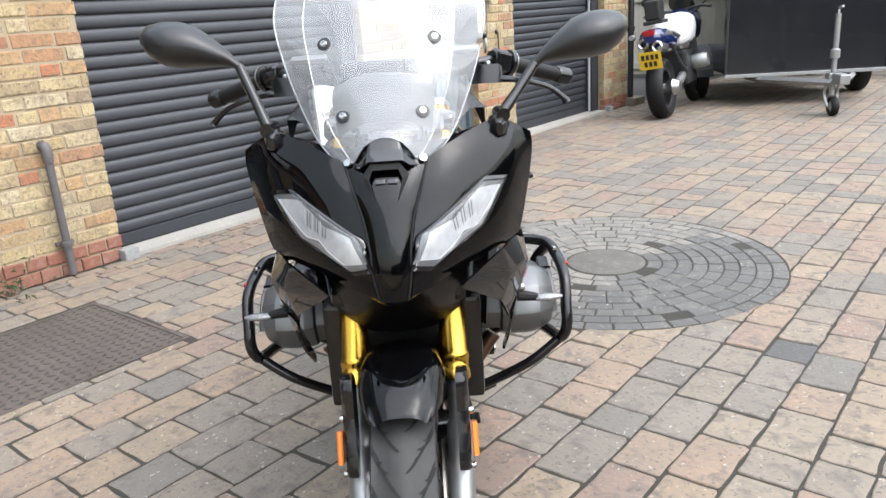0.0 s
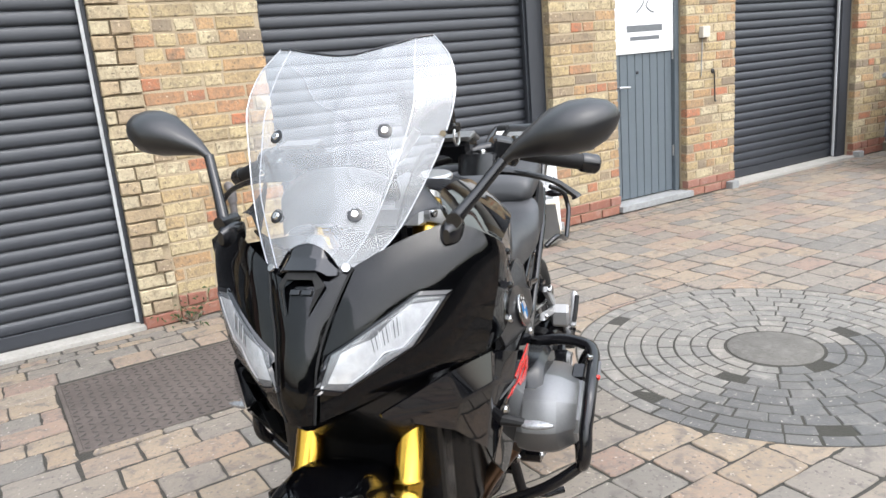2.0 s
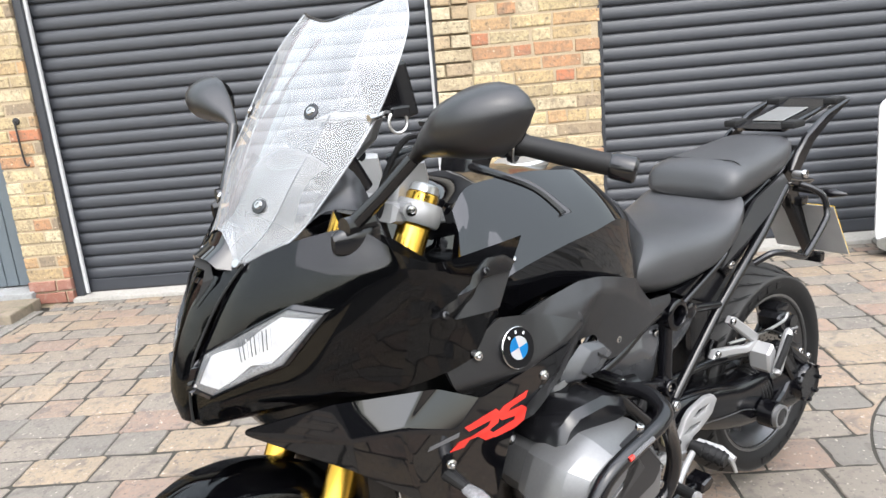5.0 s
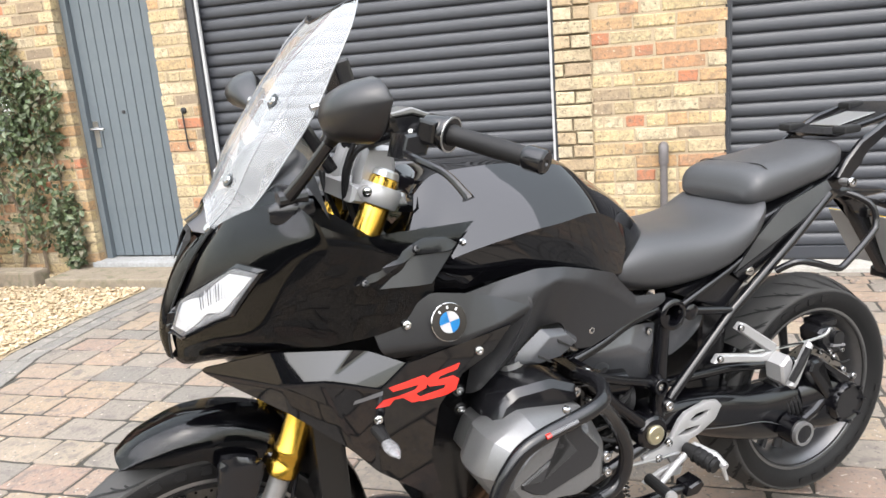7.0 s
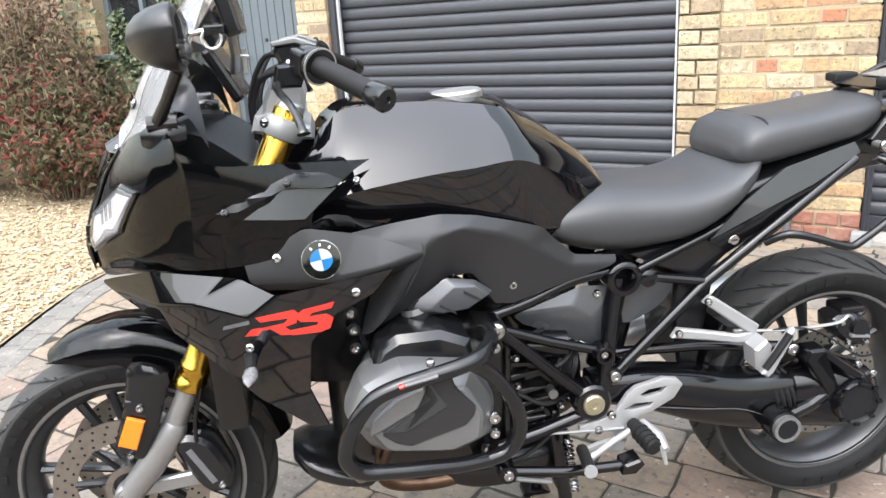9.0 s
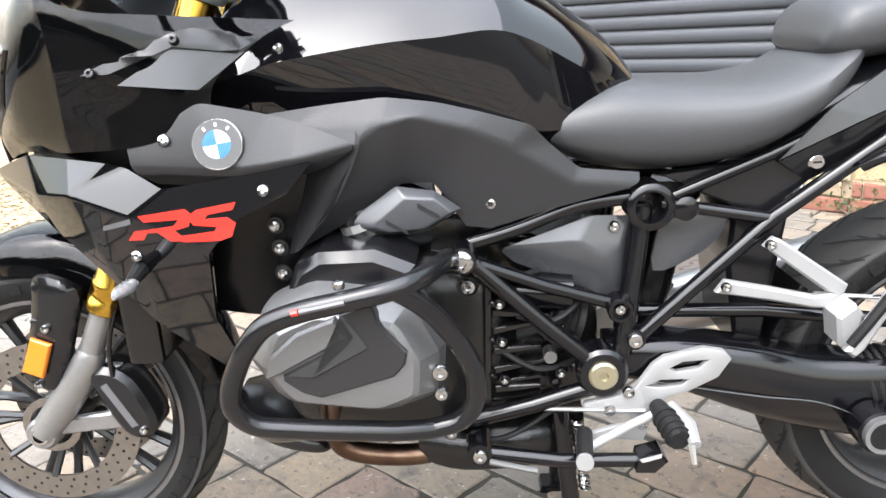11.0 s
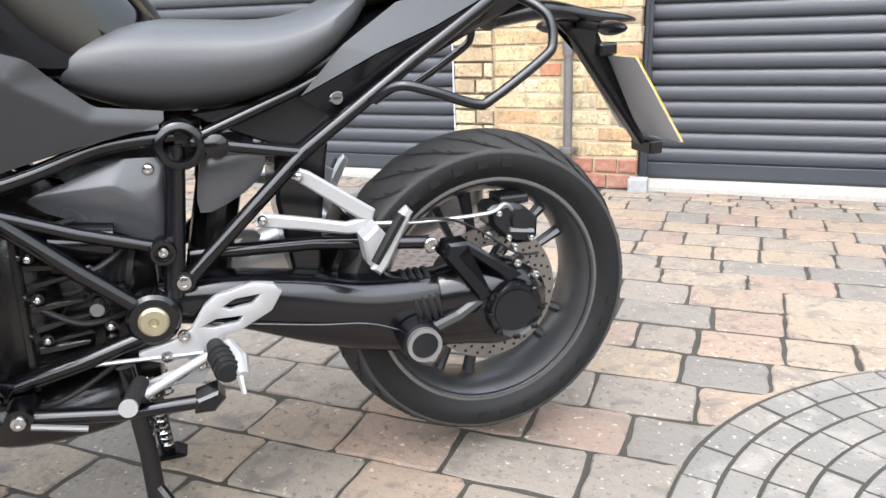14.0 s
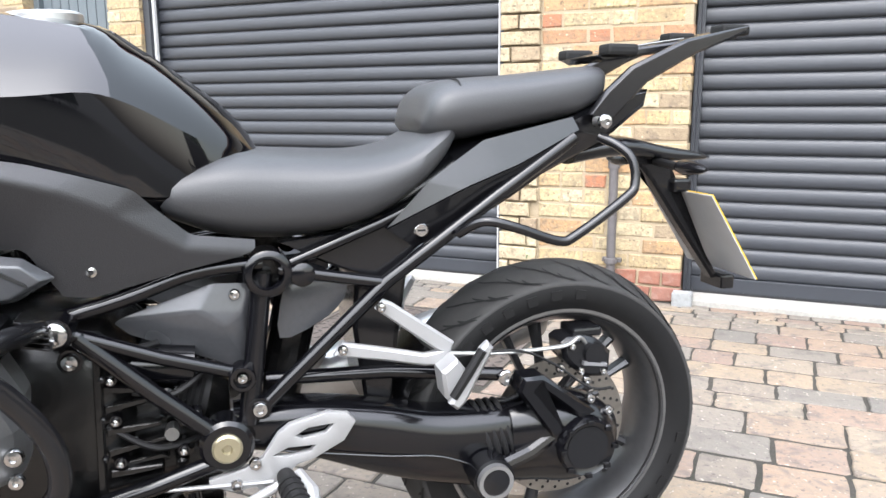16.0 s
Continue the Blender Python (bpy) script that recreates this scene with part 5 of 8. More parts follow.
for s in (1, -1):
    ya = lambda x, z: yw(x) + 0.011 - 0.35 * max(0, z - 0.975)
    part("fairing_blade", sheet([(-0.136, 0.972), (-0.165, 0.985), (-0.257, 1.020), (-0.278, 1.024), (-0.325, 1.016), (-0.352, 1.000), (-0.332, 0.989), (-0.255, 1.001), (-0.172, 0.972)], ya, 0.012, s, smooth=False, grid=0.02, bevel=0.003), "satin", bike, "satin black blade over the side vent", angle=35)
    # the insert's grey is reflected sky put into its colour
    part("vent_insert", sheet([(-0.180, 0.957), (-0.250, 0.998), (-0.340, 0.988), (-0.281, 0.944)], lambda x, z: yw(x) + 0.006 - 0.25 * (z - 0.955), 0.004, s, smooth=False), "sky_grey", bike, "vent insert, greyed for the sky it reflects", angle=35)
    for p in ((-0.152, 0.974), (-0.258, 1.010)):
        bolt_head(bike, (p[0], (ya(*p) + 0.001) * s, p[1]), (0, s, 0.45), 0.007, material="satin")
    part("badge_panel", facets(BADGE_V, BADGE_F, s, 0.008, 0.010, 3), "matte", bike, angle=35)
    # round enamel badge
    bc = Vector((-0.301, (badge_skin(-0.301, 0.872) - 0.0005) * s, 0.872))
    bd = tagged(new("badge"))
    bd.parent = bike
    bd["label"] = "round enamel badge in blue, white and black"
    m = disc_at(bc, (-0.02, s, 0.22))
    part("badge_ring", lathe(bmesh.new(), [(0.0, 0.0), (0.0348, 0.0), (0.0348, 0.003), (0.0336, 0.0042), (0.0, 0.0042)], 40, m), "chrome", bd, angle=40)
    part("badge_face", lathe(bmesh.new(), [(0.0, 0.0042), (0.0333, 0.0042), (0.0333, 0.0048), (0.0, 0.0048)], 40, m), "gloss", bd)
    for k in range(4):
        bm = bmesh.new()
        a0 = radians(90 * k + (8 if s > 0 else -8))
        pts = [Vector((0, 0, 0.0052))] + [Vector((0.0195 * math.cos(a0 + t), 0.0195 * math.sin(a0 + t), 0.0052)) for t in np.linspace(0, math.pi / 2, 9)]
        f = bm.faces.new([bm.verts.new(m @ p) for p in pts])
        bmesh.ops.solidify(bm, geom=[f], thickness=0.0005)
        part("quadrant", bm, "badge_blue" if k % 2 else "badge_white", bd)
    for k in range(3):
        a = radians(90 + 38 * (k - 1)) if s > 0 else radians(90 + 38 * (1 - k))
        up = m.inverted().to_3x3() @ Vector((0, 0, 1))
        a += math.atan2(up.y, up.x) - math.pi / 2
        part("badge_mark", box(-0.0026, 0.0026, -0.0016, 0.0016, 0.0048, 0.0054, m=m @ Matrix.Translation((0.0262 * math.cos(a), 0.0262 * math.sin(a), 0)) @ Matrix.Rotation(a, 4, "Z")), "badge_white", bd)
    part("lower_fairing", facets(LOW_V, LOW_F, s, 0.006, 0.006, 3), "gloss", bike, angle=40)
    yd = lambda x, z: low_skin(x, z) + 0.0016
    # red slanted mark: two letter-like strokes
    mk = [[(-0.152, 0.743), (-0.166, 0.758), (-0.224, 0.764), (-0.232, 0.772), (-0.183, 0.771), (-0.176, 0.780), (-0.243, 0.787), (-0.251, 0.779), (-0.245, 0.762), (-0.221, 0.756), (-0.185, 0.755), (-0.176, 0.744)],
          [(-0.199, 0.7565), (-0.224, 0.7575), (-0.242, 0.741), (-0.216, 0.742)],
          [(-0.252, 0.763), (-0.243, 0.775), (-0.259, 0.785), (-0.315, 0.793), (-0.309, 0.782), (-0.274, 0.777), (-0.268, 0.771), (-0.300, 0.772), (-0.311, 0.763), (-0.303, 0.744), (-0.287, 0.739), (-0.235, 0.740), (-0.231, 0.749), (-0.280, 0.753), (-0.284, 0.759)]]
    for o in mk:
        part("red_mark", sheet(o, yd, 0.0012, s, smooth=False, grid=0.02), "red_decal", bike, "red slanted side mark")
    part("small_mark", sheet([(-0.115, 0.757), (-0.118, 0.765), (-0.165, 0.777), (-0.164, 0.769)], yd, 0.001, s, smooth=False), "grey_decal", bike)
    for p, yy in (((-0.225, 0.880), badge_skin(-0.225, 0.880)), ((-0.355, 0.806), low_skin(-0.355, 0.806)), ((-0.157, 0.718), low_skin(-0.157, 0.718))):
        bolt_head(bike, (p[0], yy * s, p[1]), (0, s, 0.2))
    # dark side duct between lower fairing and engine
    part("leg_shield", net(LEG, 5, 0.005, flip=s < 0), "leg_grey", bike, "smooth satin grey leg shield", smooth=True)
    part("radiator_cowl", net([[(-0.24, 0.21, 0.84), (-0.24, 0.20, 0.72), (-0.23, 0.19, 0.60)], [(-0.33, 0.20, 0.84), (-0.33, 0.19, 0.72), (-0.33, 0.17, 0.58)], [(-0.45, 0.19, 0.84), (-0.44, 0.18, 0.72), (-0.43, 0.16, 0.62)]], 4, 0.005, flip=s < 0), "satin", bike, smooth=True)
    for q in ((-0.345, 0.70), (-0.342, 0.735), (-0.345, 0.66), (-0.41, 0.675)):
        part("cowl_boss", bar((q[0], 0.16, q[1]), (q[0], 0.203, q[1]), r=0.013, sides=12, side=s), "engine_black", bike, smooth=False)
        bolt_head(bike, (q[0], 0.204 * s, q[1]), (0, s, 0), 0.009)
    ind = tagged(new("front_indicator"))
    ind.parent = bike
    ind["label"] = "clear front indicator on a rubber stem"
    part("stem", bar((-0.155, 0.245, 0.70), (-0.158, 0.305, 0.69), r=[0.015, 0.009], sides=10, side=s), "rubber", ind)
    part("lamp", ring_loft(bmesh.new(), [[(-0.158 + hx * math.cos(a), y * s, 0.688 + hz * math.sin(a)) for a in np.linspace(0, 2 * math.pi, 14, endpoint=False)] for y, hx, hz in ((0.300, 0.009, 0.008), (0.310, 0.013, 0.008), (0.330, 0.014, 0.009), (0.348, 0.010, 0.007), (0.362, 0.003, 0.003))]), "smoked_lens", ind, smooth=True)

# dark core that closes the view through the fairing
part("inner_core", smooth_rings([(0.06, 0.05, 0.80, 0.86), (0.0, 0.13, 0.72, 0.95), (-0.08, 0.16, 0.66, 1.0), (-0.2, 0.16, 0.62, 1.0), (-0.35, 0.15, 0.60, 0.98), (-0.45, 0.12, 0.62, 0.92)], n=20), "engine_black", bike, smooth=True)
part("radiator", box(-0.12, -0.06, -0.17, 0.17, 0.50, 0.74, 0.01), "engine_black", bike)
part("lower_yoke", box(-0.09, 0.0, -0.14, 0.14, 0.755, 0.80, 0.014), "frame_black", bike)
part("steering_brace", bar((0.0, -0.085, 0.60), (0.02, -0.06, 0.622), (0.02, 0, 0.632), (0.02, 0.06, 0.622), (0.0, 0.085, 0.60), r=0.010, sides=10, smooth=True), "satin", bike, smooth=True)

# yoke, bars and controls
ty = part("top_yoke", prism([(-0.195, 1.080), (-0.205, 1.110), (-0.25, 1.108), (-0.305, 1.082), (-0.31, 1.058), (-0.26, 1.060)], -0.118, 0.118, 0.008), "silver", bike, "bare alloy top yoke")
for s in (1, -1):
    part("fork_clamp", lathe(bmesh.new(), [(0.0290, 0.048), (0.037, 0.048), (0.0405, 0.054), (0.0405, 0.080), (0.037, 0.086), (0.0290, 0.086)], 26, Matrix.Translation((fork_top.x, fork_top.y * s, fork_top.z)) @ Vector((fdir.x, 0, fdir.z)).to_track_quat("Z", "Y").to_matrix().to_4x4(), loop=True), "silver", ty, angle=40)
    part("fork_cap", lathe(bmesh.new(), [(0.0, 0.016), (0.019, 0.016), (0.024, 0.020), (0.0265, 0.031), (0.0, 0.031)], 24, Matrix.Translation((fork_top.x, fork_top.y * s, fork_top.z)) @ Vector((fdir.x, 0, fdir.z)).to_track_quat("Z", "Y").to_matrix().to_4x4()), "alloy", ty, angle=30)
    bolt_head(ty, (-0.224, 0.134 * s, 1.098), (0.3, s, 0), 0.010)
    part("clamp_lug", bar((-0.226, 0.105, 1.098), (-0.224, 0.130, 1.098), r=0.014, side=s), "silver", ty)
    part("bar_riser", prism([(-0.215, 1.09), (-0.222, 1.135), (-0.245, 1.178), (-0.295, 1.172), (-0.302, 1.135), (-0.29, 1.085)], 0.052, 0.094, 0.010, s), "silver", ty, angle=40)
    hb = tagged(new("handlebar_end"))
    hb.parent = bike
    hb["label"] = "black rubber grip with switchgear and lever"
    part("handlebar", bar((-0.25, 0.05, 1.175), (-0.27, 0.14, 1.195), (-0.315, 0.235, 1.21), (-0.33, 0.26, 1.205), r=0.012, sides=10, smooth=True, side=s), "satin", hb, smooth=True)
    g0, g1 = Vector((-0.325, 0.265 * s, 1.203)), Vector((-0.425, 0.428 * s, 1.152))
    gd = (g1 - g0).normalized()
    gm = Matrix.Translation(g0) @ gd.to_track_quat("Z", "Y").to_matrix().to_4x4()
    part("switchgear", lathe(bmesh.new(), [(0.0, -0.035), (0.02, -0.035), (0.026, -0.028), (0.027, 0.0), (0.024, 0.008), (0.0, 0.008)], 20, gm), "satin", hb, angle=40)
    part("switch_block", box(-0.028, 0.024, -0.022, 0.02, -0.034, 0.004, 0.006, m=gm), "satin", hb)
    part("mode_wheel", lathe(bmesh.new(), [(0.017, 0.008), (0.030, 0.009), (0.031, 0.016), (0.028, 0.021), (0.017, 0.021)], 28, gm, loop=True), "satin", hb, "ribbed selector ring", angle=40)
    part("ring_grip", lathe(bmesh.new(), [(0.018, 0.0185), (0.0312, 0.019), (0.0312, 0.0205), (0.018, 0.021)], 24, gm, loop=True), "alloy", hb)
    L = (g1 - g0).length
    part("grip", lathe(bmesh.new(), [(0.0, 0.02), (0.0185, 0.02), (0.0185, 0.026), (0.0165, 0.032), (0.0175, L * 0.5), (0.0165, L - 0.035), (0.0, L - 0.035)], 20, gm), "rubber", hb, "ribbed rubber grip", angle=40)
    part("bar_end", lathe(bmesh.new(), [(0.0, L - 0.036), (0.0175, L - 0.036), (0.0205, L - 0.03), (0.0205, L), (0.017, L + 0.004), (0.006, L + 0.004), (0.004, L), (0.0, L)], 20, gm), "satin", hb, angle=40)
    if s > 0:
        part("red_button", lathe(bmesh.new(), [(0.0, 0.0), (0.006, 0.0), (0.005, 0.004), (0.0, 0.005)], 12, disc_at(g0 + Vector((0.012, -0.012, 0.024)), (0.2, 0.1, 1))), "dull_red", hb)
    part("lever", bar((-0.275, 0.20, 1.175), (-0.262, 0.25, 1.172), (-0.265, 0.30, 1.165), (-0.285, 0.36, 1.145), (-0.298, 0.398, 1.116), (-0.30, 0.404, 1.108), r=[0.009, 0.008, 0.0065, 0.006, 0.007, 0.011], sides=8, smooth=True, side=s), "satin", hb, smooth=True)
    part("lever_perch", prism([(-0.25, 1.165), (-0.262, 1.205), (-0.318, 1.205), (-0.30, 1.165)], 0.18, 0.255, 0.008, s), "satin", hb, angle=40)
    bolt_head(hb, (-0.285, 0.225 * s, 1.206), (0, 0, 1), 0.008)
    rs = part("fluid_reservoir", prism([(-0.262, 1.236), (-0.258, 1.222), (-0.272, 1.187), (-0.300, 1.180), (-0.322, 1.195), (-0.326, 1.228), (-0.296, 1.240)], 0.135, 0.205, 0.008, s), "satin", hb, "black fluid reservoir", angle=35)
    part("reservoir_cap", prism([(-0.255, 1.240), (-0.257, 1.232), (-0.296, 1.235), (-0.331, 1.224), (-0.332, 1.232), (-0.297, 1.247)], 0.130, 0.210, 0.003, s), "engine_grey", rs, angle=30)
    part("clutch_hose", bar((-0.27, 0.12, 1.19), (-0.22, 0.10, 1.17), (-0.20, 0.08, 1.10), (-0.22, 0.07, 1.02), r=0.006, sides=8, smooth=True, side=s), "rubber", hb, smooth=True)
    part("wiring", bar((-0.30, 0.15, 1.20), (-0.24, 0.12, 1.215), (-0.20, 0.09, 1.14), (-0.20, 0.06, 1.06), r=0.005, sides=7, smooth=True, side=s), "rubber", hb, smooth=True)

# tank
# sections: x, top, shoulder y z, side crease y z, lower edge y z
TK = [(-0.335, 1.040, 0.118, 1.078, 0.252, 0.945, 0.246, 0.925), (-0.37, 1.088, 0.104, 1.106, 0.221, 0.948, 0.178, 0.884), (-0.42, 1.108, 0.092, 1.111, 0.215, 0.970, 0.188, 0.896), (-0.52, 1.116, 0.088, 1.110, 0.205, 0.987, 0.190, 0.906), (-0.60, 1.113, 0.088, 1.101, 0.196, 0.991, 0.186, 0.895),
      (-0.68, 1.101, 0.090, 1.084, 0.182, 0.996, 0.176, 0.872), (-0.735, 1.068, 0.098, 1.036, 0.165, 0.978, 0.166, 0.850), (-0.80, 1.022, 0.086, 0.996, 0.138, 0.940, 0.144, 0.846), (-0.86, 0.974, 0.068, 0.950, 0.105, 0.906, 0.115, 0.850), (-0.895, 0.932, 0.050, 0.916, 0.075, 0.890, 0.085, 0.860), (-0.908, 0.906, 0.030, 0.900, 0.050, 0.886, 0.060, 0.866)]
rr = []
for x, zt, ys, zs, yc, zc, yl, zl in TK:
    h = [(0, zt), (ys * 0.6, zt + (zs - zt) * 0.35), (ys, zs)]
    h += [(ys + (yc - ys) * k + 0.004 * math.sin(math.pi * k), zs + (zc - zs) * k + 0.004 * math.sin(math.pi * k)) for k in (0.25, 0.5, 0.75)]
    h += [(yc, zc), (yc * 0.55 + yl * 0.45 + 0.002, zc * 0.55 + zl * 0.45), (yl, zl), (yl * 0.85, zl - 0.03)]
    fwd = lambda y: 0.095 * max(0.0, 1 - (-0.335 - x) / 0.2) * min(1.0, y / 0.22) ** 3
    h = [(x + fwd(y), y, z) for y, z in h]
    rr.append(h + [(p[0], -p[1], p[2]) for p in h[:0:-1]])
cols = [spline([r[i] for r in rr], 4) for i in range(len(rr[0]))]
bm = ring_loft(bmesh.new(), [[c[j] for c in cols] for j in range(len(cols[0]))])
tank_tree = BVHTree.FromBMesh(bm)
tank = part("fuel_tank", bm, "gloss", bike, "gloss black fuel tank", angle=17)
part("filler_cap", lathe(bmesh.new(), [(0.0, -0.01), (0.058, -0.01), (0.058, 0.004), (0.052, 0.009), (0.03, 0.011), (0.0, 0.011)], 32, disc_at((-0.60, 0, 1.109), (0.06, 0, 1))), "alloy", tank, "bare alloy filler cap", angle=30)
for s in (1, -1):
    for p in ((-0.377, 0.215, 1.000),):
        hit, nrm, _, _ = tank_tree.find_nearest(Vector((p[0], p[1] * s, p[2])))
        bolt_head(tank, hit, (0.15, 0.6 * s, 0.75), 0.007)
# knee panels and the grey side covers
for s in (1, -1):
    part("knee_panel", facets(KNEE_V, KNEE_F, s, 0.008, 0.016, 4), "knee_tex", bike, "charcoal knee panel with a fine woven texture", angle=40)
    bolt_head(bike, (-0.665, 0.187 * s, 0.748), (0, s, 0))
    vc = part("vent_cover", facets([(-0.452, 0.214, 0.737), (-0.528, 0.212, 0.787), (-0.584, 0.206, 0.776), (-0.622, 0.202, 0.746), (-0.571, 0.206, 0.716), (-0.516, 0.212, 0.714), (-0.463, 0.214, 0.724), (-0.492, 0.228, 0.732), (-0.541, 0.228, 0.772), (-0.584, 0.224, 0.768), (-0.606, 0.222, 0.746), (-0.566, 0.224, 0.724), (-0.516, 0.227, 0.722)], [(0, 7, 8, 1), (1, 8, 9, 2), (2, 9, 10, 3), (3, 10, 11, 4), (4, 11, 12, 5), (5, 12, 7, 6), (6, 7, 0), (7, 12, 11, 10, 9, 8)], s, 0.03, 0.003, 2), "cover_grey", bike, "grey louvred side cover", angle=30)
    # black plates laid on for the shade in the louvre slots
    for q in ((-0.574, 0.752), (-0.526, 0.730)):
        part("slot", prism([(q[0] + 0.015, q[1] + 0.012), (q[0] - 0.015, q[1] - 0.008), (q[0] - 0.017, q[1] - 0.013), (q[0] + 0.015, q[1] + 0.005)], 0.221, 0.2285, 0.0005, s), "recess_shade", vc)
    sp = part("side_cover", facets([(-0.676, 0.128, 0.657), (-0.824, 0.128, 0.706), (-0.884, 0.127, 0.703), (-0.872, 0.118, 0.575), (-0.70, 0.118, 0.632), (-0.800, 0.143, 0.668), (-0.842, 0.143, 0.640), (-0.868, 0.139, 0.662)],
                                   [(0, 1, 5), (1, 2, 7, 6, 5), (0, 5, 6, 4), (6, 3, 4), (6, 7, 3), (7, 2, 3)], s, 0.008, 0.006, 3), "cover_grey", bike, "satin grey side cover", angle=40)
    part("side_cover", sheet([(-0.934, 0.683), (-0.945, 0.697), (-1.031, 0.697), (-1.03, 0.66), (-0.99, 0.625), (-0.925, 0.604)], lambda x, z: 0.115, 0.012, s, bevel=0.003), "cover_grey", bike, angle=30)
    bolt_head(bike, (-0.857, 0.136 * s, 0.688), (0, s, 0))

# seats and tail
part("rider_seat", smooth_rings([(-0.736, 0.128, 0.838, 0.858), (-0.765, 0.152, 0.805, 0.882), (-0.85, 0.163, 0.772, 0.908), (-0.95, 0.165, 0.764, 0.906), (-1.06, 0.172, 0.782, 0.902), (-1.14, 0.166, 0.825, 0.914), (-1.195, 0.150, 0.875, 0.942), (-1.225, 0.120, 0.915, 0.952)], n=28, power=3.0), "vinyl", bike, "black vinyl rider seat", smooth=True)
part("pillion_seat", smooth_rings([(-1.172, 0.10, 0.935, 0.958), (-1.19, 0.128, 0.918, 1.0), (-1.235, 0.136, 0.915, 1.021), (-1.35, 0.130, 0.935, 1.030), (-1.46, 0.118, 0.957, 1.042), (-1.51, 0.095, 0.985, 1.046), (-1.525, 0.05, 1.0, 1.036)], n=28, power=3.2), "vinyl", bike, "black vinyl pillion seat", smooth=True)
part("seat_seam", tube(bmesh.new(), [(-1.236, y, 1.0195 - 0.9 * max(0, abs(y) - 0.105) - (0.0 if abs(y) < 0.105 else 0.004)) for y in np.linspace(-0.13, 0.13, 13)], 0.0016, 5, 2), "recess_shade", bike)
for s in (1, -1):
    # tail panel coloured grey for its sky reflection
    part("tail_panel", facets([(-1.100, 0.150, 0.783), (-1.172, 0.148, 0.857), (-1.268, 0.138, 0.920), (-1.440, 0.114, 0.956), (-1.448, 0.124, 0.934), (-1.33, 0.145, 0.880), (-1.231, 0.157, 0.845)],
                             [(0, 1, 6), (1, 2, 5, 6), (2, 3, 4, 5)], s, 0.010, 0.006), "sky_grey", bike, "tail panel, greyed for the sky it reflects", angle=40)
    part("tail_lower", facets([(-1.100, 0.150, 0.780), (-1.231, 0.155, 0.842), (-1.33, 0.143, 0.877), (-1.448, 0.122, 0.931), (-1.515, 0.100, 0.918), (-1.418, 0.118, 0.880), (-1.315, 0.126, 0.835), (-1.215, 0.128, 0.775), (-1.15, 0.132, 0.745)],
                              [(0, 1, 7, 8), (1, 2, 6, 7), (2, 3, 5, 6), (3, 4, 5)], s, 0.010, 0.005), "satin", bike, angle=40)
    part("under_seat_panel", prism([(-0.93, 0.765), (-1.10, 0.785), (-1.26, 0.825), (-1.17, 0.755), (-1.09, 0.69), (-1.0, 0.728)], 0.10, 0.128, 0.004, s), "satin", bike, angle=40)
    part("subframe_tube", bar((-0.886, 0.152, 0.500), (-1.097, 0.150, 0.695), (-1.291, 0.142, 0.828), (-1.44, 0.12, 0.92), r=0.0125, sides=12, side=s), "frame_black", bike, smooth=True)
    part("subframe_tube", bar((-0.925, 0.150, 0.726), (-1.088, 0.150, 0.694), r=0.010, sides=10, side=s), "frame_black", bike, smooth=True)
    part("seat_tube", bar((-0.945, 0.146, 0.735), (-1.09, 0.14, 0.79), (-1.20, 0.135, 0.838), r=0.009, sides=10, side=s), "frame_black", bike, smooth=True)
    part("pannier_hoop", bar((-1.215, 0.165, 0.770), (-1.249, 0.195, 0.793), (-1.30, 0.205, 0.782), (-1.375, 0.205, 0.756), (-1.41, 0.205, 0.765), (-1.500, 0.20, 0.822), (-1.520, 0.195, 0.845), (-1.518, 0.185, 0.885), (-1.500, 0.165, 0.908), (-1.478, 0.14, 0.922), r=0.0085, sides=10, smooth=True, side=s, per=5), "satin", bike, smooth=True)
    part("grab_rail", prism([(-1.468, 0.959), (-1.500, 1.000), (-1.548, 1.042), (-1.655, 1.090), (-1.786, 1.117), (-1.779, 1.104), (-1.670, 1.062), (-1.581, 1.015), (-1.502, 0.938)], 0.106, 0.124, 0.005, s), "satin", bike, "satin black flat grab rail", angle=40)
    bolt_head(bike, (-1.483, 0.152 * s, 0.948), (0, s, 0), 0.013)
    part("mount_stud", bar((-1.483, 0.12, 0.948), (-1.483, 0.152, 0.948), r=0.009, side=s), "alloy", bike)
    ri = tagged(new("rear_indicator"))
    ri.parent = bike
    part("stem", bar((-1.66, 0.03, 0.868), (-1.665, 0.10, 0.862), r=0.008, side=s), "rubber", ri)
    part("lamp", ring_loft(bmesh.new(), [[(-1.67 + hx * math.cos(a), y * s, 0.862 + hz * math.sin(a)) for a in np.linspace(0, 2 * math.pi, 14, endpoint=False)] for y, hx, hz in ((0.095, 0.012, 0.01), (0.115, 0.018, 0.014), (0.14, 0.018, 0.013), (0.165, 0.01, 0.008), (0.178, 0.003, 0.003))]), "satin", ri, smooth=True)
part("tail_core", smooth_rings([(-1.0, 0.09, 0.72, 0.78), (-1.15, 0.11, 0.77, 0.88), (-1.3, 0.11, 0.83, 0.93), (-1.45, 0.09, 0.885, 0.97), (-1.56, 0.06, 0.92, 0.985), (-1.585, 0.03, 0.95, 0.985)]), "satin", bike, smooth=True)
part("tail_end", prism([(-1.440, 0.955), (-1.538, 0.998), (-1.600, 1.004), (-1.594, 0.974), (-1.515, 0.914), (-1.38, 0.848), (-1.328, 0.823), (-1.300, 0.850)], -0.098, 0.098, 0.010), "satin", bike, "black tail end under the rack", angle=40)
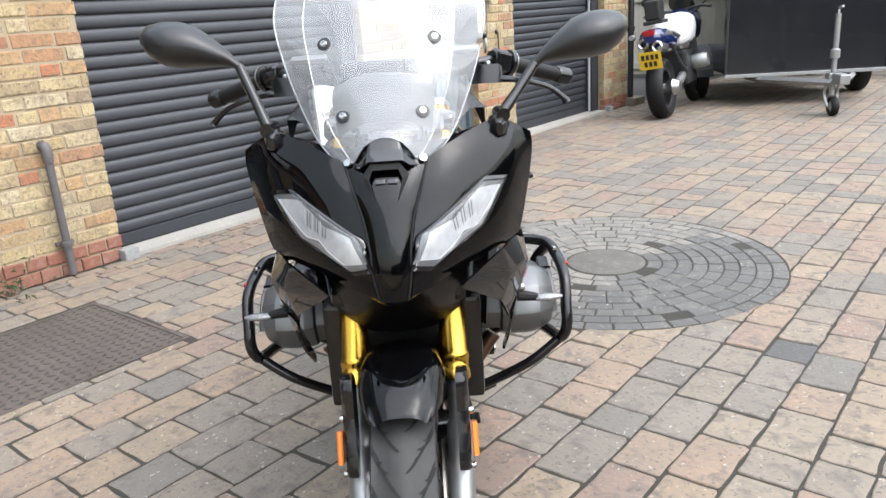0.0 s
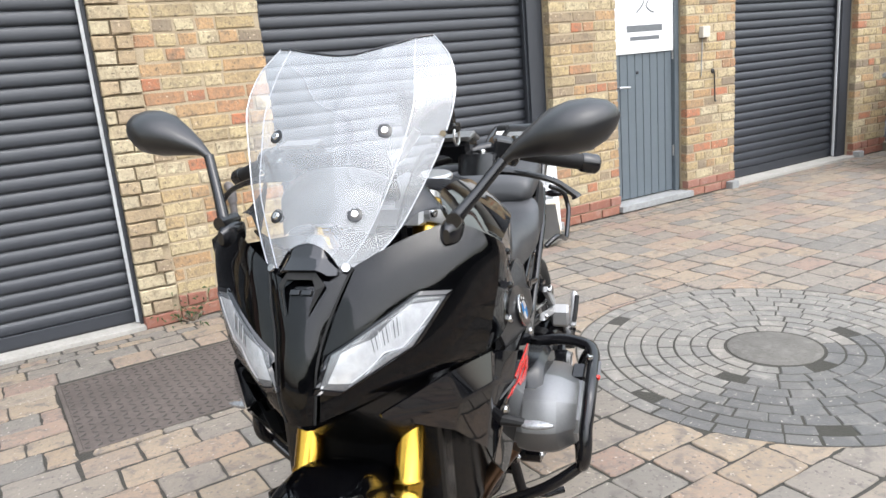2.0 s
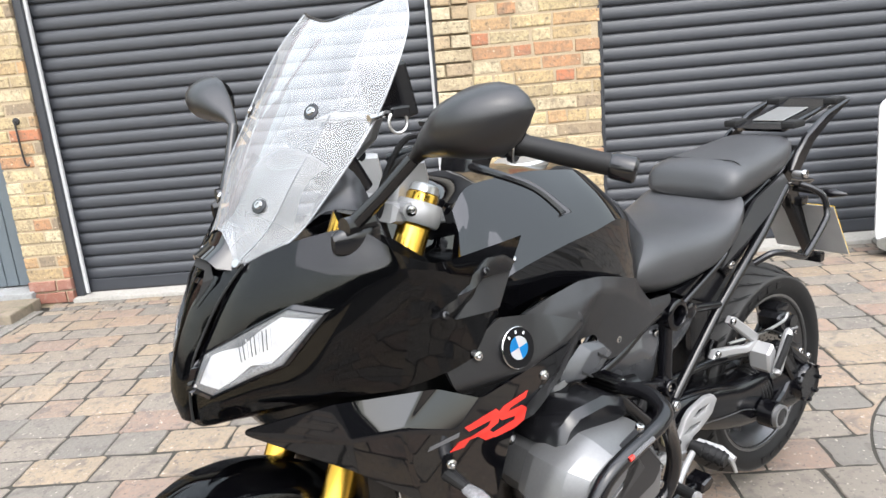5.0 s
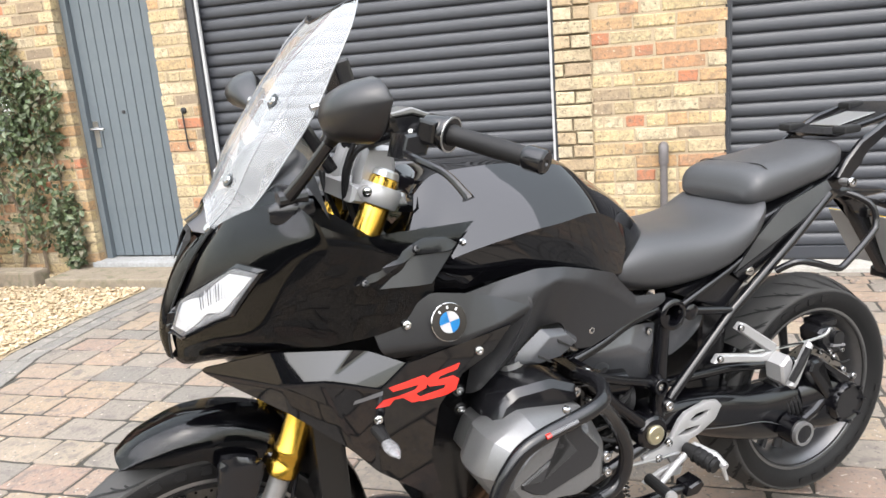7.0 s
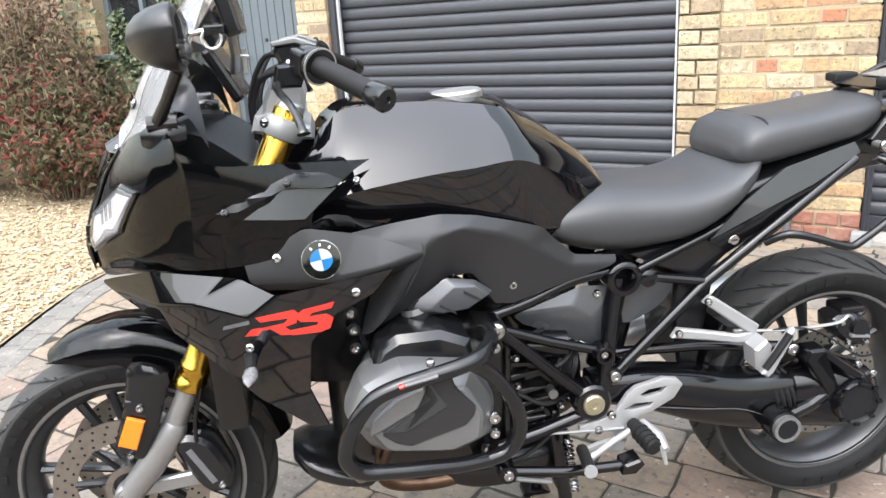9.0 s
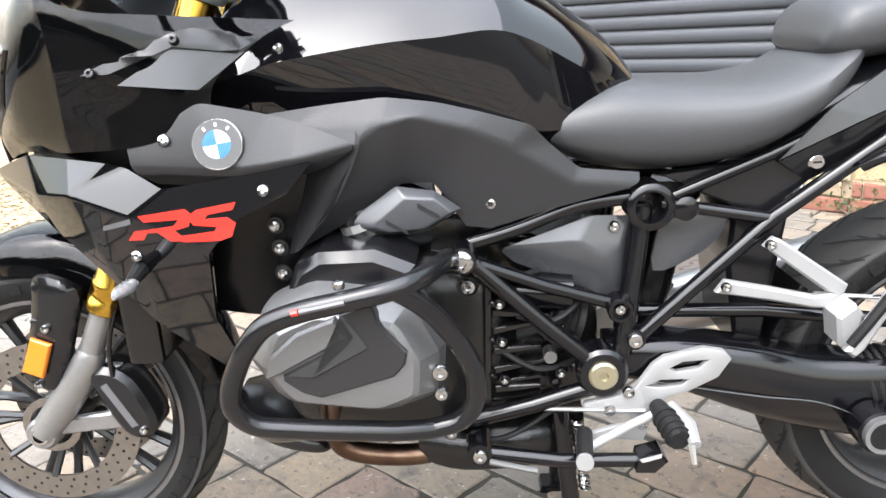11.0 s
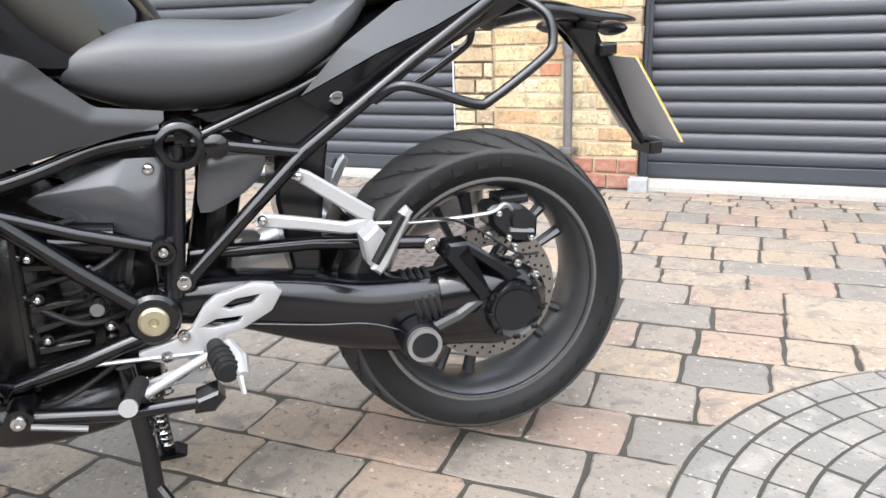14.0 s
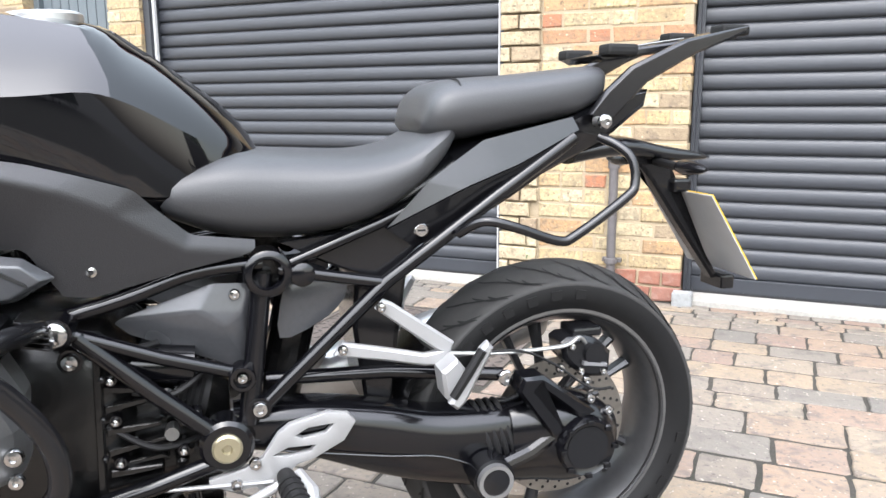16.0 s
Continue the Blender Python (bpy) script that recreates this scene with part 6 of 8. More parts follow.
part("tail_lamp", box(-1.605, -1.592, -0.05, 0.05, 0.965, 0.995, 0.004), "lens", bike, "red tail lamp")
rk = part("luggage_rack", prism([(-1.50, 1.062), (-1.545, 1.072), (-1.67, 1.09), (-1.79, 1.112), (-1.805, 1.118), (-1.795, 1.098), (-1.67, 1.074), (-1.52, 1.052)], -0.075, 0.075, 0.004), "satin", bike, "satin black luggage rack", angle=30)
part("rack_plate", prism([(-1.56, 1.0765), (-1.70, 1.0975), (-1.70, 1.0995), (-1.56, 1.0785)], -0.045, 0.045, 0.0008), "alloy", rk, "bright alloy rack plate")
for s in (-1, 1):
    for x, z in ((-1.54, 1.074), (-1.77, 1.112)):
        part("rack_pad", box(x - 0.03, x + 0.03, s * 0.085 - 0.02, s * 0.085 + 0.02, z - 0.012, z + 0.008, 0.006), "rubber", rk)
part("rear_mudguard", smooth_rings([(-1.48, 0.05, 0.865, 0.905), (-1.58, 0.055, 0.878, 0.918), (-1.68, 0.05, 0.866, 0.898), (-1.76, 0.04, 0.866, 0.884), (-1.79, 0.02, 0.868, 0.876)]), "satin", bike, smooth=True)
part("plate_arm", prism([(-1.60, 0.885), (-1.70, 0.872), (-1.712, 0.80), (-1.830, 0.625), (-1.815, 0.62), (-1.688, 0.79), (-1.650, 0.845)], -0.014, 0.022, 0.006), "satin", bike, angle=40)
part("plate_lamp", box(-1.742, -1.702, -0.035, 0.035, 0.805, 0.832, 0.006), "satin", bike)
npl = tagged(new("number_plate"))
npl.parent = bike
npl.matrix_local = Matrix.Translation((-1.790, 0, 0.722)) @ Matrix.Rotation(radians(33.5), 4, "Y")
part("plate", box(0.0, 0.0025, -0.114, 0.114, -0.102, 0.102, 0.001), "plate_back", npl, "grey back of the number plate")
part("plate_face", box(-0.0022, -0.0002, -0.1145, 0.1145, -0.1025, 0.1025), "yellow", npl, "yellow number plate face")
for z in (0.045, -0.045):
    for k in range(4):
        part("plate_bar", box(-0.0036, -0.0024, (k - 1.5) * 0.05 - 0.018, (k - 1.5) * 0.05 + 0.018, z - 0.032, z + 0.032), "plate_black", npl)
part("rear_reflector", box(-1.855, -1.825, -0.038, 0.038, 0.600, 0.630, 0.005), "satin", bike)
part("hugger", net([[(RX + r * math.cos(radians(a)), y, RZ + r * math.sin(radians(a))) for y, r in ((-0.085, 0.320), (-0.07, 0.335), (0, 0.338), (0.07, 0.335), (0.085, 0.320))] for a in (-5, 15, 35)], 4, 0.003), "satin", bike, smooth=True)

# frame
for s in (1, -1):
    part("frame_tube", bar((-0.60, 0.17, 0.675), (-0.70, 0.165, 0.700), (-0.80, 0.15, 0.730), (-0.90, 0.135, 0.735), r=0.0125, sides=12, side=s, smooth=True), "frame_black", bike, smooth=True)
    part("frame_tube", bar((-0.63, 0.178, 0.655), (-0.745, 0.165, 0.605), (-0.863, 0.150, 0.562), r=0.011, sides=12, side=s), "frame_black", bike, smooth=True)
    part("frame_tube", bar((-0.635, 0.178, 0.650), (-0.735, 0.172, 0.550), (-0.825, 0.165, 0.465), r=0.014, sides=12, side=s), "frame_black", bike, smooth=True)
    part("frame_tube", bar((-0.90, 0.135, 0.72), (-0.885, 0.14, 0.60), (-0.868, 0.15, 0.48), r=0.017, sides=12, side=s), "frame_black", bike, smooth=True)
    part("frame_tube", bar((-0.62, 0.175, 0.380), (-0.72, 0.17, 0.400), (-0.83, 0.165, 0.430), r=0.014, sides=12, side=s), "frame_black", bike, smooth=True)
    part("frame_ring", lathe(bmesh.new(), [(0.024, -0.06), (0.036, -0.06), (0.037, 0.0), (0.032, 0.004), (0.025, 0.004), (0.023, 0.0)], 28, Matrix.Translation((-0.909, 0.160 * s, 0.722)) @ (SIDE if s > 0 else SIDE @ Matrix.Rotation(radians(180), 4, "X")), loop=True), "frame_black", bike, angle=40)
    part("ring_plug", lathe(bmesh.new(), [(0.0, -0.045), (0.025, -0.045), (0.025, -0.05), (0.0, -0.05)], 20, Matrix.Translation((-0.909, 0.160 * s, 0.722)) @ (SIDE if s > 0 else SIDE @ Matrix.Rotation(radians(180), 4, "X"))), "engine_black", bike)
    part("frame_node", lathe(bmesh.new(), [(0.0, -0.03), (0.017, -0.03), (0.019, 0.0), (0.012, 0.004), (0.0, 0.004)], 20, Matrix.Translation((-0.962, 0.160 * s, 0.717)) @ (SIDE if s > 0 else SIDE @ Matrix.Rotation(radians(180), 4, "X"))), "frame_black", bike, angle=40)
    part("frame_node", lathe(bmesh.new(), [(0.0, -0.03), (0.019, -0.03), (0.021, 0.010), (0.019, 0.013), (0.014, 0.013), (0.013, 0.002), (0.0, 0.002)], 20, Matrix.Translation((-0.862, 0.163 * s, 0.561)) @ (SIDE if s > 0 else SIDE @ Matrix.Rotation(radians(180), 4, "X"))), "frame_black", bike, angle=40)
    bolt_head(bike, (-0.862, 0.167 * s, 0.561), (0, s, 0), 0.009)
    pv = part("pivot_housing", lathe(bmesh.new(), [(0.0, -0.05), (0.040, -0.05), (0.042, 0.0), (0.036, 0.006), (0.0, 0.006)], 30, Matrix.Translation((-0.833, 0.176 * s, 0.455)) @ (SIDE if s > 0 else SIDE @ Matrix.Rotation(radians(180), 4, "X"))), "frame_black", bike, angle=40)
    part("pivot_nut", lathe(bmesh.new(), [(0.0, 0.004), (0.0235, 0.004), (0.0235, 0.010), (0.020, 0.013), (0.008, 0.013), (0.006, 0.009), (0.0, 0.009)], 26, Matrix.Translation((-0.833, 0.177 * s, 0.455)) @ (SIDE if s > 0 else SIDE @ Matrix.Rotation(radians(180), 4, "X"))), "brass", pv, "pale brass pivot nut", angle=40)
    for p, r in (((-0.618, 0.232, 0.672), 0.017), ((-0.624, 0.182, 0.616), 0.013), ((-0.886, 0.170, 0.507), 0.013), ((-0.624, 0.192, 0.352), 0.012), ((-0.600, 0.185, 0.385), 0.011), ((-0.585, 0.185, 0.362), 0.010)):
        bolt_head(bike, (p[0], p[1] * s, p[2]), (0, s, 0), r)
        part("boss", bar((p[0], p[1] - 0.05, p[2]), (p[0], p[1] - 0.003, p[2]), r=r + 0.005, side=s), "frame_black", bike)
part("lock", lathe(bmesh.new(), [(0.0, -0.03), (0.012, -0.03), (0.013, 0.0), (0.010, 0.003), (0.0, 0.003)], 18, disc_at((-1.159, 0.140, 0.775), (0, 1, 0))), "chrome", bike, "seat lock barrel", angle=40)
part("key_slot", box(-1.1655, -1.1525, 0.1428, 0.1436, 0.7735, 0.7765), "recess_shade", bike)

# engine
eng = part("engine_block", smooth_rings([(-0.28, 0.10, 0.40, 0.60), (-0.33, 0.15, 0.34, 0.64), (-0.45, 0.16, 0.31, 0.66), (-0.58, 0.155, 0.31, 0.67), (-0.66, 0.15, 0.33, 0.66), (-0.70, 0.12, 0.35, 0.62)], n=20, power=4), "engine_black", bike, "black cast flat-twin engine", angle=50)
part("gearbox", smooth_rings([(-0.64, 0.11, 0.36, 0.60), (-0.72, 0.12, 0.36, 0.58), (-0.80, 0.11, 0.38, 0.56), (-0.84, 0.08, 0.40, 0.53)], n=18, power=4), "engine_black", bike, angle=50)
rnd = random.Random(17)
for s in (1, -1):
    for k in range(7):
        z = 0.395 + 0.03 * k
        part("casting_rib", prism([(-0.655, z), (-0.735 - 0.01 * (k % 2), z + 0.012), (-0.735, z + 0.020), (-0.655, z + 0.008)], 0.115, 0.150 - 0.004 * k, 0.003, s), "engine_black", bike)
    part("casting_flange", prism([(-0.640, 0.36), (-0.652, 0.36), (-0.662, 0.60), (-0.650, 0.61)], 0.10, 0.163, 0.003, s), "engine_black", bike)
    for z in np.linspace(0.39, 0.58, 4):
        bolt_head(bike, (-0.652 - (z - 0.36) * 0.04, 0.165 * s, z), (0, s, 0), 0.005, material="satin")
    for k in range(9):
        x, z = -0.69 - 0.11 * rnd.random(), 0.40 + 0.17 * rnd.random()
        part("casting_boss", lathe(bmesh.new(), [(0.0, -0.03), (0.011, -0.03), (0.010, 0.01), (0.005, 0.014), (0.0, 0.014)], 10, disc_at((x, 0.128 * s, z), (0, s, 0))), "engine_black", bike)
    for x0, z0, x1, z1 in ((-0.66, 0.50, -0.80, 0.46), (-0.70, 0.55, -0.82, 0.58), (-0.60, 0.66, -0.74, 0.62), (-0.58, 0.34, -0.76, 0.37)):
        part("cable", bar((x0, 0.15, z0), ((x0 + x1) / 2, 0.16, (z0 + z1) / 2 - 0.02), (x1, 0.13, z1), r=0.005, sides=7, smooth=True, side=s), "rubber", bike, smooth=True)
    part("rubber_boot", lathe(bmesh.new(), [(0.045, 0.0), (0.05, 0.006), (0.043, 0.012), (0.05, 0.018), (0.043, 0.024), (0.05, 0.03), (0.043, 0.036), (0.048, 0.045)], 20, disc_at((-0.765, 0.098 * s, 0.535), (-0.95, 0, -0.25))), "rubber", bike, smooth=True)
    # cylinder and head
    cyl = tagged(new("cylinder"))
    cyl.parent = bike
    cyl["label"] = "grey cast boxer cylinder head with dark rocker cover"
    HO = [(-0.309, 0.584), (-0.341, 0.650), (-0.415, 0.680), (-0.554, 0.657), (-0.592, 0.580), (-0.585, 0.513), (-0.517, 0.488), (-0.354, 0.512)]
    cx, cz = -0.455, 0.582
    pts = []
    for i in range(8):
        a, b, c = HO[i - 1], HO[i], HO[(i + 1) % 8]
        pts += [(b[0] + (a[0] - b[0]) * 0.16, b[1] + (a[1] - b[1]) * 0.16), (b[0] + (a[0] + c[0] - 2 * b[0]) * 0.035, b[1] + (a[1] + c[1] - 2 * b[1]) * 0.035), (b[0] + (c[0] - b[0]) * 0.16, b[1] + (c[1] - b[1]) * 0.16)]
    hr = []
    for y, k in ((0.15, 0.80), (0.235, 0.84), (0.24, 0.94), (0.262, 0.99), (0.30, 1.0), (0.318, 0.985), (0.335, 0.94), (0.368, 0.76), (0.374, 0.70), (0.376, 0.5)):
        hr.append([(cx + (x - cx) * k, y * s, cz + (z - cz) * k) for x, z in pts])
    part("head", ring_loft(bmesh.new(), hr), "head_grey", cyl, angle=14)
    part("rocker_cover_insert", prism([(-0.502, 0.671), (-0.509, 0.644), (-0.544, 0.600), (-0.540, 0.582), (-0.524, 0.565), (-0.424, 0.538), (-0.399, 0.547), (-0.376, 0.565), (-0.376, 0.574), (-0.469, 0.620), (-0.473, 0.628), (-0.459, 0.657)], 0.352, 0.3805, 0.003, s), "insert_grey", cyl, "dark rocker cover insert", angle=30)
    part("insert_step", prism([(-0.380, 0.574), (-0.417, 0.569), (-0.493, 0.609), (-0.468, 0.653), (-0.459, 0.657), (-0.474, 0.627), (-0.467, 0.618)], 0.378, 0.3835, 0.002, s), "insert_step", cyl, "mid grey step of the insert", angle=30)
    part("head_plate", prism([(-0.352, 0.570), (-0.360, 0.600), (-0.400, 0.634), (-0.440, 0.648), (-0.452, 0.652), (-0.470, 0.630), (-0.466, 0.623), (-0.376, 0.577)], 0.350, 0.3835, 0.004, s), "head_grey", cyl, angle=30)
    bolt_head(cyl, (-0.583, 0.345 * s, 0.552), (0, s, 0), 0.012)
    bolt_head(cyl, (-0.583, 0.345 * s, 0.520), (0, s, 0), 0.010)
    part("cam_housing", prism([(-0.37, 0.655), (-0.385, 0.695), (-0.42, 0.715), (-0.50, 0.715), (-0.555, 0.69), (-0.56, 0.655), (-0.46, 0.648)], 0.17, 0.30, 0.014, s), "satin", cyl, angle=40)
    part("intake_stub", bar((-0.48, 0.19, 0.70), (-0.46, 0.185, 0.755), (-0.45, 0.17, 0.80), r=0.03, sides=14, smooth=True, side=s), "satin", cyl, smooth=True)
    part("hose_clip", lathe(bmesh.new(), [(0.031, -0.006), (0.034, -0.006), (0.034, 0.006), (0.031, 0.006)], 18, disc_at((-0.47, 0.187 * s, 0.728), (0.3, 0, 1)), loop=True), "alloy", cyl)
    for k in range(5):
        part("cooling_fin", prism([(-0.575, 0.70 - 0.008 * k), (-0.615, 0.69 - 0.008 * k), (-0.615, 0.687 - 0.008 * k), (-0.575, 0.697 - 0.008 * k)], 0.17, 0.25, 0.0008, s), "engine_black", cyl)
    # crash bar
    cb = tagged(new("crash_bar"))
    cb.parent = bike
    cb["label"] = "black tubular engine crash bar"
    part("hoop", bar((-0.600, 0.20, 0.674), (-0.590, 0.31, 0.696), (-0.56, 0.375, 0.697), (-0.524, 0.396, 0.692), (-0.47, 0.402, 0.683), (-0.413, 0.405, 0.673), (-0.368, 0.405, 0.656), (-0.340, 0.403, 0.626), (-0.322, 0.400, 0.596), (-0.310, 0.400, 0.565), (-0.309, 0.396, 0.535), (-0.332, 0.388, 0.506), (-0.38, 0.38, 0.494), (-0.443, 0.37, 0.483), (-0.52, 0.352, 0.468), (-0.569, 0.335, 0.460), r=0.0145, sides=14, smooth=True, side=s), "satin", cb, smooth=True)
    part("hoop", bar((-0.535, 0.392, 0.693), (-0.560, 0.380, 0.672), (-0.586, 0.365, 0.640), (-0.615, 0.353, 0.592), (-0.630, 0.345, 0.548), (-0.628, 0.337, 0.500), (-0.605, 0.333, 0.470), (-0.565, 0.335, 0.460), r=0.0145, sides=14, smooth=True, side=s), "satin", cb, smooth=True)
    part("lower_stay", bar((-0.335, 0.388, 0.505), (-0.33, 0.30, 0.44), (-0.36, 0.16, 0.36), r=0.0125, sides=12, smooth=True, side=s), "satin", cb, smooth=True)
    part("stay", bar((-0.58, 0.333, 0.462), (-0.60, 0.24, 0.42), (-0.61, 0.19, 0.385), r=0.012, sides=12, smooth=True, side=s), "satin", cb, smooth=True)
    part("maker_tag", bar((-0.418, 0.419, 0.679), (-0.475, 0.416, 0.688), r=0.004, sides=6, side=s), "grey_decal", cb)
    part("maker_tag", bar((-0.408, 0.4185, 0.677), (-0.417, 0.4188, 0.679), r=0.0045, sides=6, side=s), "red_decal", cb)
    bolt_head(cb, (-0.466, 0.395 * s, 0.704), (0, 0.3 * s, 1), 0.008)
    # exhaust headers
    part("header_pipe", bar((-0.40, 0.22, 0.50), (-0.385, 0.16, 0.42), (-0.375, 0.11, 0.33), (-0.40, 0.10, 0.285), (-0.50, 0.09, 0.265), (-0.62, 0.06, 0.265), r=0.020, sides=16, smooth=True, side=s), "exhaust", bike, "heat stained exhaust header", smooth=True)
part("engine_spoiler", smooth_rings([(-0.185, 0.05, 0.33, 0.372), (-0.22, 0.095, 0.305, 0.365), (-0.28, 0.115, 0.285, 0.345), (-0.34, 0.11, 0.272, 0.32), (-0.36, 0.09, 0.275, 0.30)], n=18, power=3), "satin", bike, "black engine spoiler", angle=50)
part("silencer_box", smooth_rings([(-0.52, 0.10, 0.24, 0.32), (-0.6, 0.13, 0.225, 0.34), (-0.74, 0.12, 0.23, 0.34), (-0.82, 0.06, 0.25, 0.32)], n=16, power=3), "engine_black", bike, angle=50)
part("silencer", smooth_rings([(-0.85, 0.03, 0.33, 0.39), (-1.0, 0.05, 0.35, 0.46), (-1.3, 0.062, 0.40, 0.54), (-1.5, 0.06, 0.45, 0.59), (-1.53, 0.045, 0.47, 0.58)], n=18, side=-0.21), "alloy", bike, "brushed steel silencer", smooth=True)

for s in (1, -1):
    # ribbed gearbox face, starter cover and sensors behind the flange
    for z, x1, dz in ((0.560, -0.725, -0.006), (0.528, -0.740, 0.014), (0.492, -0.738, 0.006), (0.458, -0.745, 0.016), (0.424, -0.735, 0.004)):
        part("gearbox_rib", prism([(-0.660, z - 0.006), (-0.660, z + 0.006), (-0.690, z + dz * 0.4 + 0.005), (x1, z + dz + 0.003), (x1, z + dz - 0.003), (-0.690, z + dz * 0.4 - 0.006)], 0.09, 0.158, 0.002, s), "engine_black", bike, angle=40)
    part("starter_cover", bar((-0.70, 0.12, 0.585), (-0.79, 0.12, 0.575), r=0.032, sides=18, side=s), "frame_black", bike, angle=40)
    part("sensor", bar((-0.752, 0.13, 0.478), (-0.752, 0.158, 0.478), r=0.011, sides=10, side=s), "engine_grey", bike)
    part("sensor_plug", box(-0.782, -0.758, 0.145 * s - 0.008, 0.145 * s + 0.008, 0.500, 0.518, 0.003), "satin", bike)
    for q in ((-0.672, 0.575), (-0.674, 0.510), (-0.676, 0.442), (-0.768, 0.450), (-0.79, 0.508)):
        bolt_head(bike, (q[0], 0.163 * s, q[1]), (0, s, 0), 0.006)
        part("boss", bar((q[0], 0.12, q[1]), (q[0], 0.160, q[1]), r=0.009, side=s), "frame_black", bike)

# swingarm and final drive
part("swingarm", smooth_rings([(-0.845, 0.040, 0.430, 0.500), (-0.95, 0.046, 0.405, 0.500), (-1.08, 0.050, 0.352, 0.480), (-1.18, 0.052, 0.320, 0.456), (-1.27, 0.052, 0.300, 0.450), (-1.33, 0.05, 0.300, 0.450)], n=22, power=3, side=0.115), "frame_black", bike, "black shaft-drive swingarm", smooth=True)
part("swingarm_seam", bar((-0.92, 0.164, 0.43), (-1.08, 0.168, 0.40), (-1.18, 0.169, 0.385), (-1.25, 0.168, 0.355), r=0.0012, sides=6, smooth=True), "cover_grey", bike)
for k in range(4):
    part("bellows_fold", tube(bmesh.new(), [(-1.275 - 0.014 * k + 0.045 * math.sin(a) * 0.4, 0.115 + 0.051 * math.cos(a), 0.378 + 0.074 * math.sin(a)) for a in np.linspace(0, 2 * math.pi, 18, endpoint=False)], 0.0048, 8, 2, closed=True), "rubber", bike, smooth=True)
fd = part("final_drive", smooth_rings([(-1.315, 0.046, 0.305, 0.45), (-1.37, 0.058, 0.300, 0.462), (-1.43, 0.066, 0.292, 0.462), (-1.49, 0.060, 0.305, 0.445), (-1.525, 0.035, 0.335, 0.415)], n=22, power=2.6, side=0.125), "frame_black", bike, "black final drive housing", smooth=True)
part("drive_cover", lathe(bmesh.new(), [(0.0, 0.05), (0.040, 0.05), (0.050, 0.056), (0.054, 0.048), (0.056, 0.0), (0.0, 0.0)], 36, Matrix.Translation((-1.445, 0.15, 0.378)) @ SIDE), "frame_black", fd, angle=35)
part("drive_dish", lathe(bmesh.new(), [(0.0, 0.044), (0.036, 0.0465), (0.0395, 0.051), (0.0, 0.0505)], 30, Matrix.Translation((-1.445, 0.15, 0.378)) @ SIDE), "satin", fd, angle=30)
for k in range(8):
    a = radians(45 * k)
    part("cover_notch", box(-0.006, 0.006, -0.004, 0.004, 0.0, 0.01, 0.001, m=Matrix.Translation((-1.445 + 0.050 * math.cos(a), 0.20, 0.378 + 0.050 * math.sin(a))) @ SIDE), "frame_black", fd)
part("drive_bracket", prism([(-1.315, 0.492), (-1.325, 0.517), (-1.362, 0.517), (-1.465, 0.440), (-1.440, 0.428), (-1.365, 0.488), (-1.347, 0.489), (-1.410, 0.410), (-1.383, 0.400)], 0.140, 0.192, 0.006), "frame_black", fd, angle=30)
for r0, r1, mt in ((0.0, 0.024, "satin"), (0.024, 0.031, "fork_alloy")):
    part("link_cap", lathe(bmesh.new(), [(r0, 0.0), (r1, 0.0), (r1, 0.052), (r0, 0.052)] if r0 else [(0.0, 0.0), (r1, 0.0), (r1, 0.050), (0.0, 0.051)], 28, Matrix.Translation((-1.264, 0.172, 0.350)) @ SIDE, loop=bool(r0)), mt, bike, angle=40)
part("link_eye", lathe(bmesh.new(), [(0.0, 0.0), (0.037, 0.0), (0.037, 0.04), (0.0, 0.04)], 28, Matrix.Translation((-1.264, 0.172, 0.350)) @ SIDE), "frame_black", bike, angle=40)
part("link_web", bar((-1.264, 0.19, 0.355), (-1.34, 0.18, 0.375), (-1.395, 0.17, 0.40), r=0.014, sides=10), "frame_black", bike)
part("torque_link", bar((-0.90, 0.11, 0.535), (-1.10, 0.12, 0.53), (-1.302, 0.145, 0.512), r=0.012, sides=10), "frame_black", bike, smooth=True)
bolt_head(bike, (-1.302, 0.163, 0.511), (0, 1, 0), 0.014)
rc = part("rear_caliper", prism([(-1.428, 0.548), (-1.440, 0.556), (-1.479, 0.556), (-1.502, 0.548), (-1.530, 0.522), (-1.528, 0.485), (-1.515, 0.474), (-1.478, 0.477), (-1.450, 0.498), (-1.432, 0.518)], 0.050, 0.122, 0.009), "satin", bike, "black rear brake caliper", angle=35)
part("piston_cap", bar((-1.492, 0.11, 0.524), (-1.492, 0.130, 0.524), r=0.020, sides=18), "satin", rc)
part("caliper_bridge", box(-1.520, -1.460, 0.040, 0.100, 0.548, 0.566, 0.005), "satin", rc)
for q in ((-1.447, 0.541), (-1.512, 0.486), (-1.466, 0.492)):
    bolt_head(rc, (q[0], 0.123, q[1]), (0, 1, 0), 0.007)
part("caliper_mark", prism([(-1.468, 0.512), (-1.516, 0.504), (-1.516, 0.498), (-1.468, 0.505)], 0.1215, 0.1310, 0.0004), "grey_mark", rc)
part("brake_pipe", bar((-1.18, 0.12, 0.555), (-1.30, 0.135, 0.548), (-1.42, 0.135, 0.548), (-1.455, 0.13, 0.560), (-1.475, 0.12, 0.545), r=0.004, sides=8, smooth=True), "alloy", bike, smooth=True)
part("sensor_cable", bar((-1.18, 0.12, 0.54), (-1.32, 0.14, 0.552), (-1.40, 0.14, 0.52), (-1.47, 0.15, 0.47), (-1.52, 0.14, 0.46), r=0.0025, sides=6, smooth=True), "rubber", bike)
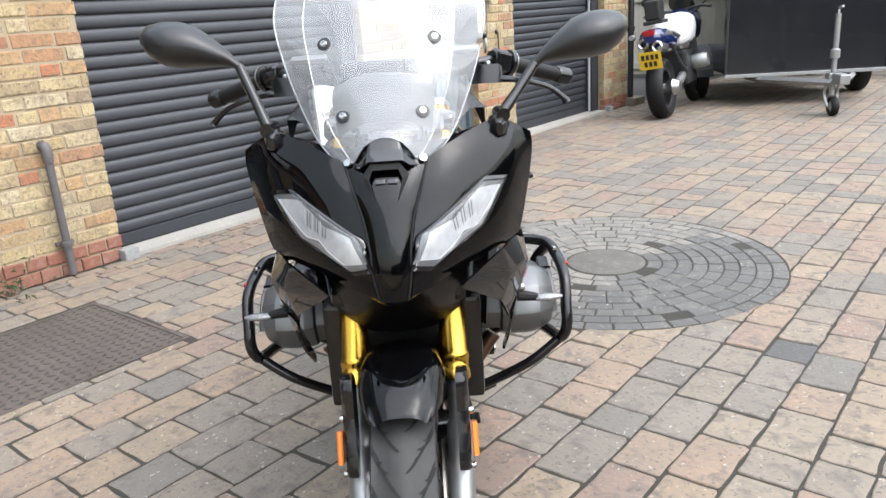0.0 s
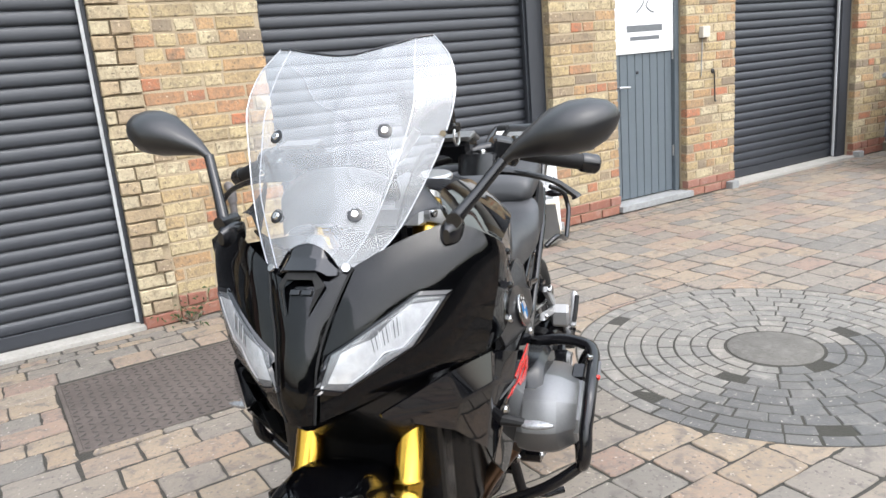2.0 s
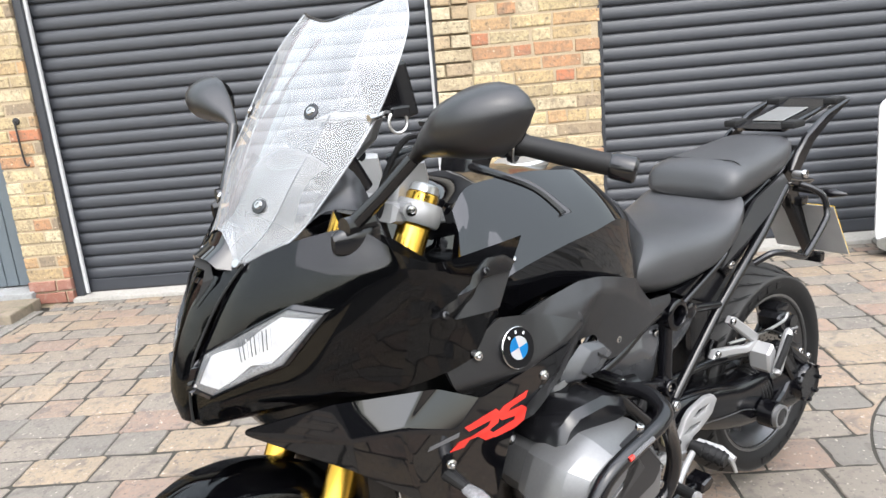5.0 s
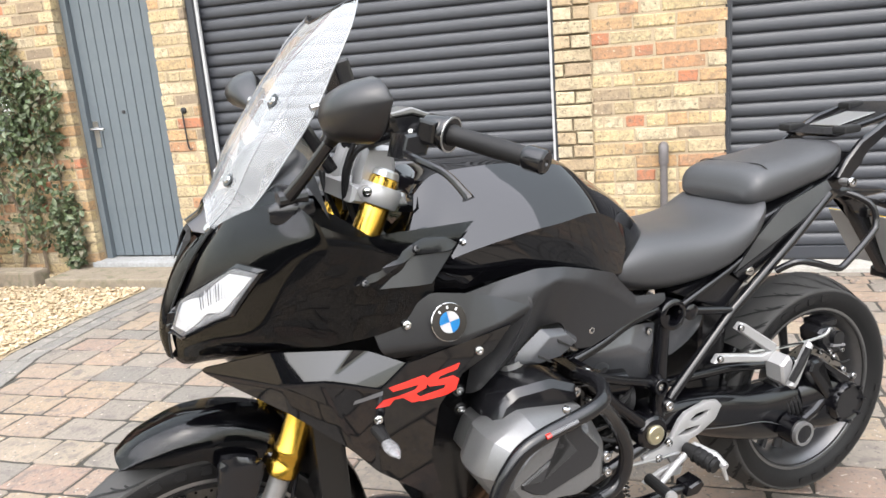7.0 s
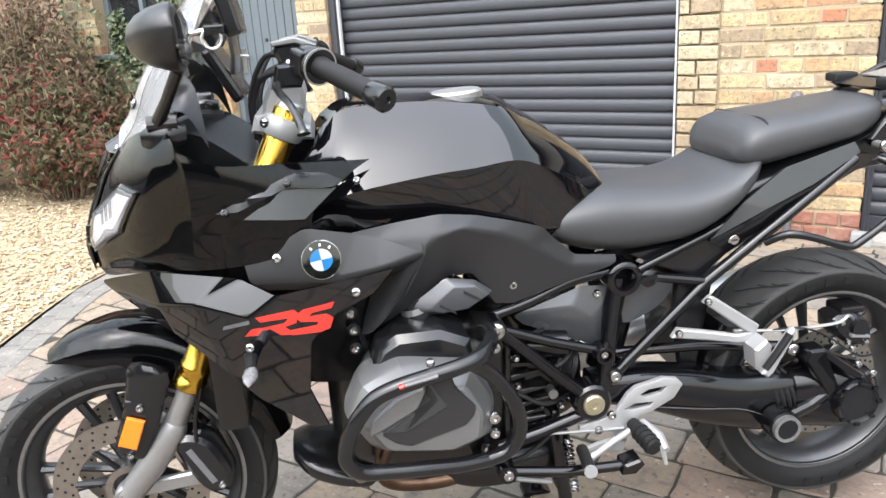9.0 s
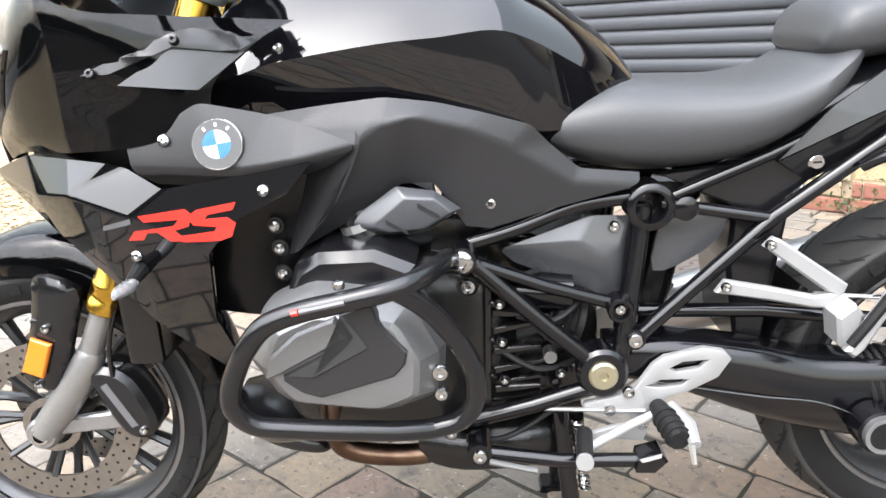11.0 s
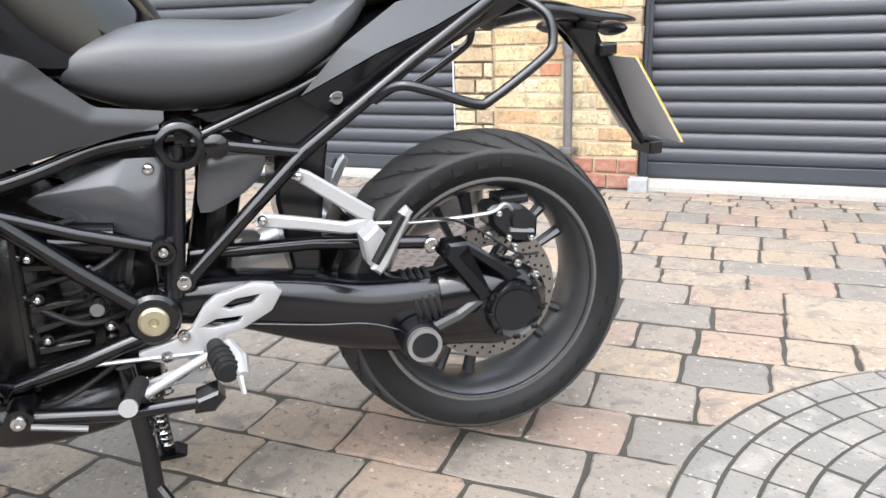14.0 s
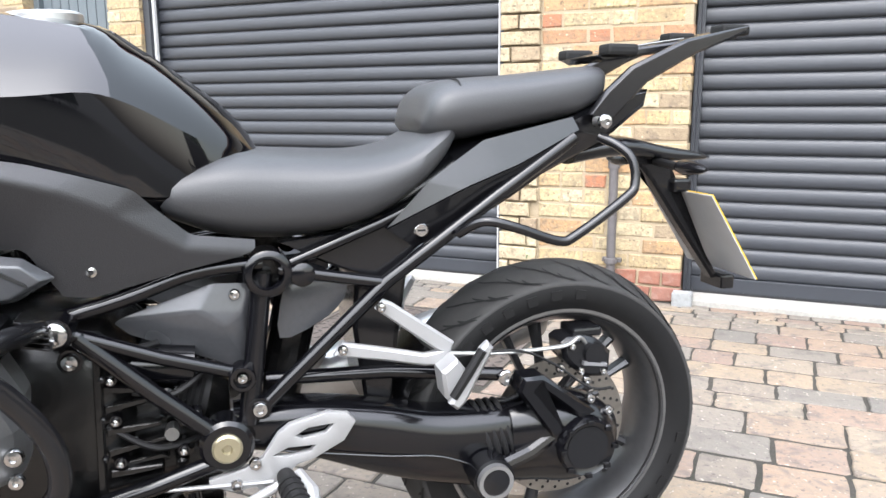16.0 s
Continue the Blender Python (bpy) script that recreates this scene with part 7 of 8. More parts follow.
for p in ((-1.42, 0.132, 0.505), (-1.475, 0.13, 0.475), (-1.465, 0.165, 0.455), (-1.50, 0.17, 0.43)):
    bolt_head(bike, p, (0, 1, 0), 0.009)
part("shock_absorber", bar((-0.92, 0.0, 0.45), (-0.98, 0.0, 0.70), r=0.04, sides=16), "engine_black", bike)
part("splash_guard", prism([(-1.06, 0.77), (-1.16, 0.76), (-1.13, 0.60), (-1.115, 0.45), (-1.07, 0.45), (-1.05, 0.60)], -0.09, 0.09, 0.008), "satin", bike)

# foot rests
for s in (1, -1):
    hg = tagged(new("footrest_hanger"))
    hg.parent = bike
    hg["label"] = "silver cast rider footrest hanger"
    part("heel_plate", pierced([(-0.991, 0.494), (-1.023, 0.488), (-1.036, 0.473), (-1.016, 0.442), (-0.966, 0.417), (-0.940, 0.411), (-0.909, 0.385), (-0.905, 0.363), (-0.882, 0.366), (-0.874, 0.382), (-0.839, 0.379), (-0.804, 0.392), (-0.802, 0.403), (-0.857, 0.415), (-0.886, 0.430), (-0.911, 0.467), (-0.930, 0.481)],
                               [[(-0.938, 0.460), (-0.959, 0.471), (-1.000, 0.473), (-0.986, 0.459), (-0.950, 0.454)], [(-0.902, 0.431), (-0.926, 0.441), (-0.969, 0.440), (-0.961, 0.431), (-0.924, 0.427)]], 0.166, 0.180, s), "silver", hg, angle=30)
    part("lever_web", pierced([(-0.788, 0.350), (-0.844, 0.368), (-0.879, 0.372), (-0.905, 0.366), (-0.895, 0.341), (-0.856, 0.346), (-0.807, 0.338)], [[(-0.871, 0.360), (-0.846, 0.358), (-0.829, 0.351), (-0.858, 0.352)]], 0.184, 0.196, s), "silver", hg, angle=30)
    pg = part("footpeg", bar((-0.918, 0.185, 0.400), (-0.926, 0.225, 0.392), (-0.934, 0.268, 0.384), r=[0.013, 0.019, 0.017], sides=12, smooth=True, side=s), "rubber", hg, "ribbed rubber footpeg", smooth=True)
    for k in range(4):
        part("peg_rib", lathe(bmesh.new(), [(0.014, -0.003), (0.0205, -0.002), (0.0205, 0.002), (0.014, 0.003)], 12, disc_at((-0.924 - 0.0026 * k, (0.216 + 0.014 * k) * s, 0.3935 - 0.0025 * k), (-0.18, s, -0.18)), loop=True), "rubber", pg)
    part("peg_shell", bar((-0.940, 0.190, 0.402), (-0.955, 0.240, 0.392), (-0.955, 0.276, 0.380), r=[0.008, 0.012, 0.009], sides=8, side=s), "silver", pg, "bare alloy back of the footpeg")
    part("peg_feeler", bar((-0.950, 0.272, 0.380), (-0.953, 0.282, 0.352), r=[0.006, 0.004], sides=6, side=s), "alloy", pg)
    part("gear_lever", bar((-0.94, 0.192, 0.40), (-0.87, 0.205, 0.375), (-0.805, 0.225, 0.352), r=0.008, sides=10, side=s), "silver", hg, smooth=True)
    part("lever_toe", bar((-0.800, 0.20, 0.362), (-0.788, 0.29, 0.367), r=0.013, sides=14, side=s), "rubber", hg, "rubber-capped toe piece")
    part("toe_cap", bar((-0.788, 0.286, 0.367), (-0.7875, 0.293, 0.3672), r=0.0135, sides=14, side=s), "silver", hg)
    part("shift_rod", bar((-0.70, 0.17, 0.395), (-0.90, 0.185, 0.39), r=0.004, sides=8, side=s), "fork_alloy", hg)
    for p in ((-0.874, 0.181, 0.422), (-0.844, 0.181, 0.391), (-0.893, 0.197, 0.374)):
        bolt_head(hg, (p[0], p[1] * s, p[2]), (0, s, 0), 0.010)
    ph = tagged(new("pillion_hanger"))
    ph.parent = bike
    ph["label"] = "silver cast pillion footrest hanger"
    part("arm", prism([(-1.070, 0.660), (-1.084, 0.674), (-1.098, 0.668), (-1.200, 0.594), (-1.192, 0.572), (-1.168, 0.584)], 0.174, 0.192, 0.004, s), "silver", ph, angle=30)
    part("arm", prism([(-1.002, 0.590), (-1.016, 0.609), (-1.085, 0.594), (-1.150, 0.578), (-1.192, 0.584), (-1.194, 0.556), (-1.150, 0.558), (-1.080, 0.574)], 0.174, 0.192, 0.004, s), "silver", ph, angle=30)
    part("foot", prism([(-1.166, 0.560), (-1.192, 0.580), (-1.206, 0.562), (-1.198, 0.516), (-1.184, 0.504), (-1.172, 0.516)], 0.180, 0.236, 0.006, s), "silver", ph, angle=30)
    part("pillion_peg", prism([(-1.172, 0.514), (-1.186, 0.502), (-1.200, 0.514), (-1.246, 0.600), (-1.236, 0.612), (-1.224, 0.602)], 0.238, 0.258, 0.006, s), "silver", ph, angle=40)
    part("peg_pad", bar((-1.180, 0.252, 0.524), (-1.202, 0.257, 0.562), (-1.225, 0.259, 0.600), r=0.008, sides=8, side=s), "rubber", ph)
    bolt_head(ph, (-1.078, 0.195 * s, 0.664), (0, s, 0), 0.008)
    bolt_head(ph, (-1.016, 0.195 * s, 0.600), (0, s, 0), 0.008)
# stands
st = tagged(new("centre_stand"))
st.parent = bike
st["label"] = "black steel centre stand with return springs"
for s in (1, -1):
    part("leg", bar((-0.77, 0.10, 0.35), (-0.785, 0.125, 0.20), (-0.790, 0.16, 0.022), r=0.016, sides=10, side=s), "frame_black", st, smooth=True)
    part("foot", prism([(-0.75, 0.006), (-0.755, 0.03), (-0.81, 0.03), (-0.845, 0.006)], 0.135, 0.19, 0.004, s), "frame_black", st)
    part("spring", tube(bmesh.new(), [(-0.80 + 0.009 * math.cos(t * 2.2) - 0.004 * t / 9, (0.105 + 0.009 * math.sin(t * 2.2)) * s, 0.33 - 0.0042 * t) for t in np.linspace(0, 34, 150)], 0.0026, 5, smooth=False), "chrome", st)
part("cross_tube", bar((-0.785, -0.125, 0.20), (-0.785, 0.125, 0.20), r=0.011), "frame_black", st)
part("tread_arm", bar((-0.785, 0.13, 0.14), (-0.83, 0.20, 0.10), (-0.86, 0.25, 0.105), r=0.010, sides=8), "frame_black", st)
ss = tagged(new("side_stand"))
ss.parent = bike
ss["label"] = "folded black side stand"
part("arm", bar((-0.628, 0.215, 0.345), (-0.76, 0.218, 0.325), (-0.89, 0.22, 0.322), r=0.012, sides=10), "frame_black", ss, smooth=True)
part("shoe", prism([(-0.875, 0.312), (-0.88, 0.336), (-0.915, 0.345), (-0.925, 0.33), (-0.905, 0.31)], 0.195, 0.245, 0.005), "frame_black", ss)
part("pivot", bar((-0.63, 0.17, 0.348), (-0.63, 0.235, 0.348), r=0.02, sides=14), "frame_black", ss)
bolt_head(ss, (-0.63, 0.236, 0.348), (0, 1, 0), 0.012)
part("spring", bar((-0.645, 0.235, 0.338), (-0.72, 0.235, 0.318), r=0.005, sides=8), "engine_grey", ss)

# ---- things about the yard ----
# waste pipe on the wall
pipe = thing("waste_pipe", "grey plastic waste pipe running down the brick wall", "pipe")
part("pipe_run", tube(bmesh.new(), [(0, WALL - 0.045, 0.012), (0, WALL - 0.045, 0.665)], 0.021, 12, smooth=False), "pipe", pipe, smooth=True)
part("elbow", tube(bmesh.new(), [(0, WALL - 0.045, 0.625), (0, WALL - 0.045, 0.68), (0, WALL - 0.03, 0.71), (0, WALL + 0.02, 0.71)], 0.027, 12), "pipe", pipe, smooth=True)
for z in (0.185,):
    part("pipe_clip", lathe(bmesh.new(), [(0.0215, -0.014), (0.03, -0.012), (0.03, 0.012), (0.0215, 0.014)], 14, Matrix.Translation((0, WALL - 0.045, z)), loop=True), "pipe", pipe)
    part("clip_lug", box(-0.045, 0.045, WALL - 0.03, WALL, z - 0.01, z + 0.01, 0.003), "pipe", pipe)

# downpipe and its block by the end of the wall
dp = thing("downpipe", "black iron rainwater downpipe at the wall end", "downpipe")
part("pipe_run", tube(bmesh.new(), [(7.03, WALL - 0.02, 0.09), (7.03, WALL - 0.02, 2.7)], 0.036, 12, smooth=False), "iron", dp, smooth=True)
for z in (0.9, 2.0):
    part("pipe_collar", lathe(bmesh.new(), [(0.035, -0.03), (0.046, -0.028), (0.046, 0.028), (0.035, 0.03)], 14, Matrix.Translation((7.03, WALL - 0.02, z)), loop=True), "iron", dp)
tagged(part("stone_block", box(6.93, 7.2, WALL - 0.14, WALL + 0.1, -0.01, 0.09, 0.012), "old_stone"), "rough stone block under the downpipe", "block")
for x in (0.335, 2.39, 4.43, 6.42):
    tagged(part("jamb_block", box(x - 0.045, x + 0.045, WALL - 0.075, WALL - 0.004, -0.01, 0.062, 0.008), "sill"), "small grey concrete block at the foot of the door jamb", "block", "jamb blocks")

# hooks and a box on the wall
for hx, hz in ((-2.98, 0.97), (4.2, 0.91)):
    hook = thing("door_hook", "thin black iron cabin hook hung on the bricks", "hook", "door hooks")
    part("eye_plate", lathe(bmesh.new(), [(0, 0), (0.022, 0.002), (0.018, 0.012), (0, 0.014)], 12, disc_at((hx, WALL + 0.002, hz + 0.12), (0, -1, 0))), "iron", hook)
    part("rod", tube(bmesh.new(), [(hx, WALL - 0.02, hz + 0.12), (hx + 0.004, WALL - 0.022, hz), (hx + 0.01, WALL - 0.02, hz - 0.12), (hx + 0.03, WALL - 0.016, hz - 0.13)], 0.006, 6), "iron", hook)
jb = thing("junction_box", "small cream junction box on the brick wall", "junction box")
part("case", box(4.03, 4.12, WALL - 0.045, WALL + 0.003, 1.31, 1.40, 0.006), "fence", jb)
part("cable", tube(bmesh.new(), [(4.06, WALL - 0.01, 1.31), (4.06, WALL - 0.008, 1.22), (4.05, WALL - 0.008, 1.0)], 0.004, 6), "sill", jb)

# sign on the door
sg = thing("door_sign", "white business sign with dark print on the grey door", "sign")
sg.matrix_world = pose(3.50, WALL + 0.094, 1.59, 90, 0, 0)
bm = box(-0.335, 0.335, -0.36, 0.36, -0.012, 0.0, 0.004)
part("board", bm, "sign", sg)
for w, h, y in ((0.40, 0.05, -0.17), (0.33, 0.03, -0.245), (0.3, 0.025, 0.24)):
    part("print_bar", box(-w / 2, w / 2, y - h / 2, y + h / 2, -0.001, 0.0015), "ink", sg, "dark line of lettering")
bm = tube(bmesh.new(), [(-0.09, -0.05, 0.001), (-0.02, 0.01, 0.001), (0.02, 0.09, 0.001), (0.05, 0.05, 0.001), (0.02, 0.0, 0.001), (0.07, -0.04, 0.001), (0.11, -0.05, 0.001)], 0.006, 6, flat=0.3)
part("emblem", bm, "ink", sg, "dark looping line emblem")

# pavement board
ab = thing("pavement_sign", "white free-standing sales board on a grey foot", "sign board")
ab.matrix_world = pose(1.925, 4.28, 0.0, 85, 0, -13)
W2, H2 = 0.228, 0.835
outl = []
for cx, cy, a0 in ((W2 - 0.06, 0.12, -90), (W2 - 0.06, H2 - 0.06, 0), (-W2 + 0.06, H2 - 0.06, 90), (-W2 + 0.06, 0.12, 180)):
    outl += [(cx + 0.06 * math.cos(radians(a0 + k * 15)), cy + 0.06 * math.sin(radians(a0 + k * 15))) for k in range(7)]
part("panel", ring_loft(bmesh.new(), [[(x, y, z) for x, y in outl] for z in (-0.012, 0.012)]), "sign", ab)
foot = [(W2 * math.cos(a) * 1.02, 0.075 + (0.07 if math.sin(a) < 0 else 0.045) * math.sin(a)) for a in np.linspace(0, 2 * math.pi, 28, endpoint=False)]
part("foot", ring_loft(bmesh.new(), [[(x, y, z) for x, y in foot] for z in (-0.05, -0.03, 0.03, 0.05)]), "cap", ab, "heavy dark grey rubber foot")
for w, h, y in ((0.38, 0.030, 0.628), (0.36, 0.018, 0.561), (0.37, 0.022, 0.333)):
    part("print_bar", box(-w / 2, w / 2, y - h / 2, y + h / 2, 0.011, 0.0135), "pale_ink", ab, "line of grey lettering")
for s, y, z in (("Thinking of", 0.490, 0.045), ("selling your bike?", 0.438, 0.045), ("Best UK prices paid", 0.220, 0.041), ("Finance settled", 0.142, 0.041)):
    words(s, z * 1.08, "ink", ab, pose(0, y, 0.0132))


# drain cover of chequered plate
cov = thing("drain_cover", "rusty chequered steel drain cover set in the paving", "drain cover", kind="structure")
CX0, CX1, CY0, CY1 = -1.085, -0.155, 3.24, 4.04
part("plate", box(CX0 + 0.02, CX1 - 0.02, CY0 + 0.02, CY1 - 0.02, -0.02, -0.002), "cover", cov)
for a, b, c, d in ((CX0, CX1, CY0, CY0 + 0.018), (CX0, CX1, CY1 - 0.018, CY1), (CX0, CX0 + 0.018, CY0 + 0.018, CY1 - 0.018), (CX1 - 0.018, CX1, CY0 + 0.018, CY1 - 0.018)):
    part("rim", box(a, b, c, d, -0.02, 0.002, 0.002), "cover", cov)
verts, faces = [], []
nx, ny = 21, 18
for i in range(nx):
    for j in range(ny):
        x = CX0 + 0.035 + (CX1 - CX0 - 0.07) * i / (nx - 1)
        y = CY0 + 0.035 + (CY1 - CY0 - 0.07) * j / (ny - 1)
        a = radians(45 if (i + j) % 2 else 135)
        u, v = Vector((math.cos(a), math.sin(a), 0)) * 0.0190, Vector((-math.sin(a), math.cos(a), 0)) * 0.0105
        k = len(verts)
        c = Vector((x, y, -0.002))
        verts += [c - u, c + v, c + u, c - v, c - u * 0.6 + Vector((0, 0, 0.003)), c + u * 0.6 + Vector((0, 0, 0.003))]
        faces += [(k, k + 4, k + 1), (k + 1, k + 4, k + 5), (k + 1, k + 5, k + 2), (k + 2, k + 5, k + 3), (k + 3, k + 5, k + 4), (k + 3, k + 4, k)]
me = bpy.data.meshes.new("tread_pattern")
me.from_pydata(verts, [], faces)
me.materials.append(M["stud"])
tp = new("tread_pattern", me)
tp.parent = cov
tp["kind"] = "stuff"


# plants
def leaf_cloud(name, pts, size, material, rnd, long=1.0, droop=0.0):
    """Many small bent leaves at the given places, facing about."""
    verts, faces = [], []
    for p, nrm in pts:
        s = size * rnd.uniform(0.6, 1.4)
        q = Vector(nrm).to_track_quat("Z", "Y").to_matrix() @ Euler((rnd.uniform(-0.9, 0.9), rnd.uniform(-0.9, 0.9), rnd.uniform(0, 6.28))).to_matrix()
        k = len(verts)
        for d in ((0, -0.9 * long, 0), (0.55, 0, 0.12), (0, 1.0 * long, -0.1), (-0.55, 0, 0.12)):
            w = q @ (Vector(d) * s)
            verts.append(Vector(p) + w + Vector((0, 0, -droop * abs(d[1]) * s)))
        faces += [(k, k + 1, k + 2), (k, k + 2, k + 3)]
    me = bpy.data.meshes.new(name)
    me.from_pydata(verts, [], faces)
    me.materials.append(M[material])
    return me


rnd = random.Random(11)
ivy = thing("ivy", "dark green ivy climbing the brick wall", "ivy")
pts = []
CL = [(-4.15, 0.75, 0.24, 0.62), (-4.1, 1.15, 0.2, 0.3), (-4.45, 0.6, 0.5, 0.45), (-5.0, 0.75, 0.5, 0.32), (-5.5, 1.3, 0.3, 0.9), (-4.0, 0.3, 0.16, 0.25), (-4.6, 1.02, 0.35, 0.2), (-5.45, 2.0, 0.25, 0.5), (-4.28, 1.35, 0.12, 0.35), (-4.9, 1.2, 0.12, 0.2)]
for i in range(4600):
    cx, cz, rx, rz = rnd.choice(CL)
    a, r = rnd.uniform(0, 6.28), math.sqrt(rnd.random())
    x, z = cx + rx * r * math.cos(a), cz + rz * r * math.sin(a)
    if z < 0.05 or x > -3.9:
        continue
    pts.append(((x, WALL - rnd.uniform(0.0, 0.12) - 0.05 * noise.noise((x * 4, z * 4, 0)), z), (rnd.uniform(-0.4, 0.4), -1, 0.3)))
crown = new("leaves", leaf_cloud("leaves", pts, 0.027, "ivy", rnd))
crown.parent = ivy
crown["kind"] = "stuff"
for k in range(7):
    x = -5.4 + 0.22 * k
    part("stem", tube(bmesh.new(), [(x, WALL - 0.03, 0.0), (x + rnd.uniform(-0.1, 0.1), WALL - 0.02, 0.4), (x + rnd.uniform(-0.15, 0.15), WALL - 0.02, 0.9), (x + rnd.uniform(-0.2, 0.2), WALL - 0.015, 1.25)], [0.014, 0.004], 6), "bark", ivy)


def shrub(name, label, cx, cy, rx, ry, h, count, leaf, material, rnd, twigs=26):
    """A bush of arching twigs that carry many narrow leaves."""
    top = thing(name, label, "shrub")
    bm = bmesh.new()
    pts = []
    for i in range(twigs):
        a = rnd.uniform(0, 6.28)
        e = math.sqrt(rnd.random())
        ex, ey = cx + rx * e * math.cos(a), cy + ry * e * math.sin(a)
        ez = h * (1.02 - 0.55 * e * e) * rnd.uniform(0.75, 1.05)
        path = spline([(cx + 0.25 * (ex - cx), cy + 0.25 * (ey - cy), 0), (cx + 0.5 * (ex - cx), cy + 0.5 * (ey - cy), ez * 0.6), (cx + 0.8 * (ex - cx), cy + 0.8 * (ey - cy), ez), (ex, ey, ez * 0.82)], 5)
        tube(bm, path, [0.008, 0.002], 4, smooth=False)
        for k in range(count // twigs):
            p = path[rnd.randrange(3, len(path))] + Vector((rnd.gauss(0, 0.07), rnd.gauss(0, 0.07), rnd.gauss(0, 0.06)))
            if p.z > 0.02:
                pts.append((p, (rnd.uniform(-1, 1), rnd.uniform(-1, 0.4), rnd.uniform(0.1, 1))))
    part("twig_mass", bm, "bark", top)["kind"] = "stuff"
    lv = new("leaves", leaf_cloud("leaves", pts, leaf, material, rnd, long=2.1, droop=0.5))
    lv.parent = top
    lv["kind"] = "stuff"
    return top


shrub("barberry_shrub", "russet and green arching shrub at the edge of the gravel", -5.15, 4.0, 0.78, 0.55, 1.05, 9000, 0.016, "shrub", rnd, 60)
shrub("barberry_shrub", "russet and green arching shrub at the edge of the gravel", -6.3, 3.7, 0.75, 0.6, 1.25, 8000, 0.017, "shrub", rnd, 60)
shrub("twiggy_shrub", "tangled brown winter shrub with bare twigs against the house", -5.75, 4.25, 0.85, 0.45, 1.62, 9000, 0.014, "dry_leaf", rnd, 150)
shrub("twiggy_shrub", "tangled brown winter shrub with bare twigs against the house", -7.1, 4.2, 0.9, 0.6, 1.75, 7000, 0.016, "dry_leaf", rnd, 120)
shrub("weed_tuft", "small green weed at the foot of the brick plinth", -0.33, 4.53, 0.10, 0.035, 0.055, 160, 0.008, "hedge", rnd, 10)

# neighbouring red brick house, seen past the shrubs
nb = thing("neighbour_house", "red brick house beyond the shrubs", "house")
part("wall", box(-12, -6.2, 6.0, 6.3, -0.03, 4.5), "red_wall", nb)
part("roof", ring_loft(bmesh.new(), [[(x, 5.7, 4.45), (x, 8.5, 6.2), (x, 8.5, 6.1), (x, 5.7, 4.4)] for x in (-12.4, -5.8)]), "roof", nb)


def hedge(name, label, x0, x1, y0, y1, h, count, rnd, leaf=0.06):
    top = thing(name, label, "hedge")
    pts = []
    for i in range(count):
        u, v = rnd.random(), rnd.random()
        x, y = x0 + (x1 - x0) * u, y0 + (y1 - y0) * v
        z = (h + 0.5 * noise.noise((x * 0.7, y * 0.7, 3))) * (rnd.random() ** 0.6)
        pts.append(((x, y, z), (rnd.uniform(-1, 1), rnd.uniform(-1, 1), 0.6)))
    lv = new("leaves", leaf_cloud("leaves", pts, leaf, "hedge", rnd))
    lv.parent = top
    lv["kind"] = "stuff"
    bm = bmesh.new()
    for k in range(10):
        x, y = x0 + (x1 - x0) * (k + 0.5) / 10, (y0 + y1) / 2 + rnd.uniform(-0.15, 0.15)
        tube(bm, [(x, y, -0.03), (x + rnd.uniform(-0.2, 0.2), y, h * 0.5), (x + rnd.uniform(-0.4, 0.4), y, h * 0.9)], [0.05, 0.015], 6)
    part("stems", bm, "bark", top)["kind"] = "stuff"
    # dark sheet added under the leaves for the hedge's shaded inside
    bm = bmesh.new()
    bmesh.ops.create_grid(bm, x_segments=60, y_segments=8, size=1)
    for v in bm.verts:
        u, w = v.co.x, v.co.y
        x, y = (x0 + x1) / 2 + (x1 - x0) / 2 * u * 0.98, (y0 + y1) / 2 + (y1 - y0) / 2 * w * 0.85
        top_z = (h * 0.86 + 0.45 * noise.noise((x * 0.7, y * 0.7, 3))) * (1 - 0.9 * abs(w) ** 5)
        v.co = Vector((x, y, max(top_z, 0.0)))
    part("inner_growth", bm, "hedge_shade", top, smooth=True)["kind"] = "stuff"


hedge("hedge", "dark garden hedge across the drive", -12.0, 10.0, -7.5, -6.0, 2.3, 16000, rnd, 0.10)
hedge("hedge", "dense green hedge behind the cream fence", 11.0, 12.6, 2.0, 10.0, 2.9, 9000, rnd, 0.09)

# cream boarded fence
fe = thing("boarded_fence", "cream painted boarded gate and fence at the end of the yard", "fence")
for k in range(26):
    y = 1.6 + k * 0.2
    part("board", box(10.40, 10.43, y + 0.003, y + 0.197, 0.03, 1.32), "fence", fe)
for z in (0.12, 1.18):
    part("rail", box(10.36, 10.40, 1.6, 6.8, z, z + 0.1, 0.004), "fence", fe)
part("cap", box(10.34, 10.48, 1.6, 6.8, 1.32, 1.37, 0.006), "bark", fe, "weathered timber capping")
for y in (1.6, 3.3, 5.0, 6.7):
    part("post", box(10.43, 10.53, y, y + 0.1, -0.03, 1.45, 0.004), "bark", fe)

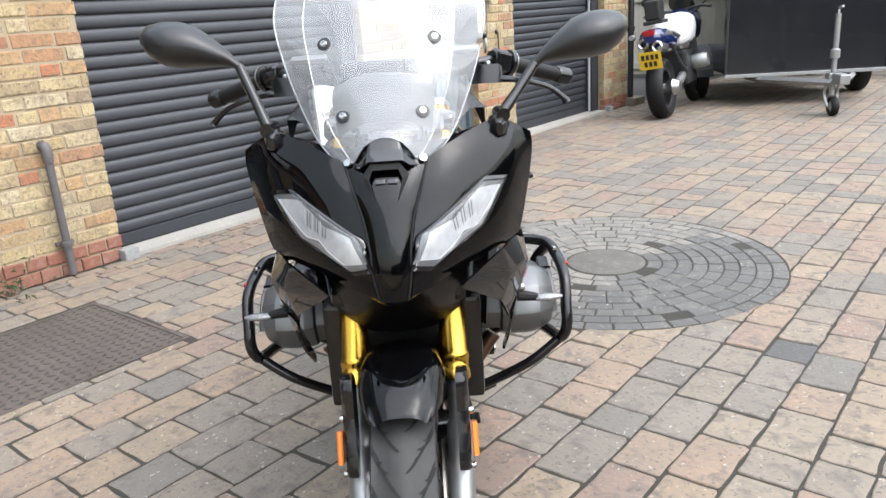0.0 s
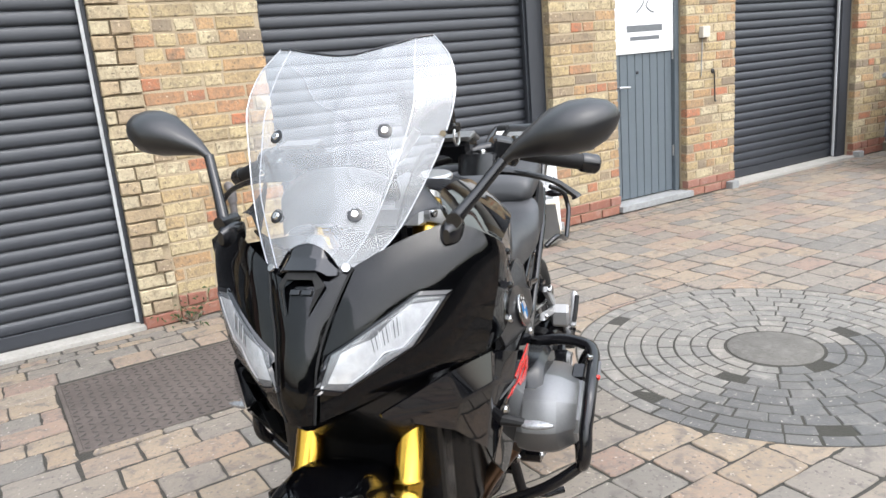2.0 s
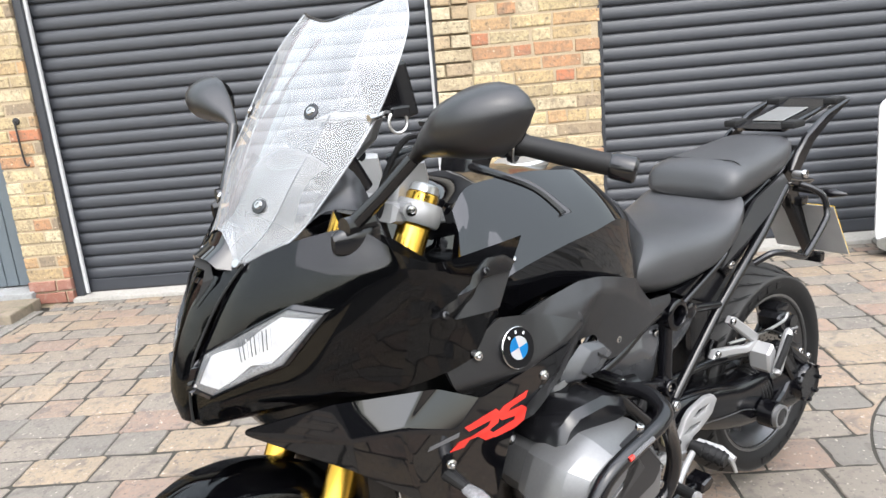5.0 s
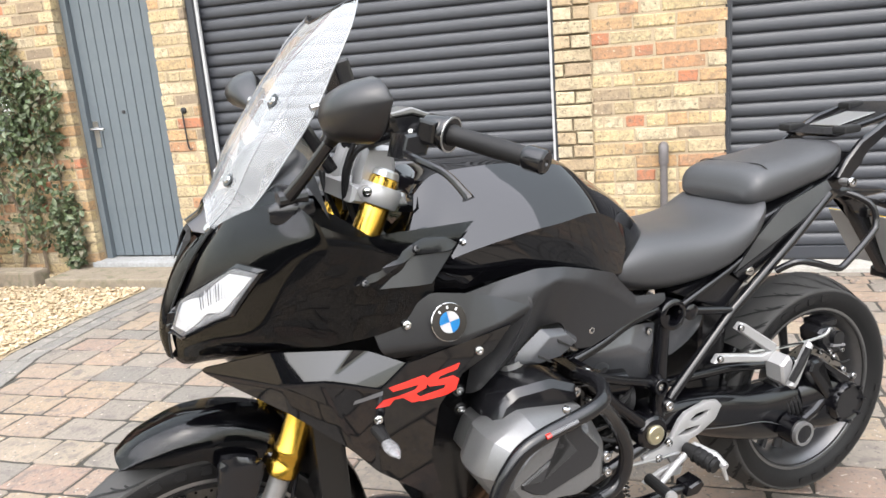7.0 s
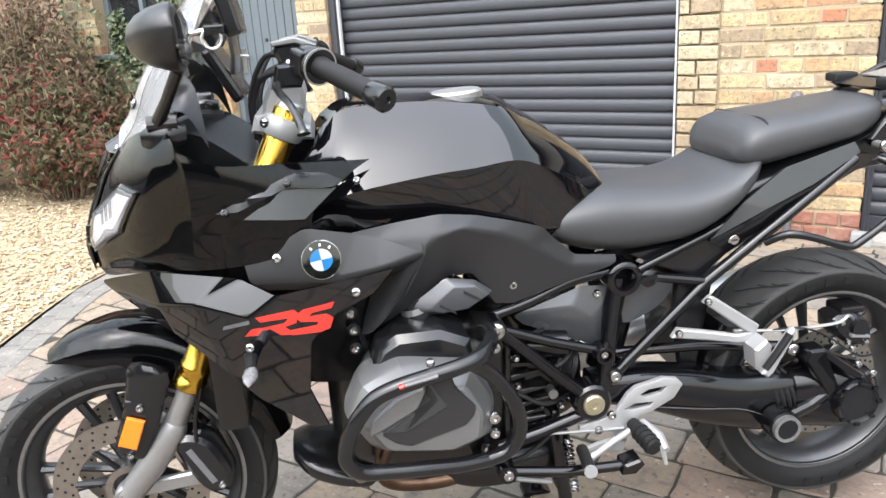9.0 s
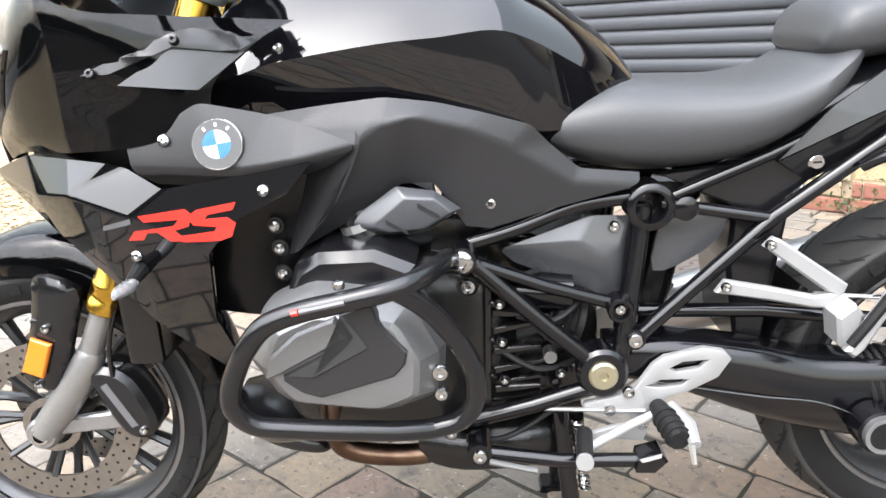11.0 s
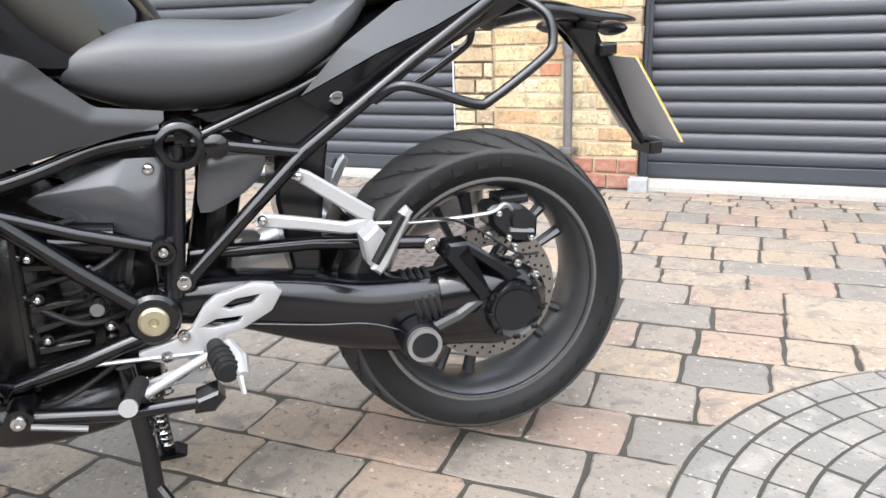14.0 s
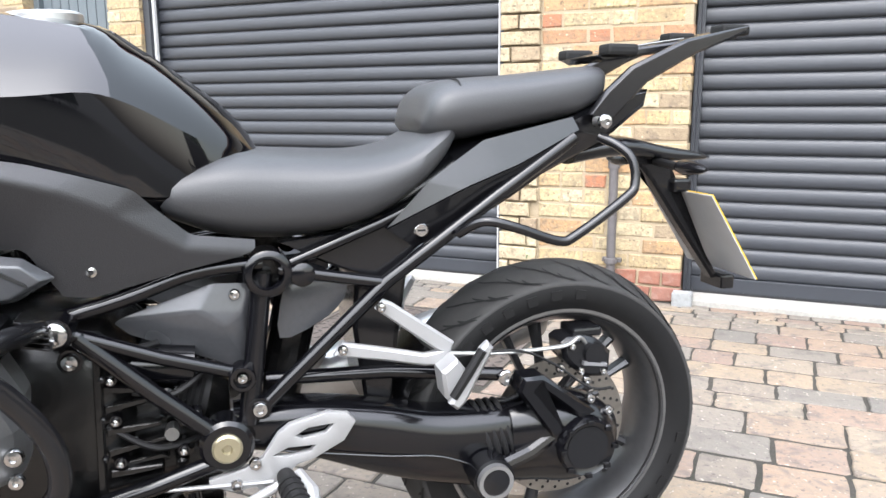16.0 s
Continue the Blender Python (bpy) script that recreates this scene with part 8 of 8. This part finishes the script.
# box trailer
tr = thing("box_trailer", "black enclosed box trailer parked on its jockey wheel", "trailer")
tr.matrix_world = Matrix.Translation((7.38, 2.68, 0)) @ Matrix.Rotation(radians(180 + 31.8), 4, "Z")
part("body", box(-2.6, 0, -0.84, 0.84, 0.36, 1.95, 0.02), "trailer", tr)
for y0, y1 in ((-0.86, -0.835), (0.835, 0.86)):
    part("corner_trim", box(-0.02, 0.012, y0, y1, 0.35, 1.96, 0.004), "iron", tr)
part("bottom_trim", box(-0.01, 0.02, -0.86, 0.86, 0.325, 0.362, 0.004), "zinc", tr, "galvanised bottom rail")
for s in (-1, 1):
    bm = tube(bmesh.new(), [(-0.9, 0.55 * s, 0.30), (0.0, 0.5 * s, 0.30), (0.95, 0.05 * s, 0.33)], 0.035, 4, smooth=False)
    part("drawbar", bm, "zinc", tr)
    wh = tagged(new("wheel"))
    wh.parent = tr
    wh.location = (-1.0, 0.93 * s, 0.29)
    part("tyre", lathe(bmesh.new(), [(0.18, -0.07), (0.27, -0.075), (0.29, -0.05), (0.29, 0.05), (0.27, 0.075), (0.18, 0.07)], 28, Matrix.Rotation(radians(90), 4, "X"), loop=True), "rubber", wh, smooth=True)
    part("rim", lathe(bmesh.new(), [(0.0, -0.03), (0.1, -0.03), (0.18, -0.06), (0.18, 0.06), (0.1, 0.03), (0.0, 0.03)], 24, Matrix.Rotation(radians(90), 4, "X")), "zinc", wh, smooth=True)
    arch = [(-1.0 + 0.36 * math.cos(a), 0.29 + 0.36 * math.sin(a)) for a in np.linspace(0, math.pi, 14)]
    inner = [(-1.0 + 0.33 * math.cos(a), 0.29 + 0.33 * math.sin(a)) for a in np.linspace(math.pi, 0, 14)]
    part("mudguard", ring_loft(bmesh.new(), [[(x, y, z) for x, z in arch + inner] for y in (0.83 * s, 1.05 * s)]), "black_plastic", tr)
part("coupling", box(0.85, 1.12, -0.05, 0.05, 0.32, 0.42, 0.015), "zinc", tr)
jw = tagged(new("jockey_wheel"))
jw.parent = tr
jw.location = (0.86, -0.02, 0)
part("post", tube(bmesh.new(), [(0, 0, 0.2), (0, 0, 0.98)], 0.026, 12, smooth=False), "zinc", jw, smooth=True)
part("collar", lathe(bmesh.new(), [(0.026, 0.55), (0.045, 0.56), (0.045, 0.64), (0.026, 0.65)], 14, loop=True), "zinc", jw)
part("clamp", box(-0.06, 0.06, -0.06, 0.06, 0.30, 0.42, 0.012), "zinc", jw)
part("crank", tube(bmesh.new(), [(0, 0, 0.98), (0, 0, 1.03), (0.1, 0, 1.05)], 0.012, 8, smooth=False), "zinc", jw)
part("fork", tube(bmesh.new(), [(0, 0.06, 0.30), (-0.02, 0.06, 0.2), (0.05, 0.045, 0.09)], 0.014, 6), "zinc", jw)
part("fork", tube(bmesh.new(), [(0, -0.06, 0.30), (-0.02, -0.06, 0.2), (0.05, -0.045, 0.09)], 0.014, 6), "zinc", jw)
jm = Matrix.Translation((0.06, 0, 0.095)) @ Matrix.Rotation(radians(90), 4, "X")
part("tyre", lathe(bmesh.new(), [(0.055, -0.032), (0.088, -0.032), (0.098, -0.015), (0.098, 0.015), (0.088, 0.032), (0.055, 0.032)], 24, jm, loop=True), "rubber", jw, smooth=True)
part("rim", lathe(bmesh.new(), [(0.0, -0.036), (0.03, -0.036), (0.056, -0.02), (0.056, 0.02), (0.03, 0.036), (0.0, 0.036)], 20, jm), "zinc", jw, smooth=True)


# second motorcycle, parked by the wall end
def wheel_at(parent, x, z, r, w, rim):
    wh = tagged(new("wheel"))
    wh.parent = parent
    wh.location = (x, 0, z)
    m = Matrix.Rotation(radians(90), 4, "X")
    h = w / 2
    part("tyre", lathe(bmesh.new(), [(rim, -h * 0.75), (r * 0.86, -h), (r * 0.95, -h * 0.8), (r, -h * 0.3), (r, h * 0.3), (r * 0.95, h * 0.8), (r * 0.86, h), (rim, h * 0.75)], 40, m, loop=True), "rubber", wh, smooth=True)
    part("rim", lathe(bmesh.new(), [(rim - 0.03, -h * 0.6), (rim + 0.005, -h * 0.76), (rim + 0.005, h * 0.76), (rim - 0.03, h * 0.6)], 36, m, loop=True), "iron", wh, smooth=True)
    bm = bmesh.new()
    for k in range(5):
        a = radians(72 * k)
        tube(bm, [(0.03 * math.cos(a), 0, 0.03 * math.sin(a)), ((rim - 0.02) * math.cos(a), 0, (rim - 0.02) * math.sin(a))], 0.016, 6, smooth=False)
    part("spokes", bm, "iron", wh)
    part("hub", lathe(bmesh.new(), [(0, -0.06), (0.045, -0.06), (0.05, 0), (0.045, 0.06), (0, 0.06)], 16, m), "zinc", wh)


b2 = thing("parked_motorcycle", "blue and white older motorcycle parked facing away by the wall", "motorcycle")
b2.matrix_world = Matrix.Translation((6.09, 3.75, 0)) @ Matrix.Rotation(radians(8), 4, "Z") @ Matrix.Rotation(radians(-7), 4, "X")
wheel_at(b2, 0.0, 0.315, 0.315, 0.18, 0.215)
wheel_at(b2, 1.44, 0.30, 0.30, 0.12, 0.215)


def blob(rings, n=14, power=2.4):
    """Rings of rounded cross sections along x: (x, half width, z low, z high)."""
    out = []
    for x, hw, z0, z1 in rings:
        ring = []
        for a in np.linspace(0, 2 * math.pi, n, endpoint=False):
            c, s = math.cos(a), math.sin(a)
            ring.append((x, hw * math.copysign(abs(c) ** (2 / power), c), (z0 + z1) / 2 + (z1 - z0) / 2 * math.copysign(abs(s) ** (2 / power), s)))
        out.append(ring)
    return ring_loft(bmesh.new(), out)


part("tail", blob([(-0.28, 0.05, 0.80, 0.90), (-0.22, 0.12, 0.74, 0.94), (0.0, 0.15, 0.72, 0.94), (0.25, 0.15, 0.70, 0.86)]), "blue", b2, "dark blue tail unit", smooth=True)
part("seat", blob([(0.05, 0.12, 0.86, 0.93), (0.25, 0.15, 0.80, 0.88), (0.5, 0.14, 0.78, 0.85)]), "vinyl", b2, smooth=True)
part("tank", blob([(0.45, 0.10, 0.72, 0.86), (0.6, 0.17, 0.72, 1.0), (0.85, 0.2, 0.72, 1.05), (1.05, 0.17, 0.75, 1.0)]), "blue", b2, smooth=True)
part("dust_sheet", blob([(0.44, 0.13, 0.72, 0.89), (0.56, 0.2, 0.70, 1.0), (0.8, 0.23, 0.70, 1.07), (0.95, 0.2, 0.8, 1.05)], power=3), "sign", b2, "white cloth draped over the tank", smooth=True)
part("fairing", blob([(1.0, 0.16, 0.85, 1.1), (1.25, 0.2, 0.75, 1.12), (1.45, 0.14, 0.72, 0.98)]), "blue", b2, smooth=True)
part("screen", blob([(1.12, 0.13, 1.08, 1.28), (1.25, 0.14, 1.05, 1.22), (1.4, 0.1, 0.98, 1.06)]), "window_glass", b2, smooth=True)
part("top_box", box(-0.08, 0.12, -0.08, 0.08, 1.02, 1.22, 0.02), "black_plastic", b2)
part("rack", box(-0.1, 0.15, -0.1, 0.1, 0.98, 1.02, 0.01), "iron", b2)
for s in (-1, 1):
    m = disc_at((-0.27, 0.07 * s, 0.78 + 0.02 * s), (-1, 0, 0.08))
    part("silencer", lathe(bmesh.new(), [(0.03, -0.3), (0.055, -0.25), (0.058, 0.0), (0.045, 0.012), (0.032, 0.0), (0.03, -0.05)], 20, m), "steel", b2, "polished under-seat silencer", smooth=True)
    part("indicator", blob([(-0.25, 0.03, 0.86, 0.9), (-0.2, 0.035, 0.85, 0.91), (-0.15, 0.02, 0.87, 0.9)]), "zinc", b2, smooth=True).location.y = 0.19 * s
    part("cylinder", lathe(bmesh.new(), [(0.06, 0.1), (0.085, 0.14), (0.085, 0.3), (0.07, 0.34), (0.0, 0.345)], 18, disc_at((0.78, 0, 0.48), (0, s, 0.1))), "zinc", b2, smooth=True)
    part("mirror", blob([(1.05, 0.07, 1.2, 1.28), (1.1, 0.08, 1.18, 1.3), (1.14, 0.03, 1.22, 1.26)]), "black_plastic", b2, smooth=True).location.y = 0.36 * s
    part("mirror_stalk", tube(bmesh.new(), [(1.15, 0.16 * s, 1.05), (1.12, 0.28 * s, 1.14), (1.1, 0.35 * s, 1.22)], 0.01, 6), "iron", b2)
    part("handlebar", tube(bmesh.new(), [(1.05, 0.05 * s, 1.08), (1.0, 0.25 * s, 1.1), (0.93, 0.38 * s, 1.07)], 0.016, 8), "black_plastic", b2)
    part("fork_leg", tube(bmesh.new(), [(1.12, 0.1 * s, 0.9), (1.44, 0.1 * s, 0.30)], 0.026, 10, smooth=False), "zinc", b2)
part("engine_block", box(0.5, 0.95, -0.17, 0.17, 0.28, 0.66, 0.04), "iron", b2)
part("final_drive", lathe(bmesh.new(), [(0.0, -0.06), (0.07, -0.06), (0.09, 0), (0.06, 0.07), (0, 0.075)], 20, disc_at((0.0, -0.13, 0.315), (0, -1, 0))), "steel", b2, smooth=True)
part("swingarm", tube(bmesh.new(), [(0.0, -0.14, 0.315), (0.3, -0.13, 0.36), (0.55, -0.1, 0.4)], 0.045, 10), "zinc", b2, smooth=True)
part("frame", tube(bmesh.new(), [(0.1, -0.12, 0.75), (0.5, -0.15, 0.45), (0.9, -0.14, 0.7), (1.1, -0.05, 0.9)], 0.02, 8), "iron", b2)
pl = tagged(new("number_plate"))
pl.parent = b2
pl.matrix_local = Matrix.Translation((-0.31, 0.0, 0.63)) @ Matrix.Rotation(radians(-12), 4, "Y")
part("plate", box(-0.004, 0.004, -0.115, 0.115, -0.09, 0.09, 0.003), "yellow", pl, "yellow number plate")
for z in (0.036, -0.036):
    for k in range(4 if z > 0 else 3):
        y = (k - (1.5 if z > 0 else 1.0)) * 0.048
        part("plate_bar", box(-0.0062, -0.0042, y - 0.016, y + 0.016, z - 0.026, z + 0.026), "plate_black", pl)
part("tail_lamp", box(-0.285, -0.24, -0.06, 0.06, 0.87, 0.93, 0.012), "lens", b2)
part("side_stand", tube(bmesh.new(), [(0.6, 0.15, 0.28), (0.55, 0.24, 0.02)], 0.012, 6, smooth=False), "iron", b2)
part("rear_mudguard", blob([(-0.24, 0.08, 0.64, 0.76), (-0.1, 0.09, 0.66, 0.76), (0.1, 0.08, 0.66, 0.74)]), "black_plastic", b2, smooth=True)

# ---- pieces: bricks and setts ----
def brick_mesh(L, H, D, rnd, c=0.004):
    """One worn brick, x to the right, y into the wall, origin at the lower left of its face."""
    j = lambda: rnd.uniform(-0.0042, 0.0042)
    bm = bmesh.new()
    def q(ins, y):
        return [(ins + j(), y, ins + j()), (L - ins + j(), y, ins + j()), (L - ins + j(), y, H - ins + j()), (ins + j(), y, H - ins + j())]
    ring_loft(bm, [q(0, D), q(0, c), q(c * 1.1, rnd.uniform(-0.001, 0.001))])
    me = bpy.data.meshes.new("brick")
    bmesh.ops.recalc_face_normals(bm, faces=bm.faces[:])
    bm.to_mesh(me)
    bm.free()
    return me


rb = random.Random(3)
BR = {}
for key, L in (("s", 0.213), ("h", 0.101)):
    for mt in ("brick", "pier_brick", "red_brick"):
        BR[key, mt] = []
        for i in range(5):
            me = brick_mesh(L, COURSE - 0.011, 0.06, rb)
            me.materials.append(M[mt])
            BR[key, mt].append((me, L))


def lay_bricks(wall, x0, x1, z0, z1, face, material, rnd, red_to=0.0):
    """Courses of whole and half bricks, each an object under its wall."""
    k = 0
    z = z0
    while z + 0.05 < z1:
        x = x0
        mt = "red_brick" if z < red_to - 0.02 else material
        headers = rnd.random() < 0.35
        if k % 2:
            x -= rnd.choice((0.05, 0.11)) + rnd.uniform(0, 0.03)
        while x < x1 - 0.012:
            key = "h" if (headers and rnd.random() < 0.8) or rnd.random() < 0.12 else "s"
            me, L = rnd.choice(BR[key, mt])
            a, b = max(x, x0), min(x + L, x1)
            if x1 - b < 0.035:
                b = x1
            x += L + 0.011
            if b - a < 0.03:
                continue
            ob = new("brick", me)
            ob.parent = wall
            ob.location = (a, face + rnd.uniform(-0.003, 0.003) - (0.008 if mt == "red_brick" else 0), z)
            ob.rotation_euler = (rnd.uniform(-0.012, 0.012), rnd.uniform(-0.006, 0.006), rnd.uniform(-0.008, 0.008))
            ob.scale.x = (b - a) / L
            if b >= x1:
                break
        z += COURSE
        k += 1


rb = random.Random(8)
lay_bricks(WALLS["wall_1"], -5.75, -5.28, 0.0, 2.25, WALL, "brick", rb, 0.15)
lay_bricks(WALLS["wall_2"], -4.36, -3.86, 0.0, 2.25, WALL, "brick", rb, 0.0)
lay_bricks(WALLS["wall_3"], -3.13, -2.87, 0.0, 2.25, WALL, "brick", rb, 0.15)
lay_bricks(WALLS["wall_4"], -0.37, 0.32, 0.0, 2.1, WALL, "brick", rb, 0.15)
lay_bricks(WALLS["wall_4"], -0.572, -0.378, 0.0, 2.1, WALL - 0.022, "pier_brick", rb, 0.075)
lay_bricks(WALLS["wall_5"], 2.44, 3.09, 0.0, 2.1, WALL, "brick", rb, 0.15)
lay_bricks(WALLS["wall_6"], 3.88, 4.50, 0.0, 2.1, WALL, "brick", rb, 0.15)
lay_bricks(WALLS["wall_7"], 6.37, 6.97, 0.0, 1.9, WALL, "brick", rb, 0.15)
lay_bricks(WALLS["wall_8"], -5.28, -4.36, 0.0, 1.0, WALL, "brick", rb, 0.0)

# the circle of grey blocks round a stone cap
CC, CR = Vector((1.52, 2.155)), 0.836
circle = thing("paved_circle", "circular feature of grey blocks in rings around a dark stone cap", "paved circle", kind="structure")
part("cap_stone", lathe(bmesh.new(), [(0.0, -0.02), (0.19, -0.02), (0.19, 0.0), (0.18, 0.004), (0.0, 0.005)], 36, Matrix.Translation((CC.x, CC.y, 0))), "cap_stone", circle, "round dark worn cap stone", angle=30)
edges = np.linspace(0.2, CR, 10)
rb = random.Random(4)
for r0, r1 in zip(edges, edges[1:]):
    count = max(12, round(2 * math.pi * (r0 + r1) / 2 / 0.112))
    gap = 0.0032
    g0, g1 = gap / r0, gap / r1
    st = 2 * math.pi / count
    meshes, damp_meshes = [], []
    for v in range(3):
        bm = bmesh.new()
        def outline(ins, z):
            a = [((r0 + gap / 2 + ins) * math.cos(t), (r0 + gap / 2 + ins) * math.sin(t), z) for t in np.linspace(g0 / 2 + ins / r0, st - g0 / 2 - ins / r0, 4)]
            b = [((r1 - gap / 2 - ins) * math.cos(t), (r1 - gap / 2 - ins) * math.sin(t), z) for t in np.linspace(st - g1 / 2 - ins / r1, g1 / 2 + ins / r1, 4)]
            return a + b
        h = rb.uniform(-0.002, 0.002)
        ring_loft(bm, [outline(0, -0.02), outline(0, -0.005 + h), outline(0.004, h)])
        bmesh.ops.recalc_face_normals(bm, faces=bm.faces[:])
        me = bpy.data.meshes.new("block")
        bm.to_mesh(me)
        bm.free()
        me.materials.append(M["block"])
        meshes.append(me)
        me = me.copy()
        me.materials[0] = M["damp_block"]
        damp_meshes.append(me)
    off = rb.uniform(0, 6)
    for k in range(count):
        a = off + (k + 0.5) * st
        dx, dy = (r0 + r1) / 2 * math.cos(a), (r0 + r1) / 2 * math.sin(a)
        damp = dy < 0.08 * math.sin(5 * a) - 0.10 - 0.1 * dx and dx < 0.62
        ob = new("block", rb.choice(damp_meshes if damp else meshes))
        ob.parent = circle
        ob.location = (CC.x, CC.y, rb.uniform(-0.0015, 0.0015))
        ob.rotation_euler.z = off + k * st + rb.uniform(-0.004, 0.004)

# setts laid in courses along the wall
paving = thing("paving", "weathered peach and grey stone setts laid in courses", "paving", kind="structure")
rb = random.Random(12)
far_v, far_f = [], []
near = 0


def sett_rings(x0, x1, y0, y1, rnd):
    """A sett's outline, worn corners, cut round the circle and along the gravel."""
    def edge(a, b, k):
        return [(a[0] + (b[0] - a[0]) * t, a[1] + (b[1] - a[1]) * t) for t in np.linspace(0, 1, k, endpoint=False)]
    c = 0.008
    near_circle = math.hypot(max(abs((x0 + x1) / 2 - CC.x) - (x1 - x0) / 2, 0), max(abs((y0 + y1) / 2 - CC.y) - (y1 - y0) / 2, 0)) < CR + 0.02
    k = 5 if near_circle else 3
    pts = []
    cor = [(x0 + c, y0), (x1 - c, y0), (x1, y0 + c), (x1, y1 - c), (x1 - c, y1), (x0 + c, y1), (x0, y1 - c), (x0, y0 + c)]
    for i in range(8):
        pts += edge(cor[i], cor[(i + 1) % 8], k if i % 2 == 0 else 1)
    out = []
    for x, y in pts:
        x += rnd.uniform(-0.0035, 0.0035)
        y += rnd.uniform(-0.0035, 0.0035)
        d = math.hypot(x - CC.x, y - CC.y)
        if d < CR + 0.0035:
            s = (CR + 0.0035) / max(d, 1e-4)
            x, y = CC.x + (x - CC.x) * s, CC.y + (y - CC.y) * s
        x = max(x, gravel_edge(max(y, 0)) + 0.05)
        out.append((x, y))
    if all(math.hypot(px - CC.x, py - CC.y) < CR + 0.0035 for px, py in pts):
        return out, 0.0
    area = 0.5 * sum(a[0] * b[1] - b[0] * a[1] for a, b in zip(out, out[1:] + out[:1]))
    return out, area


def lay_sett(x0, x1, y0, y1, rnd):
    global near
    out, area = sett_rings(x0, x1, y0, y1, rnd)
    if area < 0.003 or x1 - x0 < 0.025:
        return
    cx, cy = sum(p[0] for p in out) / len(out), sum(p[1] for p in out) / len(out)
    h = rnd.uniform(-0.002, 0.003)
    tx, ty = rnd.uniform(-0.009, 0.009), rnd.uniform(-0.009, 0.009)
    def ring(ins, z):
        r = []
        for x, y in out:
            d = math.hypot(x - cx, y - cy)
            s = 1 - ins / max(d, 0.02)
            px, py = cx + (x - cx) * s, cy + (y - cy) * s
            r.append(Vector((px, py, z + rise(px, py) + (px - cx) * tx + (py - cy) * ty)))
        return r
    rings = [ring(-0.002, -0.022), ring(0.0, -0.007 + h), ring(0.002, -0.002 + h), ring(0.006, h)]
    top = Vector((cx, cy, h + 0.0015 + rise(cx, cy)))
    k = len(out)
    vs = [v for r in rings for v in r] + [top]
    fs = [(a * k + i, a * k + (i + 1) % k, (a + 1) * k + (i + 1) % k, (a + 1) * k + i) for a in range(3) for i in range(k)]
    fs += [(3 * k + i, 3 * k + (i + 1) % k, 4 * k) for i in range(k)]
    if near < 300 and -1.45 < cx < 1.75 and 0.95 < cy < 3.3:
        near += 1
        me = bpy.data.meshes.new("sett")
        me.from_pydata([v - Vector((cx, cy, 0)) for v in vs], [], fs)
        me.materials.append(M["dark_sett" if math.hypot(cx - 0.89, cy - 1.15) < 0.1 else "sett"])
        ob = new("sett", me)
        ob.parent = paving
        ob.location = (cx, cy, 0)
    else:
        b = len(far_v)
        far_v.extend(vs)
        far_f.extend([tuple(b + i for i in f) for f in fs])


y = WALL - 0.035
row = 0
while y > -1.2:
    wide = rb.choice((0.135, 0.15, 0.16, 0.165, 0.17)) if row > 2 else 0.068
    y1, y0 = y, y - wide + 0.0065
    y -= wide
    row += 1
    x = -3.25 + rb.uniform(-0.15, 0)
    end = 12.5 if y > 0.5 else 7.0
    while x < end:
        L = (rb.choice((0.16, 0.19, 0.21, 0.23, 0.25, 0.27)) if row > 3 else rb.choice((0.10, 0.13, 0.16, 0.19))) + rb.uniform(-0.01, 0.01)
        a, b = x, x + L - 0.0065
        x += L
        if b < gravel_edge(max((y0 + y1) / 2, 0)) + 0.06:
            continue
        if a < CX1 and b > CX0 and y0 < CY1 and y1 > CY0:
            if y1 - CY1 > 0.045 and CX0 - 0.02 < (a + b) / 2 < CX1 + 0.02:
                lay_sett(a, b, CY1 + 0.006, y1, rb)
            elif CY0 - y0 > 0.045 and CX0 - 0.02 < (a + b) / 2 < CX1 + 0.02:
                lay_sett(a, b, y0, CY0 - 0.006, rb)
            if a < CX0:
                lay_sett(a, CX0 - 0.006, y0, y1, rb)
            if b > CX1:
                lay_sett(CX1 + 0.006, b, y0, y1, rb)
            continue
        lay_sett(a, b, y0, y1, rb)
me = bpy.data.meshes.new("setts_beyond")
me.from_pydata(far_v, [], far_f)
me.materials.append(M["sett_joined"])
ob = new("setts_beyond", me)
ob.parent = paving
ob["kind"] = "stuff"

# grey edging blocks between paving and gravel
edging = thing("edging", "double row of small grey edging blocks along the gravel", "edging", kind="structure")
rb = random.Random(21)
me_e = []
for v in range(4):
    bm = box(-0.045, 0.045, -0.075, 0.075, -0.02, rb.uniform(-0.001, 0.003), 0.005)
    me = bpy.data.meshes.new("block")
    bm.to_mesh(me)
    bm.free()
    me.materials.append(M["block"])
    me_e.append(me)
for side in (0, 1):
    yy = 0.9
    while yy < 4.5:
        dx = (gravel_edge(yy + 0.05) - gravel_edge(yy - 0.05)) / 0.1
        a = math.atan2(-dx, 1)
        ob = new("block", rb.choice(me_e))
        ob.parent = edging
        ob.location = (gravel_edge(yy) + (-0.005 - 0.098 * side) * math.cos(a), yy, 0)
        ob.rotation_euler.z = a + rb.uniform(-0.03, 0.03)
        yy += 0.16 * math.cos(a)
